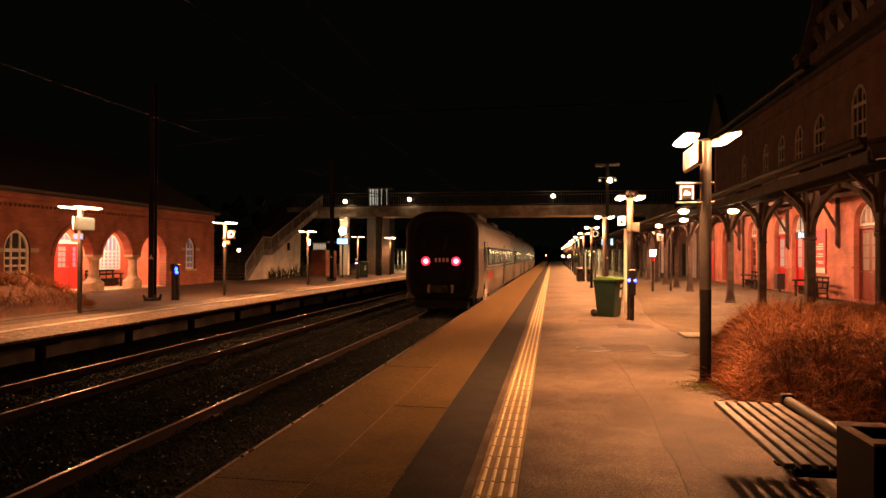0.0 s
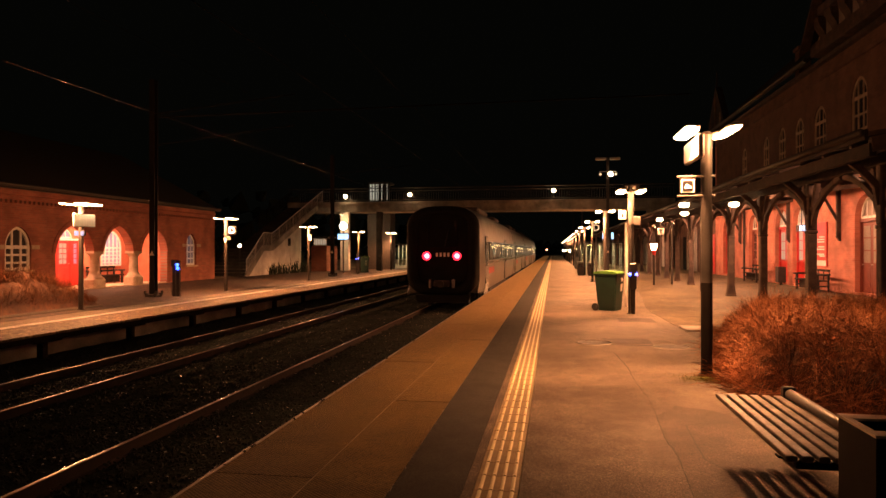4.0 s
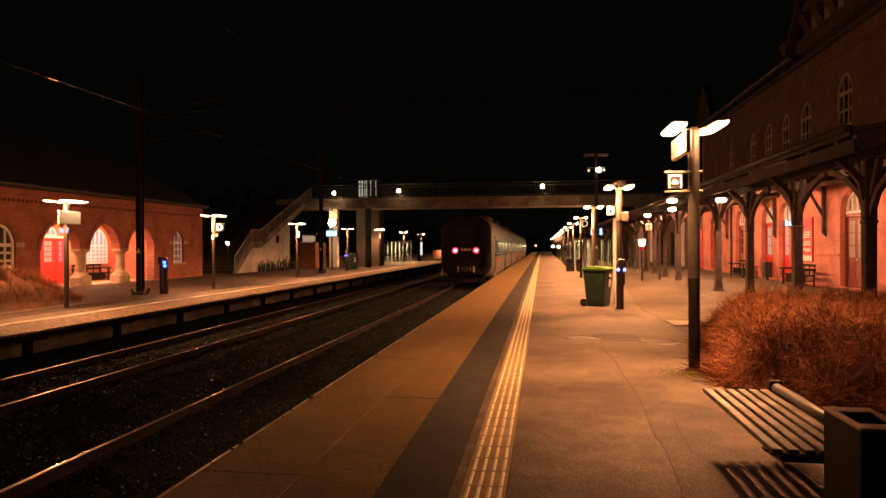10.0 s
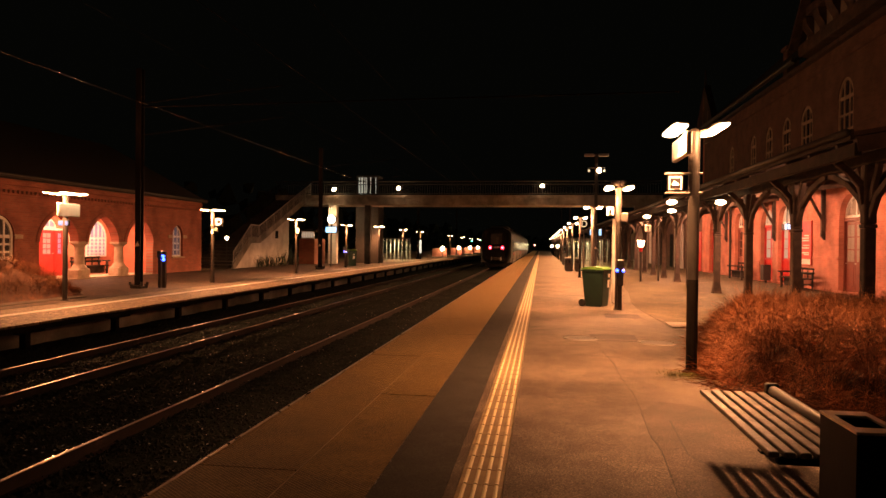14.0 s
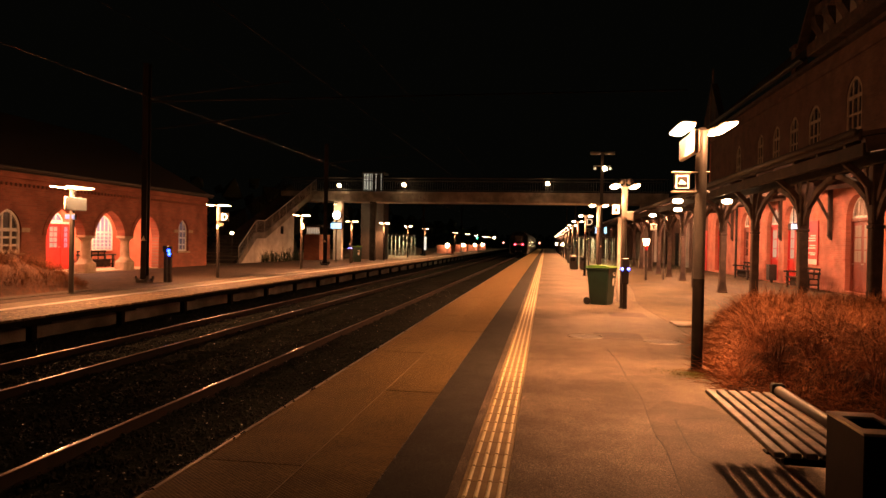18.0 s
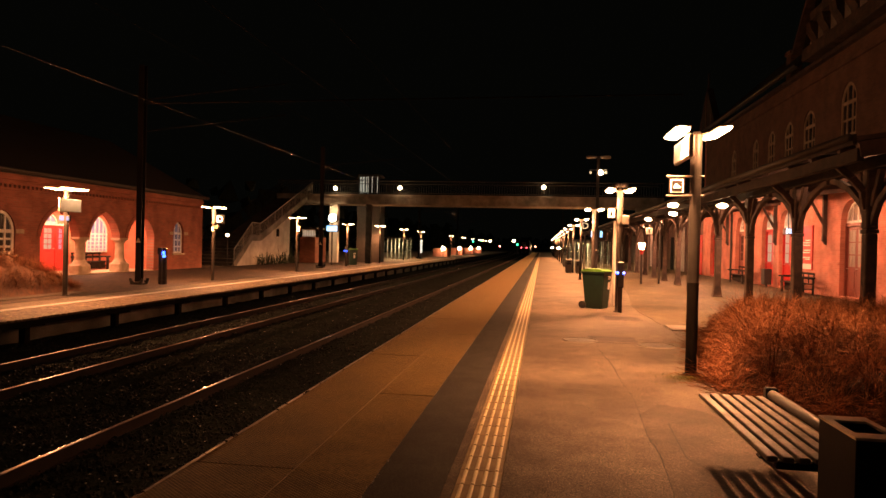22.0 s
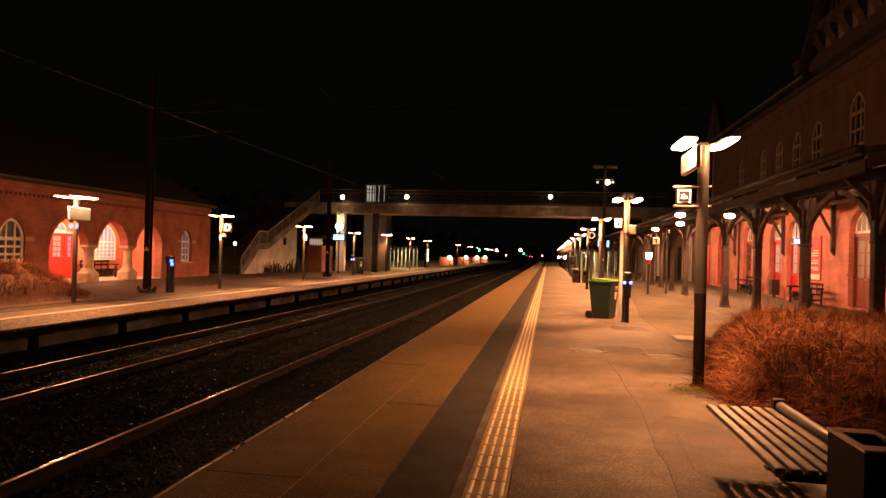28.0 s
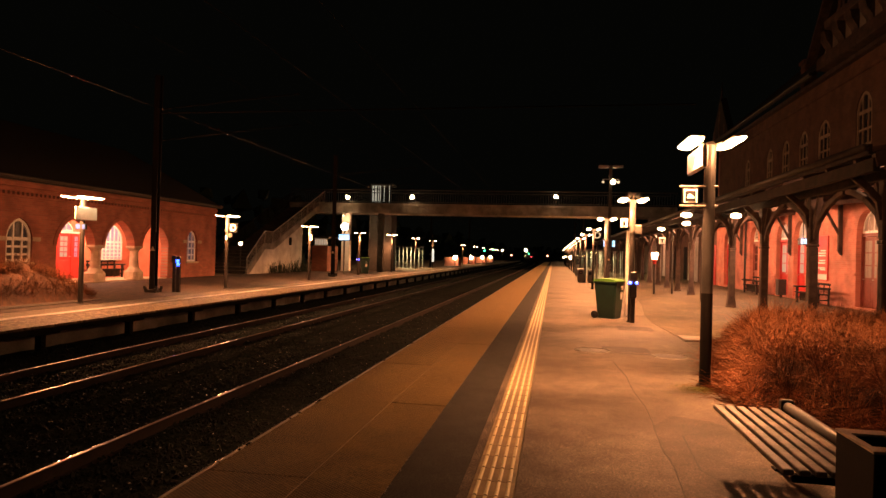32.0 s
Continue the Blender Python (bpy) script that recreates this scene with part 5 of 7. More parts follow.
# lower wing beyond, with a white-painted bay and dark openings
wing = tagged(empty("station_wing"), "low station wing with white-washed bays and dark doors", "station building")
bm = B()
box(bm, XR, 20, 47.41, 110, -0.05, 4.4)
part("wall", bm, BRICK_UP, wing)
for y0, y1, m_, z1 in ((47.5, 48.6, RED_PAINT, 2.7), (53.2, 56.7, WHITE_WALL, 3.4), (57.4, 58.6, BLACK_SIGN, 2.7), (60.3, 63.0, BLACK_SIGN, 2.9), (66, 69.5, WHITE_WALL, 3.2), (74, 76, BLACK_SIGN, 2.8), (80, 86, WHITE_WALL, 3.2)):
    bm = B()
    box(bm, XR - 0.04, XR + 0.02, y0, y1, 0.0, z1, 0.01)
    part("wall_bay" if m_ is WHITE_WALL else "wing_door", bm, m_, wing)
bm = B()
prism(bm, [(XR - 0.5, 4.4), (15.4, 7.5), (20.5, 4.4)], lambda a, b: Vector((a, 47.3, b)), (0, 63, 0))
part("roof", bm, TILE_ROOF, wing)

# canopy on timber posts
canopy = tagged(empty("platform_canopy"), "timber platform canopy on braced posts in front of the station house", "canopy")
bm = B()
prism(bm, [(5.3, 3.56), (XR, 4.45), (XR, 4.53), (5.3, 3.64)], lambda a, b: Vector((a, 12.4, b)), (0, 80, 0))
part("roof_deck", bm, TIMBER_DARK, canopy)
bm = B()
box(bm, 5.24, 5.3, 12.4, 92.4, 3.5, 3.68, 0.006)
part("fascia", bm, DARK_STAIN, canopy)
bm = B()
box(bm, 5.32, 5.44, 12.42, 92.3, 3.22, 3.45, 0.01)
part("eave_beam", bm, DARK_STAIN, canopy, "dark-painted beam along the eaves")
bm = B()
rod(bm, (5.17, 12.4, 3.62), (5.17, 92.4, 3.62), 0.07, 0.07, 10)
part("gutter", bm, SLEEVE, canopy, "grey gutter along the canopy edge", True)
bm = B()
box(bm, 6.09, 6.31, 12.5, 92, 3.22, 3.46, 0.015)
part("purlin", bm, DARK_STAIN, canopy)
bm = B()
beam(bm, (5.35, 12.45, 3.42), (XR, 12.45, 4.3), 0.14, 0.26)
part("end_rafter", bm, TIMBER_DARK, canopy)
me_r = None
for i in range(62):
    y = 13.2 + 1.28 * i
    if me_r is None:
        bm = B()
        beam(bm, (5.34, 0, 3.48), (XR - 0.02, 0, 4.36), 0.1, 0.15)
        ra = part("rafter", bm, TIMBER_DARK, canopy)
        me_r = ra.data
    else:
        ra = new("rafter", me_r)
        ra.parent = canopy
    ra.location = (0, y, 0)
POSTS = [13.87, 17.52, 21.3, 24.95, 28.8, 32.7, 36.6, 40.4, 44.3, 48.2, 52.1, 56.0, 59.9, 63.8, 67.7, 71.6, 75.5, 79.4, 83.3, 87.2]
me_post = None
for i, y in enumerate(POSTS):
    x = 6.2 if i < 4 else 6.2 + 0.02 * min(y - 25, 20)
    if me_post is None:
        bm = B()
        a = 0.105
        box(bm, -a * 1.5, a * 1.5, -a * 1.5, a * 1.5, 0.0, 0.06, 0.015)
        prism(bm, [(-a * 1.4, 0.06), (a * 1.4, 0.06), (a, 0.35), (-a, 0.35)], lambda u, v: Vector((u, -a, v)), (0, 2 * a, 0))
        box(bm, -a, a, -a, a, 0.3, 2.02, 0.02)
        box(bm, -a * 1.15, a * 1.15, -a * 1.15, a * 1.15, 2.02, 2.1, 0.015)
        box(bm, -a * 1.05, a * 1.05, -a * 1.05, a * 1.05, 2.1, 3.24, 0.025)
        po = part("post", bm, TIMBER_DARK, canopy)
        braces = []
        for d in ((0, 1), (0, -1), (1, 0), (-1, 0)):
            bm = B()
            reach = 1.75 if d[0] == 0 else 0.7
            z_ = 0.0 if d[0] == 0 else 0.28
            pts = [(0.08, 2.2 + z_), (reach * .2, 2.62 + z_ * .8), (reach * .5, 2.95 + z_ * .5), (reach * .8, 3.13 + z_ * .5), (reach, 3.2 if d[0] == 0 else 3.42)]
            for (ra_, za), (rb_, zb) in zip(pts, pts[1:]):
                beam(bm, (d[0] * ra_, d[1] * ra_, za), (d[0] * rb_, d[1] * rb_, zb), 0.1, 0.13, 0.01)
            br = part("brace", bm, TIMBER_DARK, po, "curved timber brace")
            braces.append(br.data)
            if d[0] == 0:
                bm = B()
                beam(bm, (0, d[1] * 0.1, 2.55), (0, d[1] * 0.42, 3.22), 0.1, 0.12, 0.01)
                br = part("strut", bm, TIMBER_DARK, po)
                braces.append(br.data)
        me_post = po.data
    else:
        po = new("post", me_post)
        po.parent = canopy
        for k, d in enumerate(braces):
            c = new("brace", d)
            c.parent = po
    po.location = (x, y, 0)
    bm = B()
    beam(bm, (x + 0.1, y, 3.36), (XR, y, 3.9), 0.14, 0.18)
    part("tie_beam", bm, TIMBER_DARK, canopy)
for y in (17.5, 21.3, 24.0, 27.6, 33.1, 36.7, 41.2):
    bm = B()
    box(bm, XR - 0.14, XR, y - 0.07, y + 0.07, 2.15, 3.95, 0.01)
    beam(bm, (XR - 0.1, y, 2.75), (XR - 0.62, y, 3.72), 0.09, 0.1, 0.01)
    prism(bm, [(XR - 0.16, 2.15), (XR, 2.15), (XR, 1.95), (XR - 0.06, 2.0)], lambda a, b: Vector((a, y - 0.07, b)), (0, 0.14, 0))
    part("wall_bracket", bm, TIMBER_DARK, canopy, "dark timber wall bracket with a diagonal strut")
for y in (40.3, 30.55):
    bm = B()
    rod(bm, (XR - 0.08, y, 0.0), (XR - 0.08, y, 4.3), 0.055, n=10)
    for z in (0.6, 2.0, 3.4):
        rod(bm, (XR - 0.08, y, z), (XR - 0.08, y, z + 0.06), 0.075, n=10)
    part("drainpipe", bm, STEEL_DARK, house, "dark drainpipe on the wall")
# lamps hung under the canopy
for i, y in enumerate((16.0, 23.3, 30.5, 37.8, 46.0, 56.0, 68.0)):
    fx = tagged(empty("canopy_lamp", pose(7.05, y, 3.63)), "round lamp hung under the canopy roof", "ceiling lamp", group="canopy lamps")
    bm = B()
    rod(bm, (0, 0, 0), (0, 0, 0.08), 0.2, 0.1, 16)
    part("shade", bm, STEEL_DARK, fx)
    bm = B()
    rod(bm, (0, 0, 0.08), (0, 0, 0.24), 0.015)
    part("stem", bm, STEEL_DARK, fx)
    bm = B()
    rod(bm, (0, 0, -0.02), (0, 0, 0.0), 0.14, 0.17, 16)
    part("diffuser", bm, LAMP_GLOW, fx)
    lamp_object("canopy_light", "POINT", pose(7.05, y, 3.54), (200, 1000, 1650, 1500, 1250, 900, 700)[i], HALL, 0.12)

wall_bench(9.9, 28.6, -90, 2.3)
wall_bench(9.9, 36.3, -90, 2.3)
board = tagged(empty("poster_board"), "red poster board with pale lettering bars on the wall", "poster")
bm = B()
box(bm, XR - 0.06, XR - 0.005, 28.75, 30.0, 0.95, 2.75, 0.01)
part("board", bm, RED_PAINT, board)
bm = B()
box(bm, XR - 0.068, XR - 0.058, 28.8, 29.95, 0.98, 1.2)
part("pale_band", bm, WHITE_SIGN, board)
for k, (z, w) in enumerate(((2.15, .5), (2.05, .8), (1.95, .7), (1.75, .6), (1.65, .8), (1.45, .7), (1.38, .5))):
    bm = B()
    box(bm, XR - 0.068, XR - 0.058, 28.95, 28.95 + w, z - 0.025, z + 0.025)
    part("text_bar", bm, WHITE_SIGN, board)
tb = tagged(empty("litter_bin", pose(10.4, 33.1, 0.005)), "dark square litter bin by the wall", "litter bin")
bm = B()
box(bm, -0.17, 0.17, -0.22, 0.22, 0.12, 0.85, 0.02)
part("body", bm, STEEL_DARK, tb)
bm = B()
box(bm, -0.05, 0.05, -0.05, 0.05, 0, 0.13)
part("foot", bm, STEEL_DARK, tb)


def gooseneck(x, y, arm, h=3.1, sides=(1,)):
    """A post lamp with oval heads on long arms, at the canopy."""
    top = tagged(empty("canopy_post_lamp", pose(x, y, 0)), "slim lamp post with oval glowing heads on arms", "lamp post", group="canopy post lamps")
    bm = B()
    rod(bm, (0, 0, 0), (0, 0, h + 0.1), 0.045, 0.035, 12)
    part("post", bm, STEEL_DARK, top)
    for s in sides:
        bm = B()
        rod(bm, (0, 0, h + 0.08), (s * (arm - 0.15), 0, h + 0.12), 0.02)
        part("arm", bm, STEEL_DARK, top)
        bm = B()
        bmesh.ops.create_uvsphere(bm, u_segments=18, v_segments=10, radius=0.5, matrix=Matrix.Translation((s * arm, 0, h + 0.04)) @ Matrix.Diagonal((0.33, 0.27, 0.16, 1)))
        part("glowing_head", bm, LAMP_GLOW, top, "", True)
    return top


gooseneck(4.82, 22.0, 0.74, 3.0, (-1, 1))
gooseneck(5.75, 27.6, 0.62, 3.02, (-1,))
gn = gooseneck(5.55, 33.0, 0.55, 3.02, (-1,))
fr = sign_plate("hanging_sign", gn, -0.5, 2.5, 0.34, 0.34, 0, WHITE_SIGN, STEEL_DARK, "white square sign under the lamp with a dark pictogram")
bm = B()
box(bm, -0.09, 0.09, -0.044, -0.037, 0.05, 0.1)
box(bm, -0.025, 0.025, -0.044, -0.037, -0.1, 0.05)
part("pictogram", bm, BLACK_SIGN, fr)
bm = B()
rod(bm, (-0.5, 0, 2.66), (-0.5, 0, 2.96), 0.012)
part("hanger", bm, STEEL_DARK, gn)
for x, y in ((4.82, 22.0), (5.2, 27.6), (5.0, 33.0)):
    lamp_object("platform_light", "SPOT", pose(x, y, 2.82), 520, SODIUM, 0.15, spread=160)
mon = tagged(empty("wall_monitor", pose(10.45, 30.6, 2.55)), "small hung display with a glowing blue screen", "display")
bm = B()
box(bm, -0.1, 0.1, -0.36, 0.36, -0.14, 0.14, 0.01)
part("case", bm, STEEL_DARK, mon)
bm = B()
box(bm, -0.112, -0.1, -0.33, -0.1, -0.11, 0.11)
box(bm, -0.08, 0.08, -0.372, -0.36, -0.1, 0.1)
part("screen", bm, BLUE_GLOW, mon)
bm = B()
rod(bm, (0, 0, 0.14), (0, 0, 1.7), 0.02)
part("hanger", bm, STEEL_DARK, mon)
spot = tagged(empty("stair_lamp", pose(-19.05, 38.7, 0)), "small bright lamp on a thin pole by the stairs", "lamp")
bm = B()
rod(bm, (0, 0.02, 0), (0, 0.02, 2.0), 0.025)
rod(bm, (0, 0.02, 1.98), (-0.5, 0.02, 2.02), 0.02)
part("pole", bm, STEEL_DARK, spot)
bm = B()
bmesh.ops.create_uvsphere(bm, u_segments=12, v_segments=8, radius=0.1, matrix=Matrix.Translation((0, 0, 1.9)))
part("bulb", bm, GLOBE, spot, "", True)
lan = tagged(empty("red_lantern", pose(4.62, 32.2, 0)), "lit lantern with a red base on a dark post", "lantern")
bm = B()
rod(bm, (0, 0, 0), (0, 0, 1.4), 0.05)
part("post", bm, STEEL_DARK, lan)
bm = B()
rod(bm, (0, 0, 1.4), (0, 0, 1.62), 0.07, 0.1)
part("base", bm, RED_PAINT, lan)
bm = B()
rod(bm, (0, 0, 1.62), (0, 0, 1.92), 0.11, 0.16, 14)
part("globe", bm, LAMP_FAR, lan)

# ---- footbridge ----
YB = 52.0
bridge = tagged(empty("footbridge"), "concrete footbridge over the tracks with railings and stairs", "footbridge")
bm = B()
box(bm, -21.4, 9.0, YB, YB + 2.6, 4.72, 5.5, 0.03)
part("deck", bm, BRIDGE_CONCRETE, bridge, "long concrete deck beam")
bm = B()
box(bm, -21.4, 9.0, YB - 0.06, YB - 0.002, 5.3, 5.52, 0.01)
part("edge_beam", bm, BRIDGE_CONCRETE, bridge)
for yy in (YB + 0.04, YB + 2.5):
    bm = B()
    box(bm, -21.4, 9, yy, yy + 0.05, 6.55, 6.62)
    box(bm, -21.4, 9, yy, yy + 0.04, 5.62, 5.67)
    rl = part("handrail", bm, STEEL_DARK, bridge)
    me_ba = None
    for i in range(152):
        if me_ba is None:
            bm = B()
            box(bm, -0.009, 0.009, 0.012, 0.03, 5.5, 6.55)
            ba = part("baluster", bm, STEEL_DARK, rl)
            me_ba = ba.data
        else:
            ba = new("baluster", me_ba)
            ba.parent = rl
        ba.location = (-21.3 + 0.2 * i, yy, 0)
for x, w, m_ in ((-16.62, 0.7, WHITE_WALL), (-13.75, 0.45, DIRTY), (7.5, 1.0, CONCRETE)):
    bm = B()
    box(bm, x - w / 2, x + w / 2, YB + 0.1, YB + 0.6, -0.05, 4.719, 0.04)
    part("pier", bm, m_, bridge, "pale concrete pier")
# stairs down towards the pavilion: two flights with a landing between
FLIGHT = [(39.2, 0.0), (41.7, 1.75), (43.1, 1.75), (53.2, 5.5)]


def stair_z(y):
    for (ya, za), (yb, zb) in zip(FLIGHT, FLIGHT[1:]):
        if y <= yb:
            return za + (zb - za) * max(0.0, (y - ya) / (yb - ya))
    return FLIGHT[-1][1]


y = 39.2
while y < 53.0:
    bm = B()
    z = stair_z(y + 0.3)
    box(bm, -21.4, -19.1, y, y + 0.31, z - 0.18, z)
    part("stair_tread", bm, DIRTY, bridge)
    y += 0.3
bm = B()
prism(bm, [(39.3, -0.05), (48.6, -0.05), (48.6, 3.55), (43.1, 1.6), (41.7, 1.6)], lambda a, b: Vector((-19.08, a, b)), (0.16, 0, 0))
part("stair_wall", bm, WHITE_WALL, bridge, "white-rendered wall below the stairs")
for (ya, za), (yb, zb) in zip(FLIGHT, FLIGHT[1:]):
    bm = B()
    beam(bm, (-18.86, ya, za + 0.05), (-18.86, yb, zb + 0.05), 0.1, 0.4)
    part("stringer", bm, BRIDGE_CONCRETE, bridge)
# The far rail is coloured black to stand in for its weak light.
for x in (-18.84, -21.5):
    for (ya, za), (yb, zb) in zip(FLIGHT, FLIGHT[1:]):
        bm = B()
        beam(bm, (x, ya, za + 1.05), (x, yb, zb + 1.05), 0.05, 0.06)
        rl = part("stair_rail", bm, GALV if x > -20 else MAST_BLACK, bridge)
    for i in range(100):
        y = 39.2 + 14.0 * i / 99
        bm = B()
        rod(bm, (x, y, stair_z(y)), (x, y, stair_z(y) + 1.03), 0.012 if i % 9 else 0.03, n=5)
        part("baluster" if i % 9 else "rail_post", bm, GALV if x > -20 else MAST_BLACK, rl)
bm = B()
box(bm, -18.93, -18.905, 46.0, 46.5, 1.95, 2.5)
part("wall_opening", bm, BLACK_SIGN, bridge, "small dark window in the white wall")
lift = tagged(empty("lift_tower", pose(-14.6, 56.2, 0)), "glazed lift tower lit inside, rising above the bridge", "lift tower")
bm = B()
box(bm, -1.0, 1.0, -0.9, 0.9, -0.05, 5.6, 0.02)
part("shaft", bm, STEEL_DARK, lift)
bm = B()
box(bm, -0.95, 0.95, -0.85, 0.85, 7.3, 7.45, 0.02)
part("roof", bm, STEEL_DARK, lift)
for x0, x1 in ((-0.78, -0.62), (-0.56, -0.40), (-0.34, -0.2), (-0.12, -0.06), (0.22, 0.3), (0.68, 0.74)):
    bm = B()
    box(bm, x0, x1, -0.86, -0.84, 5.85, 7.25)
    part("lit_pane", bm, LIFT_LIGHT, lift)
for x in (-0.9, -0.6, -0.3, 0.0, 0.5, 0.9):
    bm = B()
    box(bm, x - 0.03, x + 0.03, -0.9, -0.84, 5.6, 7.3)
    part("mullion", bm, STEEL_DARK, lift)


def globe_lamp(x, y, z, r=0.15):
    top = tagged(empty("bridge_lamp", pose(x, y, z)), "round glowing lamp on the bridge railing", "lamp", group="bridge lamps")
    bm = B()
    bmesh.ops.create_uvsphere(bm, u_segments=16, v_segments=10, radius=r)
    part("globe", bm, GLOBE, top, "", True)
    bm = B()
    rod(bm, (0, 0, -r - 0.35), (0, 0, -r + 0.03), 0.03)
    rod(bm, (0, 0, -r - 0.3), (0, 0.5, -r - 0.3), 0.03)
    part("bracket", bm, STEEL_DARK, top)


for x, z in ((-16.35, 5.93), (-11.1, 6.02), (0.06, 6.18)):
    globe_lamp(x, YB - 0.45, z)
    lamp_object("bridge_light", "POINT", pose(x, YB - 0.45, z - 0.26), 8, SODIUM, 0.1)

hut = tagged(empty("brick_hut"), "small brown brick hut under the bridge stairs", "hut")
bm = B()
box(bm, -18.6, -17.35, 49.9, 52.5, -0.05, 1.98)
part("wall", bm, BRICK_HUT, hut)
bm = B()
box(bm, -18.7, -17.25, 49.8, 52.6, 2.58, 2.72, 0.02)
part("roof", bm, TILE_ROOF, hut)
for i in range(5):
    bm = B()
    box(bm, -18.37 + 0.2 * i, -18.21 + 0.2 * i, 49.93, 49.96, 2.06, 2.5)
    part("pane", bm, WINDOW_WARM, hut)
bm = B()
box(bm, -18.45, -17.35, 49.9, 50.0, 1.98, 2.04)
box(bm, -18.45, -17.35, 49.9, 50.0, 2.52, 2.58)
for i in range(6):
    box(bm, -18.41 + 0.2 * i, -18.37 + 0.2 * i, 49.91, 49.98, 2.04, 2.53)
part("window_frame", bm, WHITE_PAINT, hut)
# clock and departure display
ck = tagged(empty("station_clock", pose(-14.75, 46.0, 0)), "round lit clock over a glowing departure display", "clock")
bm = B()
rod(bm, (0, 0, 0), (0, 0, 3.6), 0.06)
part("post", bm, STEEL_DARK, ck)
bm = B()
rod(bm, (0.05, -0.16, 3.35), (0.05, 0.1, 3.35), 0.33, 0.33, 28)
part("case", bm, STEEL_DARK, ck)
bm = B()
rod(bm, (0.05, -0.17, 3.35), (0.05, -0.155, 3.35), 0.29, 0.29, 28)
fc = part("dial", bm, CLOCK_GLOW, ck)
bm = B()
box(bm, 0.035, 0.065, -0.185, -0.175, 3.33, 3.6)
box(bm, 0.04, 0.24, -0.185, -0.175, 3.335, 3.365)
part("clock_hands", bm, BLACK_SIGN, fc)
bm = B()
box(bm, -0.42, 0.46, -0.14, 0.1, 2.36, 2.84, 0.02)
dp = part("display_case", bm, STEEL_DARK, ck)
bm = B()
box(bm, -0.37, 0.41, -0.15, -0.138, 2.41, 2.79)
part("display", bm, BLUE_GLOW, dp, "glowing pale-blue display")
# Added light for the pale pier; the fixture is made up to carry it.
pl = tagged(empty("pier_lamp", pose(-16.4, 50.75, 4.42)), "small added lamp on a bracket to brighten the pale pier", "lamp")
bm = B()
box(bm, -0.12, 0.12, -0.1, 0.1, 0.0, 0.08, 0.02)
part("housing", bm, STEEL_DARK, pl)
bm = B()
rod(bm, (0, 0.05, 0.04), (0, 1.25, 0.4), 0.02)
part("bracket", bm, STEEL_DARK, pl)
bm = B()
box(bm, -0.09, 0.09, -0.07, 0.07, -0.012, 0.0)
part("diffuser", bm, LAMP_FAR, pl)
lamp_object("added_pier_light", "AREA", look((-16.4, 50.7, 4.3), (-16.6, 52.1, 1.5)), 110, (1.0, 0.62, 0.3), 0.3)


# ---- masts, wires, signals ----
def mast(x, y, h, side, paint, arm=True):
    top = tagged(empty("catenary_mast", pose(x, y, 0)), "dark steel catenary mast with a bolted foot", "mast", group="catenary masts")
    bm = B()
    a = 0.1
    prism(bm, [(-a, -a), (a, -a), (a, -a + 0.02), (0.012, -a + 0.02), (0.012, a - 0.02), (a, a - 0.02), (a, a), (-a, a), (-a, a - 0.02), (-0.012, a - 0.02), (-0.012, -a + 0.02), (-a, -a + 0.02)], lambda u, v: Vector((u, v, 0.1)), (0, 0, h - 0.1))
    part("column", bm, paint, top)
    bm = B()
    box(bm, -0.2, 0.2, -0.2, 0.2, 0, 0.09, 0.02)
    for u in (-0.22, 0.22):
        for v in (-0.16, 0.16):
            rod(bm, (u, v, 0.1), (u, v, 0.22), 0.045, n=8)
            box(bm, min(u, u * .5), max(u, u * .5), v - 0.05, v + 0.05, 0.0, 0.14, 0.02)
    part("foot", bm, STEEL_DARK, top)
    bm = B()
    prism(bm, [(-0.09, 1.45), (0.09, 1.45), (0, 1.62)], lambda u, v: Vector((u, -a - 0.006, v)), (0, 0.005, 0))
    part("warning_sign", bm, SANDSTONE, top, "small yellow triangle sign")
    if arm:
        bm = B()
        rod(bm, (0, 0, h - 1.2), (side * 5.2, 0, h - 0.7), 0.018, n=8)
        rod(bm, (0, 0, h - 2.3), (side * 5.2, 0, h - 1.75), 0.015, n=8)
        part("cantilever", bm, WIRE, top)
    return top


mast(-13.8, 21.5, 7.6, 1, MAST_BLACK)
mast(-13.7, 40.5, 7.6, 1, MAST_BLACK)
mast(-13.8, 75, 7.6, 1, MAST_BLACK)
mast(-13.8, 110, 7.6, 1, MAST_BLACK)
mr_ = mast(3.85, 48.7, 8.2, -1, STEEL_DARK, arm=False)
mast(3.6, 85, 8.0, -1, STEEL_DARK)
mast(3.6, 120, 8.0, -1, STEEL_DARK)
for half, z in ((0.7, 8.1), (0.6, 7.2)):
    bm = B()
    rod(bm, (-half, 0, z), (half, 0, z), 0.03 + 0.1 * (half - 0.6), n=8)
    part("crossarm", bm, GALV, mr_)
for u, on in ((-0.52, 0), (0.18, 1), (0.55, 0)):
    bm = B()
    bmesh.ops.create_uvsphere(bm, u_segments=12, v_segments=8, radius=0.17 if on else 0.09, matrix=Matrix.Translation((u, -0.1, 7.0)))
    part("floodlight", bm, GLOBE if on else PANEL_GLOW, mr_, "", True)
for u in (-0.5, 0.5):
    bm = B()
    box(bm, u - 0.35, u + 0.35, -0.12, 0.1, 8.0, 8.2, 0.03)
    part("lamp_housing", bm, GALV, mr_)
for u in (-0.32, 0.3):
    bm = B()
    box(bm, u - 0.08, u + 0.08, -0.22, -0.18, 2.42, 2.86, 0.01)
    part("blue_display", bm, BLUE_GLOW, mr_)
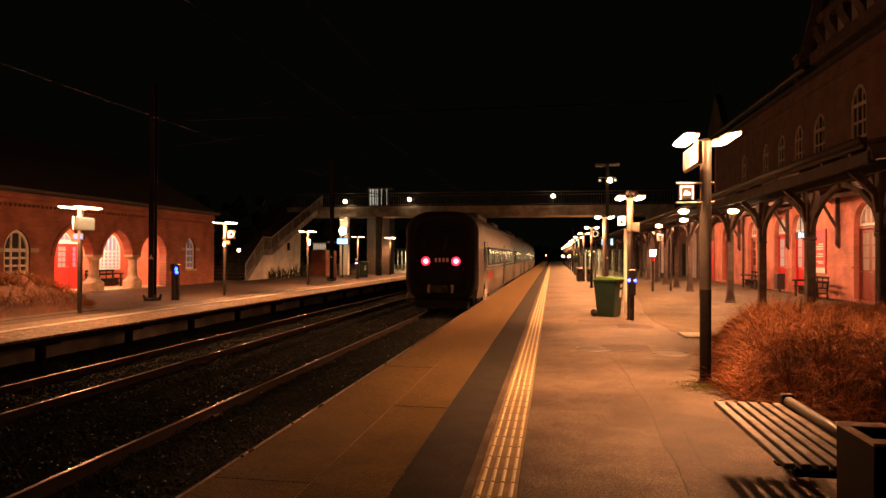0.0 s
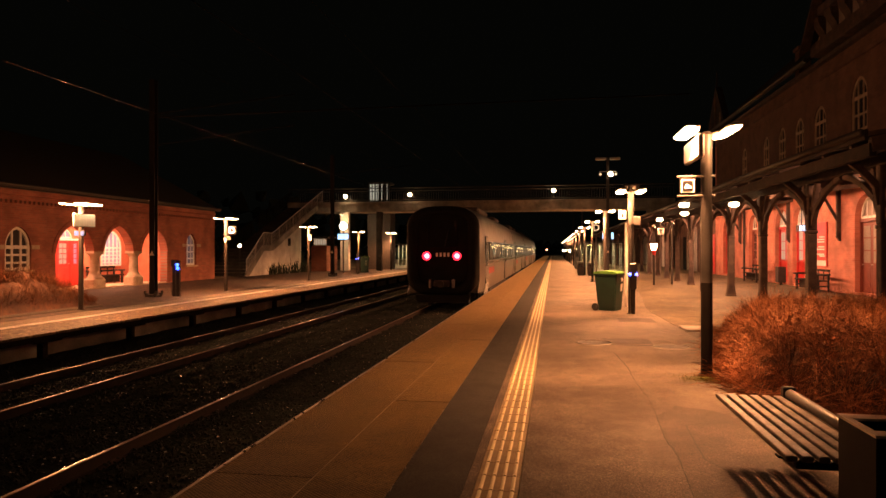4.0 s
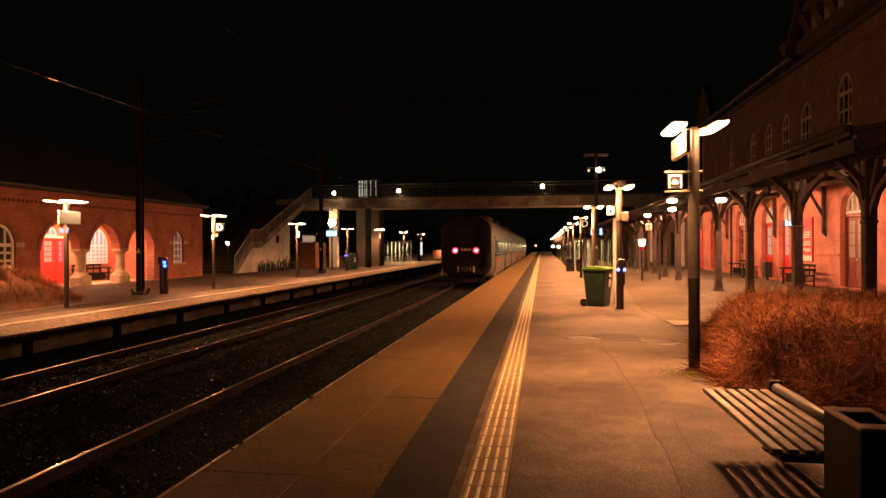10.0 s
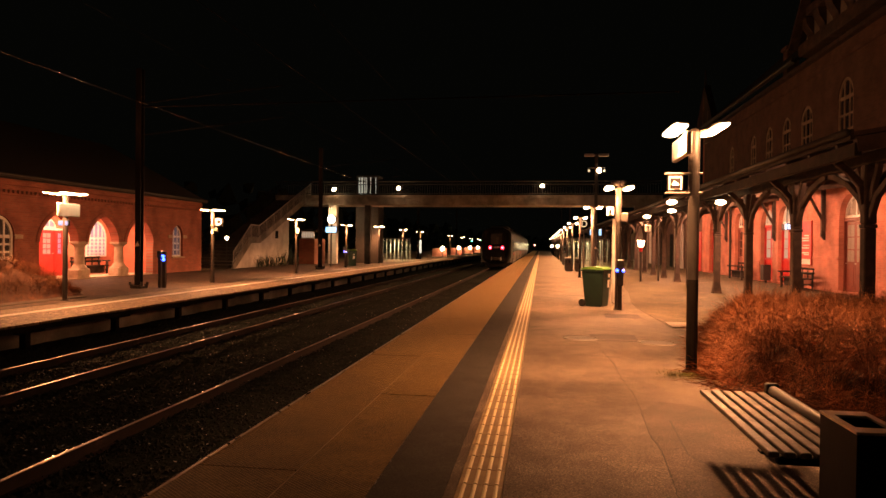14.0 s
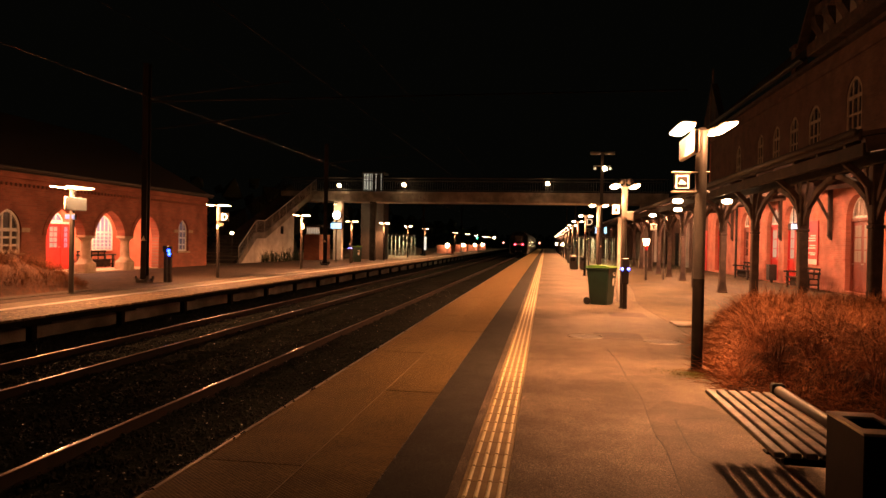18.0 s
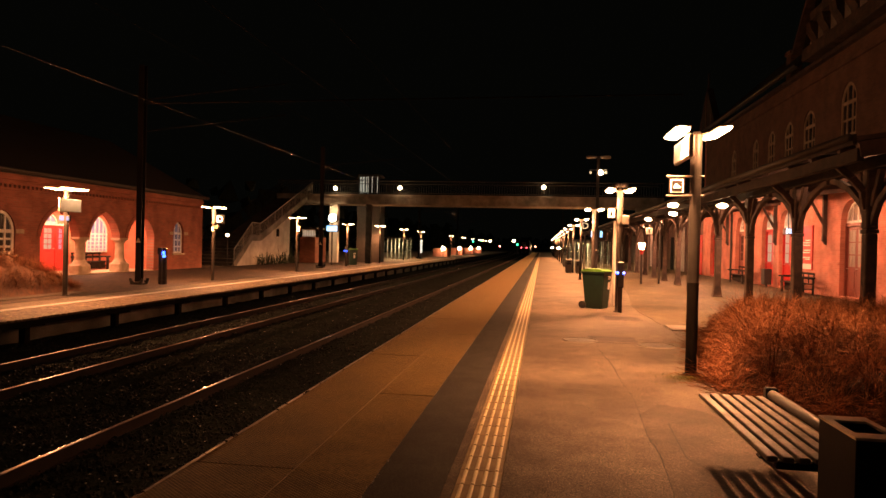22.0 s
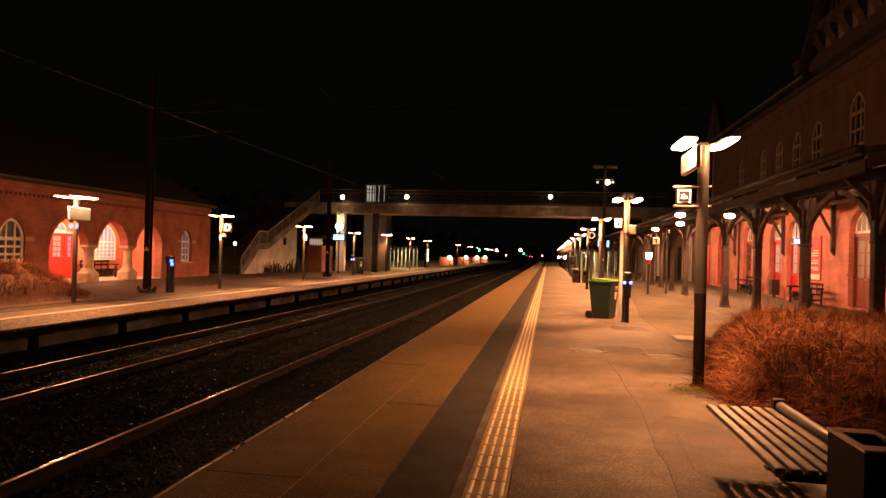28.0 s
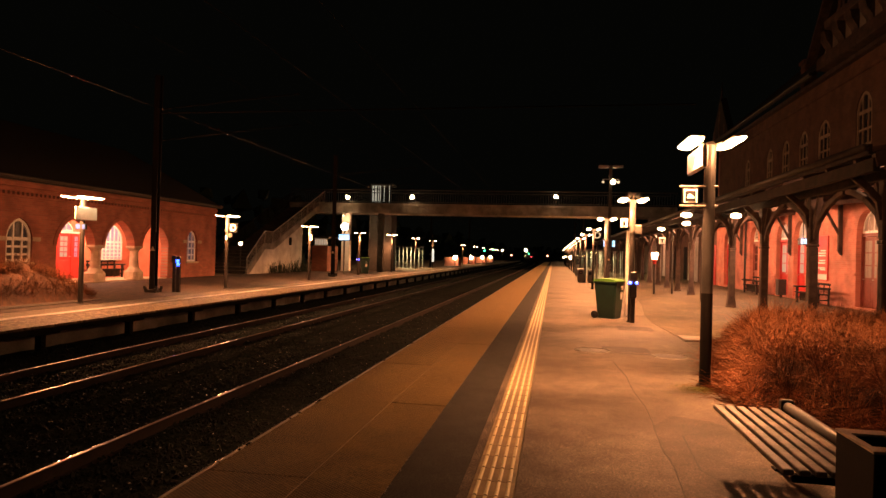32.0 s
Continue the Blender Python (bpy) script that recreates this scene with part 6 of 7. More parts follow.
wires = tagged(empty("overhead_wires"), "thin overhead contact and carrier wires along the tracks", "wires")
# Only the glinting contact wire is polished; the unlit ones are coloured black.
for x, z, r in ((-8.19, 4.49, 0.006), (-8.19, 5.9, 0.004), (-4.08, 4.49, 0.005), (-4.08, 5.9, 0.004)):
    bm = B()
    rod(bm, (x, -2, z), (x, 150, z), r, n=20, caps=False)
    part("wire", bm, WIRE_METAL if x < -8 and z < 5 else WIRE, wires, smooth=True)
bm = B()
rod(bm, (-13.8, 21.5, 6.28), (4.2, 21.5, 6.42), 0.022, n=6)
part("span_wire", bm, WIRE, wires)

# ---- smaller things on the near platform, farther along ----
ts = tagged(empty("letter_sign_post", pose(2.36, 37.8, 0)), "slim post with a round dark sign showing a white letter D", "sign")
bm = B()
rod(bm, (0, 0, 0), (0, 0, 3.0), 0.05)
part("post", bm, STEEL_DARK, ts)
bm = B()
rod(bm, (0, -0.06, 2.84), (0, 0.06, 2.84), 0.31, 0.31, 24)
dk = part("disc", bm, BLACK_SIGN, ts)
lm = letter_mesh("D", 0.5, PANEL_GLOW)
lt = new("letter", lm)
lt.parent = dk
lt.matrix_local = pose(0, -0.075, 2.84, 90, 0, 0)


# Plain cabinets added in place of small dark shapes of uncertain kind.
def ticket_machine(x, y, w=0.6, h=1.7):
    top = tagged(empty("ticket_machine", pose(x, y, 0)), "upright dark cabinet with a dark glass front", "ticket machine", group="platform machines")
    bm = B()
    box(bm, -w / 2, w / 2, -0.22, 0.22, 0.1, h, 0.03)
    part("cabinet", bm, STEEL_DARK, top)
    bm = B()
    box(bm, -w / 2 + 0.05, w / 2 - 0.05, -0.17, 0.17, 0, 0.1)
    part("foot", bm, STEEL_DARK, top)
    bm = B()
    box(bm, -w * .32, w * .32, -0.235, -0.221, h - 0.4 * h, h - 0.12 * h)
    part("screen", bm, GLASS_DARK, top)


ticket_machine(1.75, 43.6, 0.45, 0.9)
ticket_machine(2.35, 43.4, 0.4, 0.85)
ticket_machine(2.1, 58.0)
ticket_machine(2.3, 66.0)


def glass_shelter(x, y, w, d, lit):
    top = tagged(empty("glass_shelter", pose(x, y, 0)), "glazed waiting shelter with thin steel posts, lit inside", "shelter", group="shelters")
    bm = B()
    box(bm, -w / 2 - 0.1, w / 2 + 0.1, -d / 2 - 0.1, d / 2 + 0.1, 2.2, 2.32, 0.03)
    part("roof", bm, STEEL_DARK, top)
    n = 6
    for i in range(n + 1):
        u = -w / 2 + w * i / n
        for v in (-d / 2, d / 2):
            bm = B()
            rod(bm, (u, v, 0), (u, v, 2.2), 0.03, n=8)
            part("post", bm, GALV, top)
    for i in range(n):
        bm = B()
        u = -w / 2 + w * (i + 0.5) / n
        box(bm, u - w / n * .42, u + w / n * .42, d / 2 - 0.01, d / 2 + 0.01, 0.25, 2.1)
        part("pane", bm, SHELTER_GLASS if i != lit else SHOP_LIGHT, top)
    bm = B()
    box(bm, -0.7, 0.7, 0.1, 0.5, 0.42, 0.47)
    box(bm, -0.6, -0.55, 0.15, 0.45, 0, 0.42)
    box(bm, 0.55, 0.6, 0.15, 0.45, 0, 0.42)
    part("seat", bm, TIMBER, top)
    lamp_object("shelter_light", "AREA", pose(x, y, 2.15), 420, (1.0, 0.82, 0.36), 1.0)


glass_shelter(-15.2, 70.0, 2.6, 1.6, 9)
glass_shelter(3.9, 57.5, 3.4, 1.6, 9)
glass_shelter(4.0, 72.5, 3.4, 1.6, 9)
bm = B()
box(bm, -13.2, -13.0, 72.5, 72.7, 0.7, 2.1, 0.03)
lb_ = tagged(empty("lit_poster_case"), "brightly lit poster case", "poster case")
part("case", bm, SHOP_LIGHT, lb_)
bm = B()
rod(bm, (-13.1, 72.6, -0.01), (-13.1, 72.6, 0.7), 0.05)
part("post", bm, STEEL_DARK, lb_)

# red-lit huts with globe lamps at the far end of the opposite platform
for x, y in ((-13.1, 90.7), (-13.35, 111.0), (-13.25, 127.7), (-13.3, 144.7)):
    top = tagged(empty("red_hut", pose(x, y, 0)), "small red hut with a round glowing lamp", "hut", group="red huts")
    bm = B()
    box(bm, -1.6, 0.4, -0.3, 1.6, -0.05, 1.15, 0.03)
    part("wall", bm, PLASTER_RED, top)
    bm = B()
    bmesh.ops.create_uvsphere(bm, u_segments=14, v_segments=10, radius=0.28, matrix=Matrix.Translation((-0.1, -0.75, 1.13)))
    part("lamp_globe", bm, GLOBE, top, "", True)
    bm = B()
    rod(bm, (-0.1, -0.75, -0.02), (-0.1, -0.75, 0.75), 0.05)
    part("lamp_post", bm, STEEL_DARK, top)


def signal(x, y, z, material, r=0.3):
    top = tagged(empty("railway_signal", pose(x, y, -0.9)), "railway signal post with a glowing lamp", "signal", group="signals")
    bm = B()
    rod(bm, (0, 0.2, 0), (0, 0.2, z + 0.9), 0.09, n=8)
    part("post", bm, STEEL_DARK, top)
    bm = B()
    bmesh.ops.create_uvsphere(bm, u_segments=12, v_segments=8, radius=r, matrix=Matrix.Translation((0, 0, z + 0.9)))
    part("lamp", bm, material, top, "", True)


signal(-9.4, 230, 3.55, GLOBE, 0.5)
signal(-24.0, 235, 3.1, GREEN_SIGNAL, 0.28)
signal(-18.2, 240, 3.4, GLOBE, 0.4)
signal(-20.6, 230, 3.4, GREEN_SIGNAL, 0.22)
signal(-8.6, 240, 2.4, GREEN_SIGNAL, 0.25)
signal(2.9, 175, 1.55, GLOBE, 0.42)
signal(4.3, 172, 1.5, GLOBE, 0.42)
signal(5.6, 160, 1.35, GLOBE, 0.3)
signal(-1.9, 215, 1.8, RED_SIGNAL, 0.26)
signal(-13.29, 215, 1.68, RED_SIGNAL, 0.26)

# distant dark wood that closes the view
rng = random.Random(8)
verts, faces = [], []
for i in range(2600):
    a = rng.uniform(0, 1)
    if i % 3 == 0:
        x, y = rng.uniform(-60, 60), 480 + rng.uniform(0, 40)
    elif i % 3 == 1:
        x, y = rng.uniform(-34, -26) - rng.uniform(0, 18), rng.uniform(60, 460)
    else:
        x, y = rng.uniform(24, 44), rng.uniform(115, 460)
    z = -1.2 + 9 * a ** 1.3
    s = rng.uniform(0.7, 1.9)
    k = len(verts)
    q = Euler((rng.random() * 6, rng.random() * 6, 0)).to_matrix()
    for v in base:
        p = q @ Vector(v) * s * rng.uniform(0.6, 1.4)
        verts.append((x + p.x, y + p.y, z + p.z))
    faces += [(a_ + k, b_ + k, c_ + k) for a_, b_, c_ in octa]
me = bpy.data.meshes.new("far_trees")
me.from_pydata(verts, [], faces)
me.materials.append(PLANT)
tagged(new("far_trees", me), "dark far trees along the line at night", "trees", kind="stuff")

# ---- dry grass ----
def blades(name, count, place, height, seed, material, label, wide=0.004, flat=False, mound=None):
    """Stalks of three pieces; flat: tangled strands that lie over one another."""
    rng = random.Random(seed)
    verts, faces = [], []
    for i in range(count):
        x, y, z, hs = place(rng)
        az = rng.uniform(0, 6.283)
        if flat:
            z += height * hs * rng.random() ** 0.8 * 0.85
            ln = rng.uniform(0.15, 0.5)
            rise = rng.uniform(-0.25, 0.55)
            h, lean = ln * rise, ln
        else:
            h = height * hs * rng.uniform(0.5, 1.1)
            lean = rng.uniform(0.15, 1.0) * h
        dx, dy = math.cos(az) * lean, math.sin(az) * lean
        wx, wy = -math.sin(az) * wide, math.cos(az) * wide
        k = len(verts)
        sag = rng.uniform(-0.12, 0.3) * abs(lean)
        for f, wd in ((0, 1), (0.4, 0.85), (0.75, 0.6)):
            zz = max(0.01, z + h * f + sag * f * (1 - f) * 2)
            if mound and f:
                zz += 0.68 * (mound(x + dx * f, y + dy * f) - mound(x, y))
            verts.append((x + dx * f - wx * wd, y + dy * f - wy * wd, zz))
            verts.append((x + dx * f + wx * wd, y + dy * f + wy * wd, zz + (0.004 if flat else 0)))
        tip = 0.68 * (mound(x + dx, y + dy) - mound(x, y)) if mound else 0.0
        verts.append((x + dx, y + dy, max(0.01, z + h * 0.9 - 0.1 * sag + tip)))
        faces += [(k, k + 1, k + 3, k + 2), (k + 2, k + 3, k + 5, k + 4), (k + 4, k + 5, k + 6)]
    me = bpy.data.meshes.new(name)
    me.from_pydata(verts, [], faces)
    me.materials.append(material)
    return tagged(new(name, me), label, "grass", kind="stuff")


def rim_right(y):
    return 2.02 + 0.24 * max(0.0, y - 8.6) + 0.588 * max(0.0, 8.1 - y)


def height_right(x, y):
    """Height of the grass bed: steep at its rim, uneven in tussocks on top."""
    e = max(0.0, min(1.0, 0.2 + 1.8 * (x - rim_right(y) + 0.25 * noise.noise((x * 2, y * 2, 4.0))))) * max(0.0, min(1.0, 0.35 + 0.17 * (16.0 - y))) * max(0.0, min(1.0, 0.3 + 1.2 * (x - rim_right(y))))
    c = 0.92 + 0.3 * noise.noise((x * 1.1, y * 1.1, 2.0)) + 0.22 * noise.noise((x * 2.8, y * 2.8, 5.0)) + 0.06 * noise.noise((x * 6, y * 6, 3.0))
    return max(0.03, 0.84 * e * c)


def height_left(x, y):
    e = max(0.0, min(1.0, 0.05 + 2.4 * (-13.5 - x))) ** 0.6 * max(0.0, min(1.0, 0.05 + 0.45 * (18.45 - y))) ** 0.6
    return max(0.03, 1.32 * e * (0.9 + 0.3 * noise.noise((x * .8, y * .8, 7.0)) + 0.25 * noise.noise((x * 2.2, y * 2.2, 1.0)) + 0.1 * noise.noise((x * 5, y * 5, 1.0))))


def added_core(name, height, x0, x1, y0, y1, label):
    """An added dark sheet inside the grass, which stops light between the blades."""
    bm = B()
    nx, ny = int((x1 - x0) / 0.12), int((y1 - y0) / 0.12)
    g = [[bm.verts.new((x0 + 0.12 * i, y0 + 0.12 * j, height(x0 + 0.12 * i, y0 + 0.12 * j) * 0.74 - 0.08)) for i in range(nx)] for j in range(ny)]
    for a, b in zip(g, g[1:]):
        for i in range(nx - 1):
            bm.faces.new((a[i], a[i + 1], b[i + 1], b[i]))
    tagged(done(name, bm, GRASS_CORE, smooth=True), label, "grass", kind="stuff")


def arching(name, count, place, seed, material, label, long=(0.25, 0.75), wide=0.0022):
    """Long fine blades that rise out of the core and bow over at the tip."""
    rng = random.Random(seed)
    verts, faces = [], []
    for i in range(count):
        x, y, h, away = place(rng)
        ln = rng.uniform(*long) * min(1.0, 0.35 + h)
        az = away + rng.gauss(0, 0.9)
        tilt, droop = rng.uniform(0.25, 1.15), rng.uniform(0.25, 1.15)
        z0 = max(0.0, h * rng.uniform(0.25, 0.8))
        ux, uy = math.cos(az), math.sin(az)
        twist = rng.uniform(-1, 1)
        wx, wy, wz = -uy * wide, ux * wide, 0.6 * wide * twist
        k = len(verts)
        for f, wd in ((0, 1), (0.35, 1), (0.7, 0.75)):
            r, z = ln * f * math.sin(tilt), max(0.008, z0 + ln * (f * math.cos(tilt) - droop * 0.5 * f * f * 0.9))
            verts.append((x + ux * r - wx * wd, y + uy * r - wy * wd, z - wz))
            verts.append((x + ux * r + wx * wd, y + uy * r + wy * wd, z + wz))
        r = ln * math.sin(tilt)
        verts.append((x + ux * r, y + uy * r, max(0.008, z0 + ln * (math.cos(tilt) - droop * 0.45))))
        faces += [(k, k + 1, k + 3, k + 2), (k + 2, k + 3, k + 5, k + 4), (k + 4, k + 5, k + 6)]
    me = bpy.data.meshes.new(name)
    me.from_pydata(verts, [], faces)
    me.materials.append(material)
    return tagged(new(name, me), label, "grass", kind="stuff")


def tufted(rng, x, y, cell):
    """Draws a root towards its tussock's middle; returns the root and the way that it leans."""
    i, j = math.floor(x / cell), math.floor(y / cell)
    cx = (i + 0.5 + 0.35 * noise.noise((i * 1.7, j * 2.3, 0.5))) * cell
    cy = (j + 0.5 + 0.35 * noise.noise((i * 2.1, j * 1.3, 7.5))) * cell
    x, y = cx + 0.62 * (x - cx), cy + 0.62 * (y - cy)
    return x, y, math.atan2(y - cy, x - cx)


def bed_right(rng):
    while True:
        x, y = 2.0 + 7.8 * rng.random() ** 1.25, rng.uniform(4.0, 15.9)
        x, y, away = tufted(rng, x, y, 0.34)
        if x < rim_right(y) + 0.12 * rng.random():
            continue
        return x, y, height_right(x, y), away


def bed_left(rng):
    while True:
        x, y = rng.uniform(-18.9, -12.9), rng.uniform(8.0, 19.2)
        x, y, away = tufted(rng, x, y, 0.27)
        h = height_left(x, y)
        if h > 0.16:
            return x, y, h, away


def litter_right(rng):
    while True:
        x, y = rng.uniform(1.95, 6.5), rng.uniform(4.0, 14.0)
        if rim_right(y) - 0.1 - 0.5 * rng.random() ** 2 * (y < 8) < x:
            h = height_right(x, y)
            return x, y, 0.55 * h, 0.1 + 0.4 * h


added_core("grass_core", height_right, 2.0, 9.8, 3.9, 15.9, "brown light-blocking core added inside the dry grass bed")
added_core("grass_core", height_left, -18.9, -12.8, 8.0, 19.2, "brown light-blocking core added inside the grass mound")
arching("dry_grass", 120000, bed_right, 11, LEAF_DRY, "thick bed of long arching dry reddish-brown grass")
blades("fallen_stalks", 30000, litter_right, 0.8, 15, LEAF_DRY, "pale fallen stalks tangled over the grass", 0.0016, True, height_right)
arching("dry_grass", 130000, bed_left, 12, LEAF_BROWN, "dense mound of dry ornamental grass on the opposite platform", (0.24, 0.56), 0.0024)
bm = B()
prism(bm, [(2.3, 4.0), (9.8, 4.0), (9.8, 15.9), (4.0, 15.9), (2.15, 9.0), (2.15, 6.4)], lambda a, b: Vector((a, b, -0.05)), (0, 0, 0.07))
tagged(done("planting_bed", bm, EARTH), "dark earth bed under the dry grass", "planting bed", kind="structure")
bm = B()
box(bm, -19.1, -12.98, 8.0, 17.7, -0.05, 0.012)
tagged(done("planting_bed_opposite", bm, EARTH), "dark earth bed on the opposite platform", "planting bed", kind="structure")


bm = B()
box(bm, 2.62, 3.1, 13.9, 14.75, -0.02, 0.035, 0.01)
tagged(done("stone_slab", bm, BRIDGE_CONCRETE), "pale flat stone slab beside the grass bed", "stone slab")


def moss_spot(rng):
    a, r = rng.uniform(0, 6.28), abs(rng.gauss(0, 0.15))
    return 1.9 + 1.7 * r * math.cos(a), 8.78 + r * math.sin(a) * 1.5, 0.0, 0.3 + 0.5 * rng.random()


blades("moss_tufts", 2600, moss_spot, 0.05, 13, MOSS, "low mossy tufts round the lamp foot", 0.003)


def shrub_spot(rng):
    c = rng.choice([(42.5, .7), (43.6, 1.0), (44.8, .8), (46.4, 1.3), (48.0, .9)])
    a = rng.random()
    return -18.55 + rng.gauss(0, 0.15), c[0] + rng.gauss(0, 0.2), 0.0, c[1]


blades("shrubs", 230, shrub_spot, 0.95, 14, PLANT, "dark upright shrubs against the white stair wall", 0.022)


# ---- train ----
def train_profile(w, z0, z1, r):
    """Rounded cross-section, sides leaning in towards the roof."""
    pts = [(-w / 2 + 0.10, z0), (w / 2 - 0.10, z0), (w / 2, z0 + 0.55), (w / 2, z0 + 1.0), (w / 2 - 0.03, z0 + 1.9)]
    n = 7
    for i in range(n + 1):
        a = math.pi / 2 * i / n
        pts.append((w / 2 - 0.12 - r + r * math.cos(a), z1 - r * 0.75 + r * 0.75 * math.sin(a)))
    pts += [(-u, v) for u, v in reversed(pts[2:])]
    return pts


train = tagged(empty("train"), "silver train with a black rubber end and red tail lamps", "train")
W_T, Z0, Z1 = 2.98, 0.02, 3.28
prof = train_profile(W_T, Z0, Z1, 0.85)
y = 0.34
CARS = [20.4, 18.2, 18.2, 20.4]
for ci, length in enumerate(CARS):
    y0, y1 = y, y + length - 0.45
    bm = B()
    prism(bm, prof, lambda a, b: Vector((a, y0, b)), (0, y1 - y0, 0))
    if ci == 0:
        bmesh.ops.bisect_plane(bm, geom=bm.verts[:] + bm.edges[:] + bm.faces[:], plane_co=(0, y0 + 0.9, 0), plane_no=(0, 1, 0))
        for v in bm.verts:
            if v.co.y < y0 + 0.1:
                v.co.x *= 0.93
                v.co.z -= 0.06 * (v.co.z > 2.4)
    car = part("car_body", bm, TRAIN_SIDE, train, "silver-grey car body")
    bm = B()
    box(bm, -1.2, 1.2, y1, y1 + 0.45, 0.2, 3.1)
    part("gangway", bm, TRAIN_BLACK, train, "black rubber gangway")
    for s in (-1, 1):
        xs_ = W_T / 2 * s
        bm = B()
        box(bm, min(xs_, xs_ + 0.012 * s) - 0.035 * (s > 0), max(xs_, xs_ + 0.012 * s) + 0.035 * (s < 0), y0 + 2.6, y1 - 1.6, 1.22, 1.98, 0.004)
        band = part("window_band", bm, GLASS_DARK, car, "dark window band")
        bm = B()
        xa, xb = sorted((xs_ - 0.005 * s, xs_ + 0.016 * s))
        box(bm, xa, xb, y0 + (1.0 if ci == 0 else 0.3), y1 - 0.3, 1.07, 1.17, 0.004)
        part("trim_strip", bm, TRAIN_TRIM, car, "polished strip below the windows")
        k = 0
        yy = y0 + 2.9
        while yy < y1 - 2.4:
            bm = B()
            xa, xb = sorted((xs_ + 0.004 * s, xs_ + 0.018 * s))
            box(bm, xa, xb, yy, yy + 1.05, 1.3, 1.92)
            part("window", bm, GLASS_DARK if (k + ci) % 3 == 1 else WINDOW_TRAIN, band)
            # Small glowing boxes on the panes imitate glints of light.
            bm = B()
            for q in range(3):
                box(bm, min(xs_ + 0.016 * s, xs_ + 0.022 * s), max(xs_ + 0.016 * s, xs_ + 0.022 * s), yy + 0.15 + 0.34 * q, yy + 0.2 + 0.34 * q, 1.82 - 0.05 * ((k + q) % 3), 1.86 - 0.05 * ((k + q) % 3))
            part("pane_glint", bm, TRAIN_GLINT, band)
            yy += 1.42
            k += 1
        for yd in (y0 + 1.1, y0 + 11.7 if ci in (0, 3) else y1 - 1.3):
            bm = B()
            xa, xb = sorted((xs_ - 0.02 * s, xs_ + 0.01 * s))
            box(bm, xa, xb, yd, yd + 1.0, 0.12, 2.15, 0.004)
            dr = part("door", bm, TRAIN_SIDE, car)
            bm = B()
            for a, b, c, d in ((yd - 0.012, yd, 0.12, 2.15), (yd + 1.0, yd + 1.012, 0.12, 2.15), (yd + 0.495, yd + 0.505, 0.12, 2.15), (yd, yd + 1.0, 2.152, 2.165)):
                box(bm, xa - 0.003, xb + 0.003, a, b, c, d)
            part("door_seal", bm, TRAIN_BLACK, dr)
            bm = B()
            xa, xb = sorted((xs_, xs_ + 0.016 * s))
            box(bm, xa, xb, yd + 0.12, yd + 0.4, 1.0, 1.95)
            box(bm, xa, xb, yd + 0.6, yd + 0.88, 1.0, 1.95)
            part("door_pane", bm, GLASS_DARK, dr)
        bm = B()
        xa, xb = sorted((xs_ - 0.02 * s, xs_ + 0.024 * s))
        box(bm, xa, xb, y0 + 11.25, y0 + 11.6, 0.1, 2.0, 0.004)
        part("dark_pillar", bm, TRAIN_UNDER, car, "dark full-height strip beside the door")
        bm = B()
        xa, xb = sorted((xs_, xs_ + 0.008 * s))
        box(bm, xa, xb, y0 + 2.5, y0 + 4.9, 0.66, 0.92, 0.003)
        part("red_mark", bm, RED_PAINT, car)
    for yb in (y0 + 2.6, y1 - 2.6):
        bm = B()
        for dy in (-1.2, 1.2):
            for s in (-1, 1):
                rod(bm, (s * 0.68, yb + dy, RAIL_Z + 0.43), (s * 0.82, yb + dy, RAIL_Z + 0.43), 0.43, 0.43, 20)
            rod(bm, (-0.7, yb + dy, RAIL_Z + 0.43), (0.7, yb + dy, RAIL_Z + 0.43), 0.09)
        for s in (-1, 1):
            box(bm, s * 1.0 - 0.08, s * 1.0 + 0.08, yb - 1.7, yb + 1.7, RAIL_Z + 0.32, RAIL_Z + 0.58, 0.03)
            for dy in (-1.2, 1.2):
                rod(bm, (s * 1.0, yb + dy, RAIL_Z + 0.4), (s * 1.18, yb + dy, RAIL_Z + 0.4), 0.14)
            rod(bm, (s * 1.1, yb - 0.3, RAIL_Z + 0.3), (s * 1.1, yb + 0.35, RAIL_Z + 0.75), 0.06)
        part("bogie", bm, TRAIN_UNDER, train, "dark bogie with wheels")
    bm = B()
    box(bm, -1.3, 1.3, y0 + 5.0, y1 - 5.0, RAIL_Z + 0.28, Z0 - 0.002, 0.04)
    part("underfloor_case", bm, TRAIN_UNDER, train)
    bm = B()
    box(bm, -0.9, 0.9, y0 + 4, y0 + 8, Z1 - 0.1, Z1 + 0.22, 0.08)
    part("roof_unit", bm, TRAIN_UNDER, car)
    bm = B()
    box(bm, -0.9, 0.9, y1 - 8, y1 - 5, Z1 - 0.1, Z1 + 0.18, 0.08)
    part("roof_unit", bm, TRAIN_UNDER, car)
    y += length


# the rubber-framed end
def ring_pts(w, z0, z1, r, n=6):
    pts = []
    q = r * 0.72
    for cx, cz, a0, rr in ((w / 2 - r, z1 - q, 0, r), (-w / 2 + r, z1 - q, 90, r), (-w / 2 + q, z0 + q, 180, q), (w / 2 - q, z0 + q, 270, q)):
        for i in range(n + 1):
            a = radians(a0 + 90 * i / n)
            pts.append((cx + rr * math.cos(a), cz + q * math.sin(a)))
    return pts


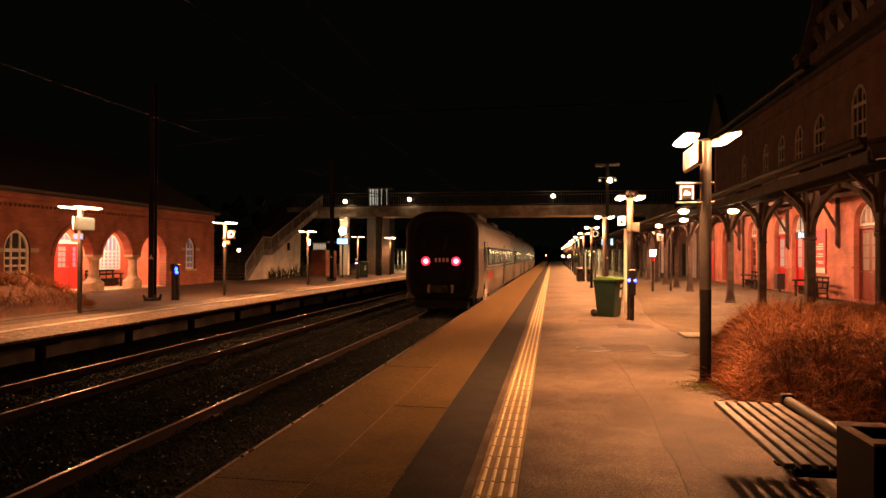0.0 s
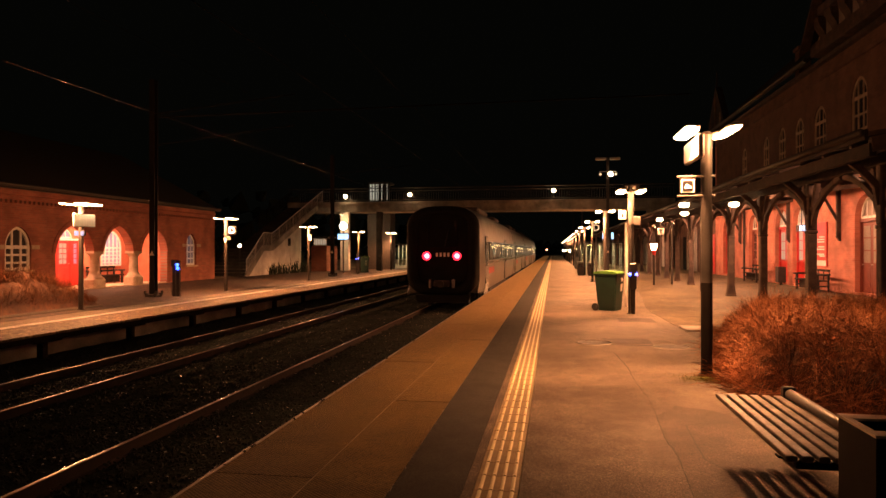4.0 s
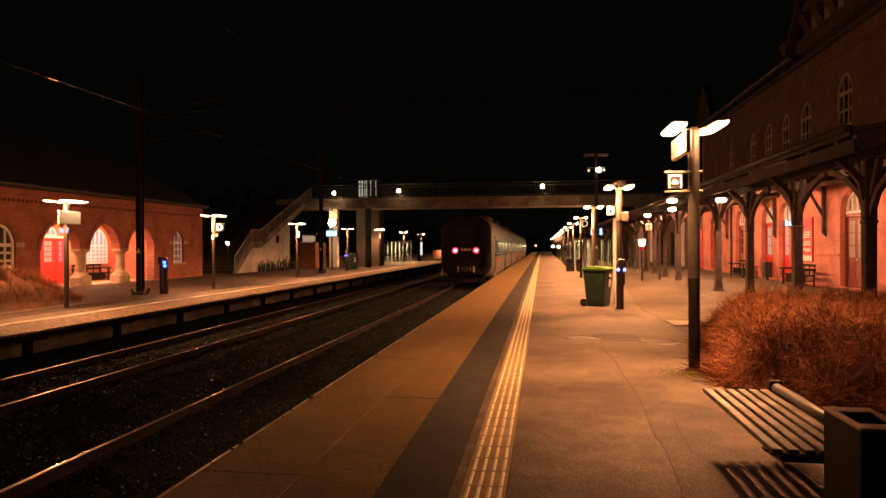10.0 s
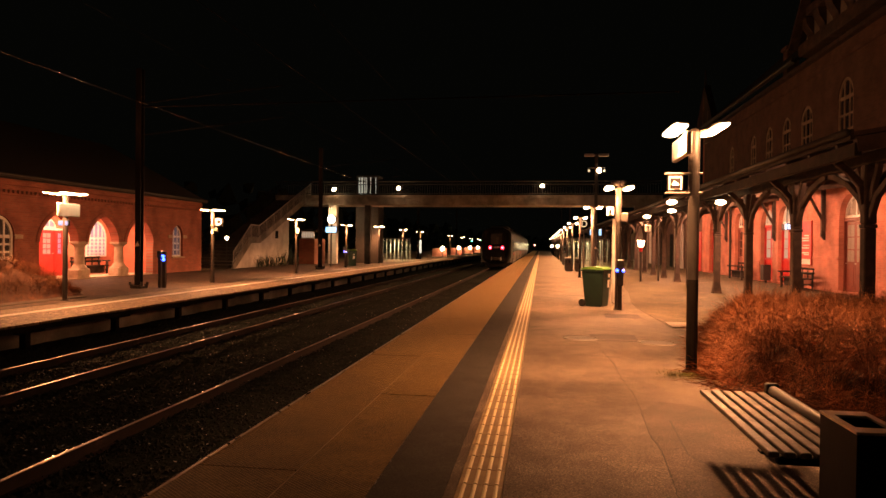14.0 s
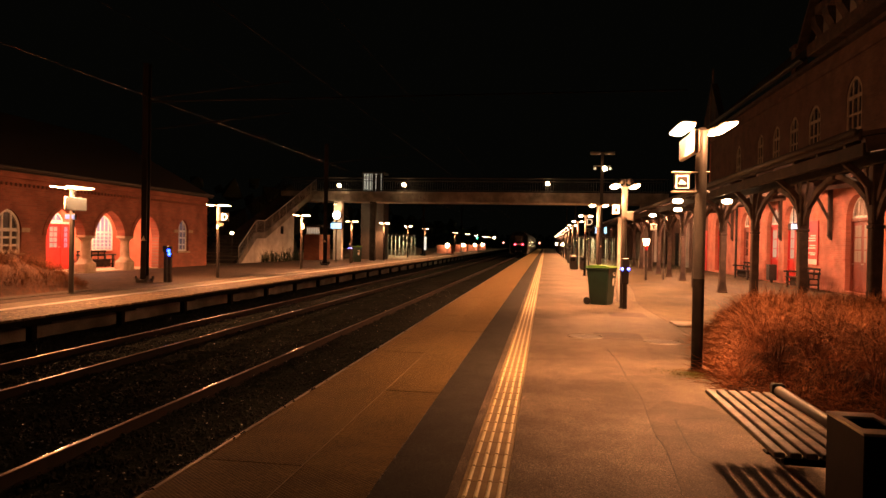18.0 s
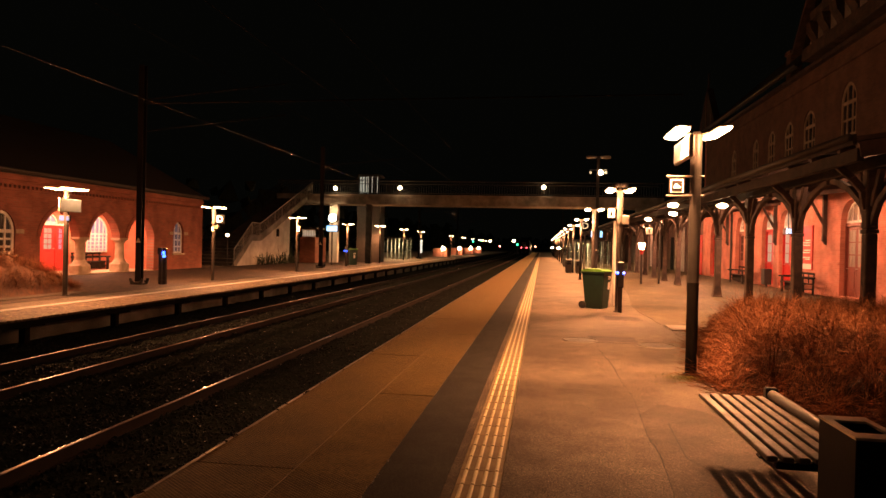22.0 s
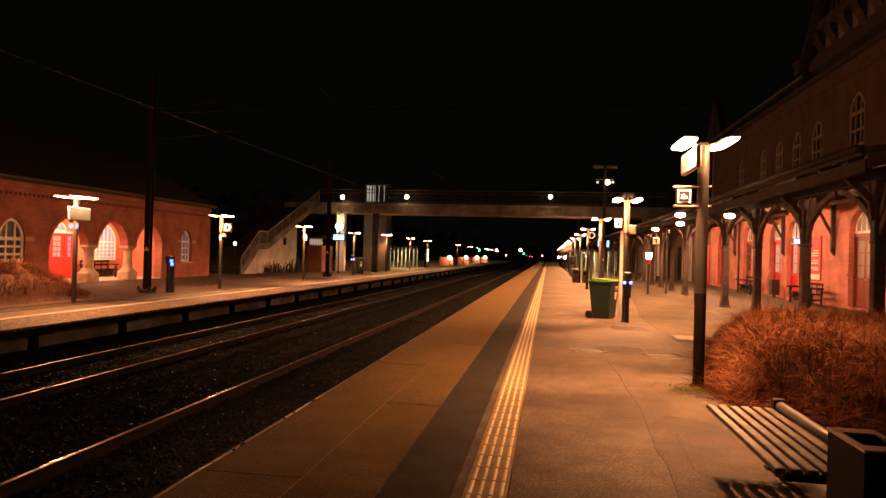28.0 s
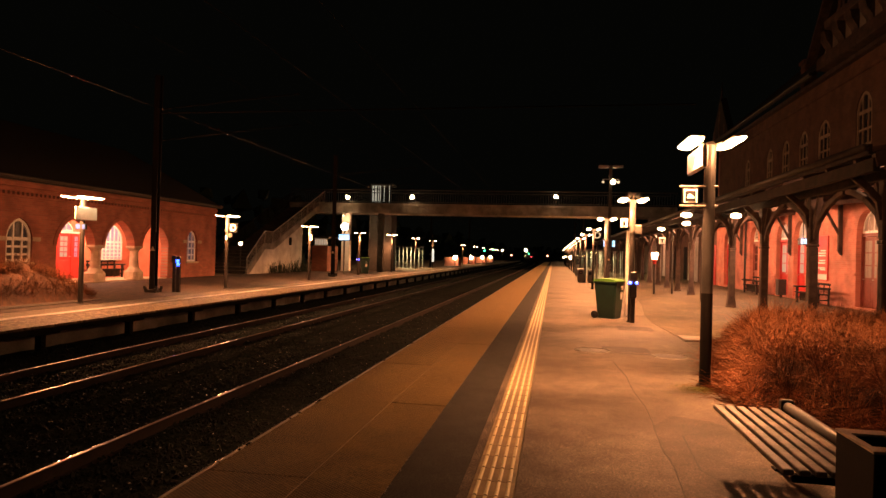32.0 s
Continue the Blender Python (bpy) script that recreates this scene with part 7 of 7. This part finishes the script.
outer, inner, lip = ring_pts(2.74, -0.04, 3.28, 1.0), ring_pts(1.9, 0.42, 2.95, 0.5), ring_pts(2.46, 0.1, 3.16, 0.9)
bm = B()
rings = []
for pts, yy in ((outer, 0.36), (outer, 0.16), (lip, 0.0), (inner, 0.06), (inner, 0.14)):
    rings.append([bm.verts.new((u, yy, v)) for u, v in pts])
n = len(outer)
for a, b in zip(rings, rings[1:]):
    for i in range(n):
        bm.faces.new((a[i], a[(i + 1) % n], b[(i + 1) % n], b[i]))
bmesh.ops.recalc_face_normals(bm, faces=bm.faces[:])
part("rubber_frame", bm, TRAIN_BLACK, train, "thick black rubber end frame", True)
bm = B()
prism(bm, inner, lambda a, b: Vector((a, 0.13, b)), (0, 0.03, 0))
face_ob = part("end_door", bm, TRAIN_BLACK, train, "recessed dark end wall")
bm = B()
box(bm, -0.55, 0.55, 0.11, 0.132, 1.75, 2.75, 0.01)
part("cab_window", bm, GLASS_DARK, face_ob)
bm = B()
for u in (-0.6, 0.6):
    box(bm, u - 0.04, u + 0.04, 0.10, 0.132, 1.62, 2.85)
box(bm, -0.6, 0.6, 0.10, 0.132, 1.6, 1.68)
box(bm, -0.6, 0.6, 0.10, 0.132, 2.8, 2.88)
part("window_frame", bm, TRAIN_BLACK, face_ob)
bm = B()
box(bm, -0.5, 0.5, 0.098, 0.112, 2.42, 2.68, 0.008)
part("destination_box", bm, GLASS_DARK, face_ob, "unlit destination panel behind the glass")
bm = B()
beam(bm, (0.08, 0.1, 1.76), (0.2, 0.1, 2.3), 0.02, 0.02)
beam(bm, (0.16, 0.098, 2.05), (0.24, 0.098, 2.42), 0.012, 0.012)
part("wiper", bm, STEEL_DARK, face_ob)
for s in (-1, 1):
    bm = B()
    rod(bm, (s * 0.57, -0.03, 1.41), (s * 0.57, 0.1, 1.41), 0.15, 0.17, 20)
    part("lamp_housing", bm, TRAIN_UNDER, train)
    bm = B()
    bmesh.ops.create_uvsphere(bm, u_segments=16, v_segments=10, radius=0.095, matrix=Matrix.Translation((s * 0.57, -0.02, 1.41)))
    part("tail_lamp", bm, RED_TAIL, train, "glowing red tail lamp", True)
    # Added glowing ring imitates the red halo of the lamp's glare.
    bm = B()
    bmesh.ops.create_cone(bm, cap_ends=False, segments=24, radius1=0.165, radius2=0.1, depth=0.05, matrix=Matrix.Translation((s * 0.57, -0.06, 1.41)) @ Matrix.Rotation(radians(-90), 4, "X"))
    part("red_halo", bm, RED_HALO, train, "glowing ring standing in for the tail lamp's red halo", True)
for k in range(4):
    bm = B()
    u = -0.215 + 0.145 * k
    box(bm, u - 0.042, u + 0.042, 0.112, 0.129, 1.38, 1.53, 0.004)
    part("number_bar", bm, NUMBER_WHITE, face_ob)
for s in (-1, 1):
    bm = B()
    box(bm, s * 0.43 - 0.05, s * 0.43 + 0.05, -0.18, 0.1, 0.22, 0.54, 0.03)
    part("coupler_guide", bm, GALV, train)
bm = B()
box(bm, -0.3, 0.3, -0.3, 0.1, 0.26, 0.5, 0.05)
rod(bm, (0, -0.42, 0.38), (0, -0.2, 0.38), 0.13)
part("coupler", bm, TRAIN_UNDER, train)
for s in (-1, 1):
    bm = B()
    rod(bm, (s * 1.5, 1.0, 0.0), (s * 1.5, 1.55, 0.34), 0.045)
    rod(bm, (s * 1.5, 1.7, 0.0), (s * 1.5, 2.1, 0.3), 0.04)
    box(bm, s * 1.49 - 0.02, s * 1.49 + 0.02, 0.85, 2.3, -0.12, 0.03, 0.01)
    part("damper", bm, GALV, train, "pale damper struts at the end bogie")
bm = B()
prism(bm, [(-1.05, -0.05), (1.05, -0.05), (0.95, -0.34), (-0.95, -0.34)], lambda a, b: Vector((a, 0.12, b)), (0, 0.3, 0))
part("snow_plough", bm, TRAIN_BLACK, train)


def motions():
    rows = []
    for t, y in ((0, 24.6), (2, 24.6), (4, 24.65), (5, 24.8), (6, 25.3), (7, 26.7), (8, 28.95), (9, 32.1), (10, 36.2), (11, 41.2), (12, 47.0), (13, 54.2), (14, 62.3), (14.5, 66.8), (15.5, 76.5), (16.5, 87.3),
                 (17, 92.3), (18, 103.6), (19, 116), (20, 130), (21, 145), (22, 160), (23, 177), (24, 195), (25, 214), (26, 235), (27, 257), (28, 280), (29, 300), (30, 320), (31, 340), (32, 358)):
        turn = math.degrees(math.atan2(bend(y) - bend(y + 14), 14.0))
        rows.append((t, pose(TRACK_1 + bend(y), y, 0, 0, 0, turn)))
    walk(train, rows)


motions()
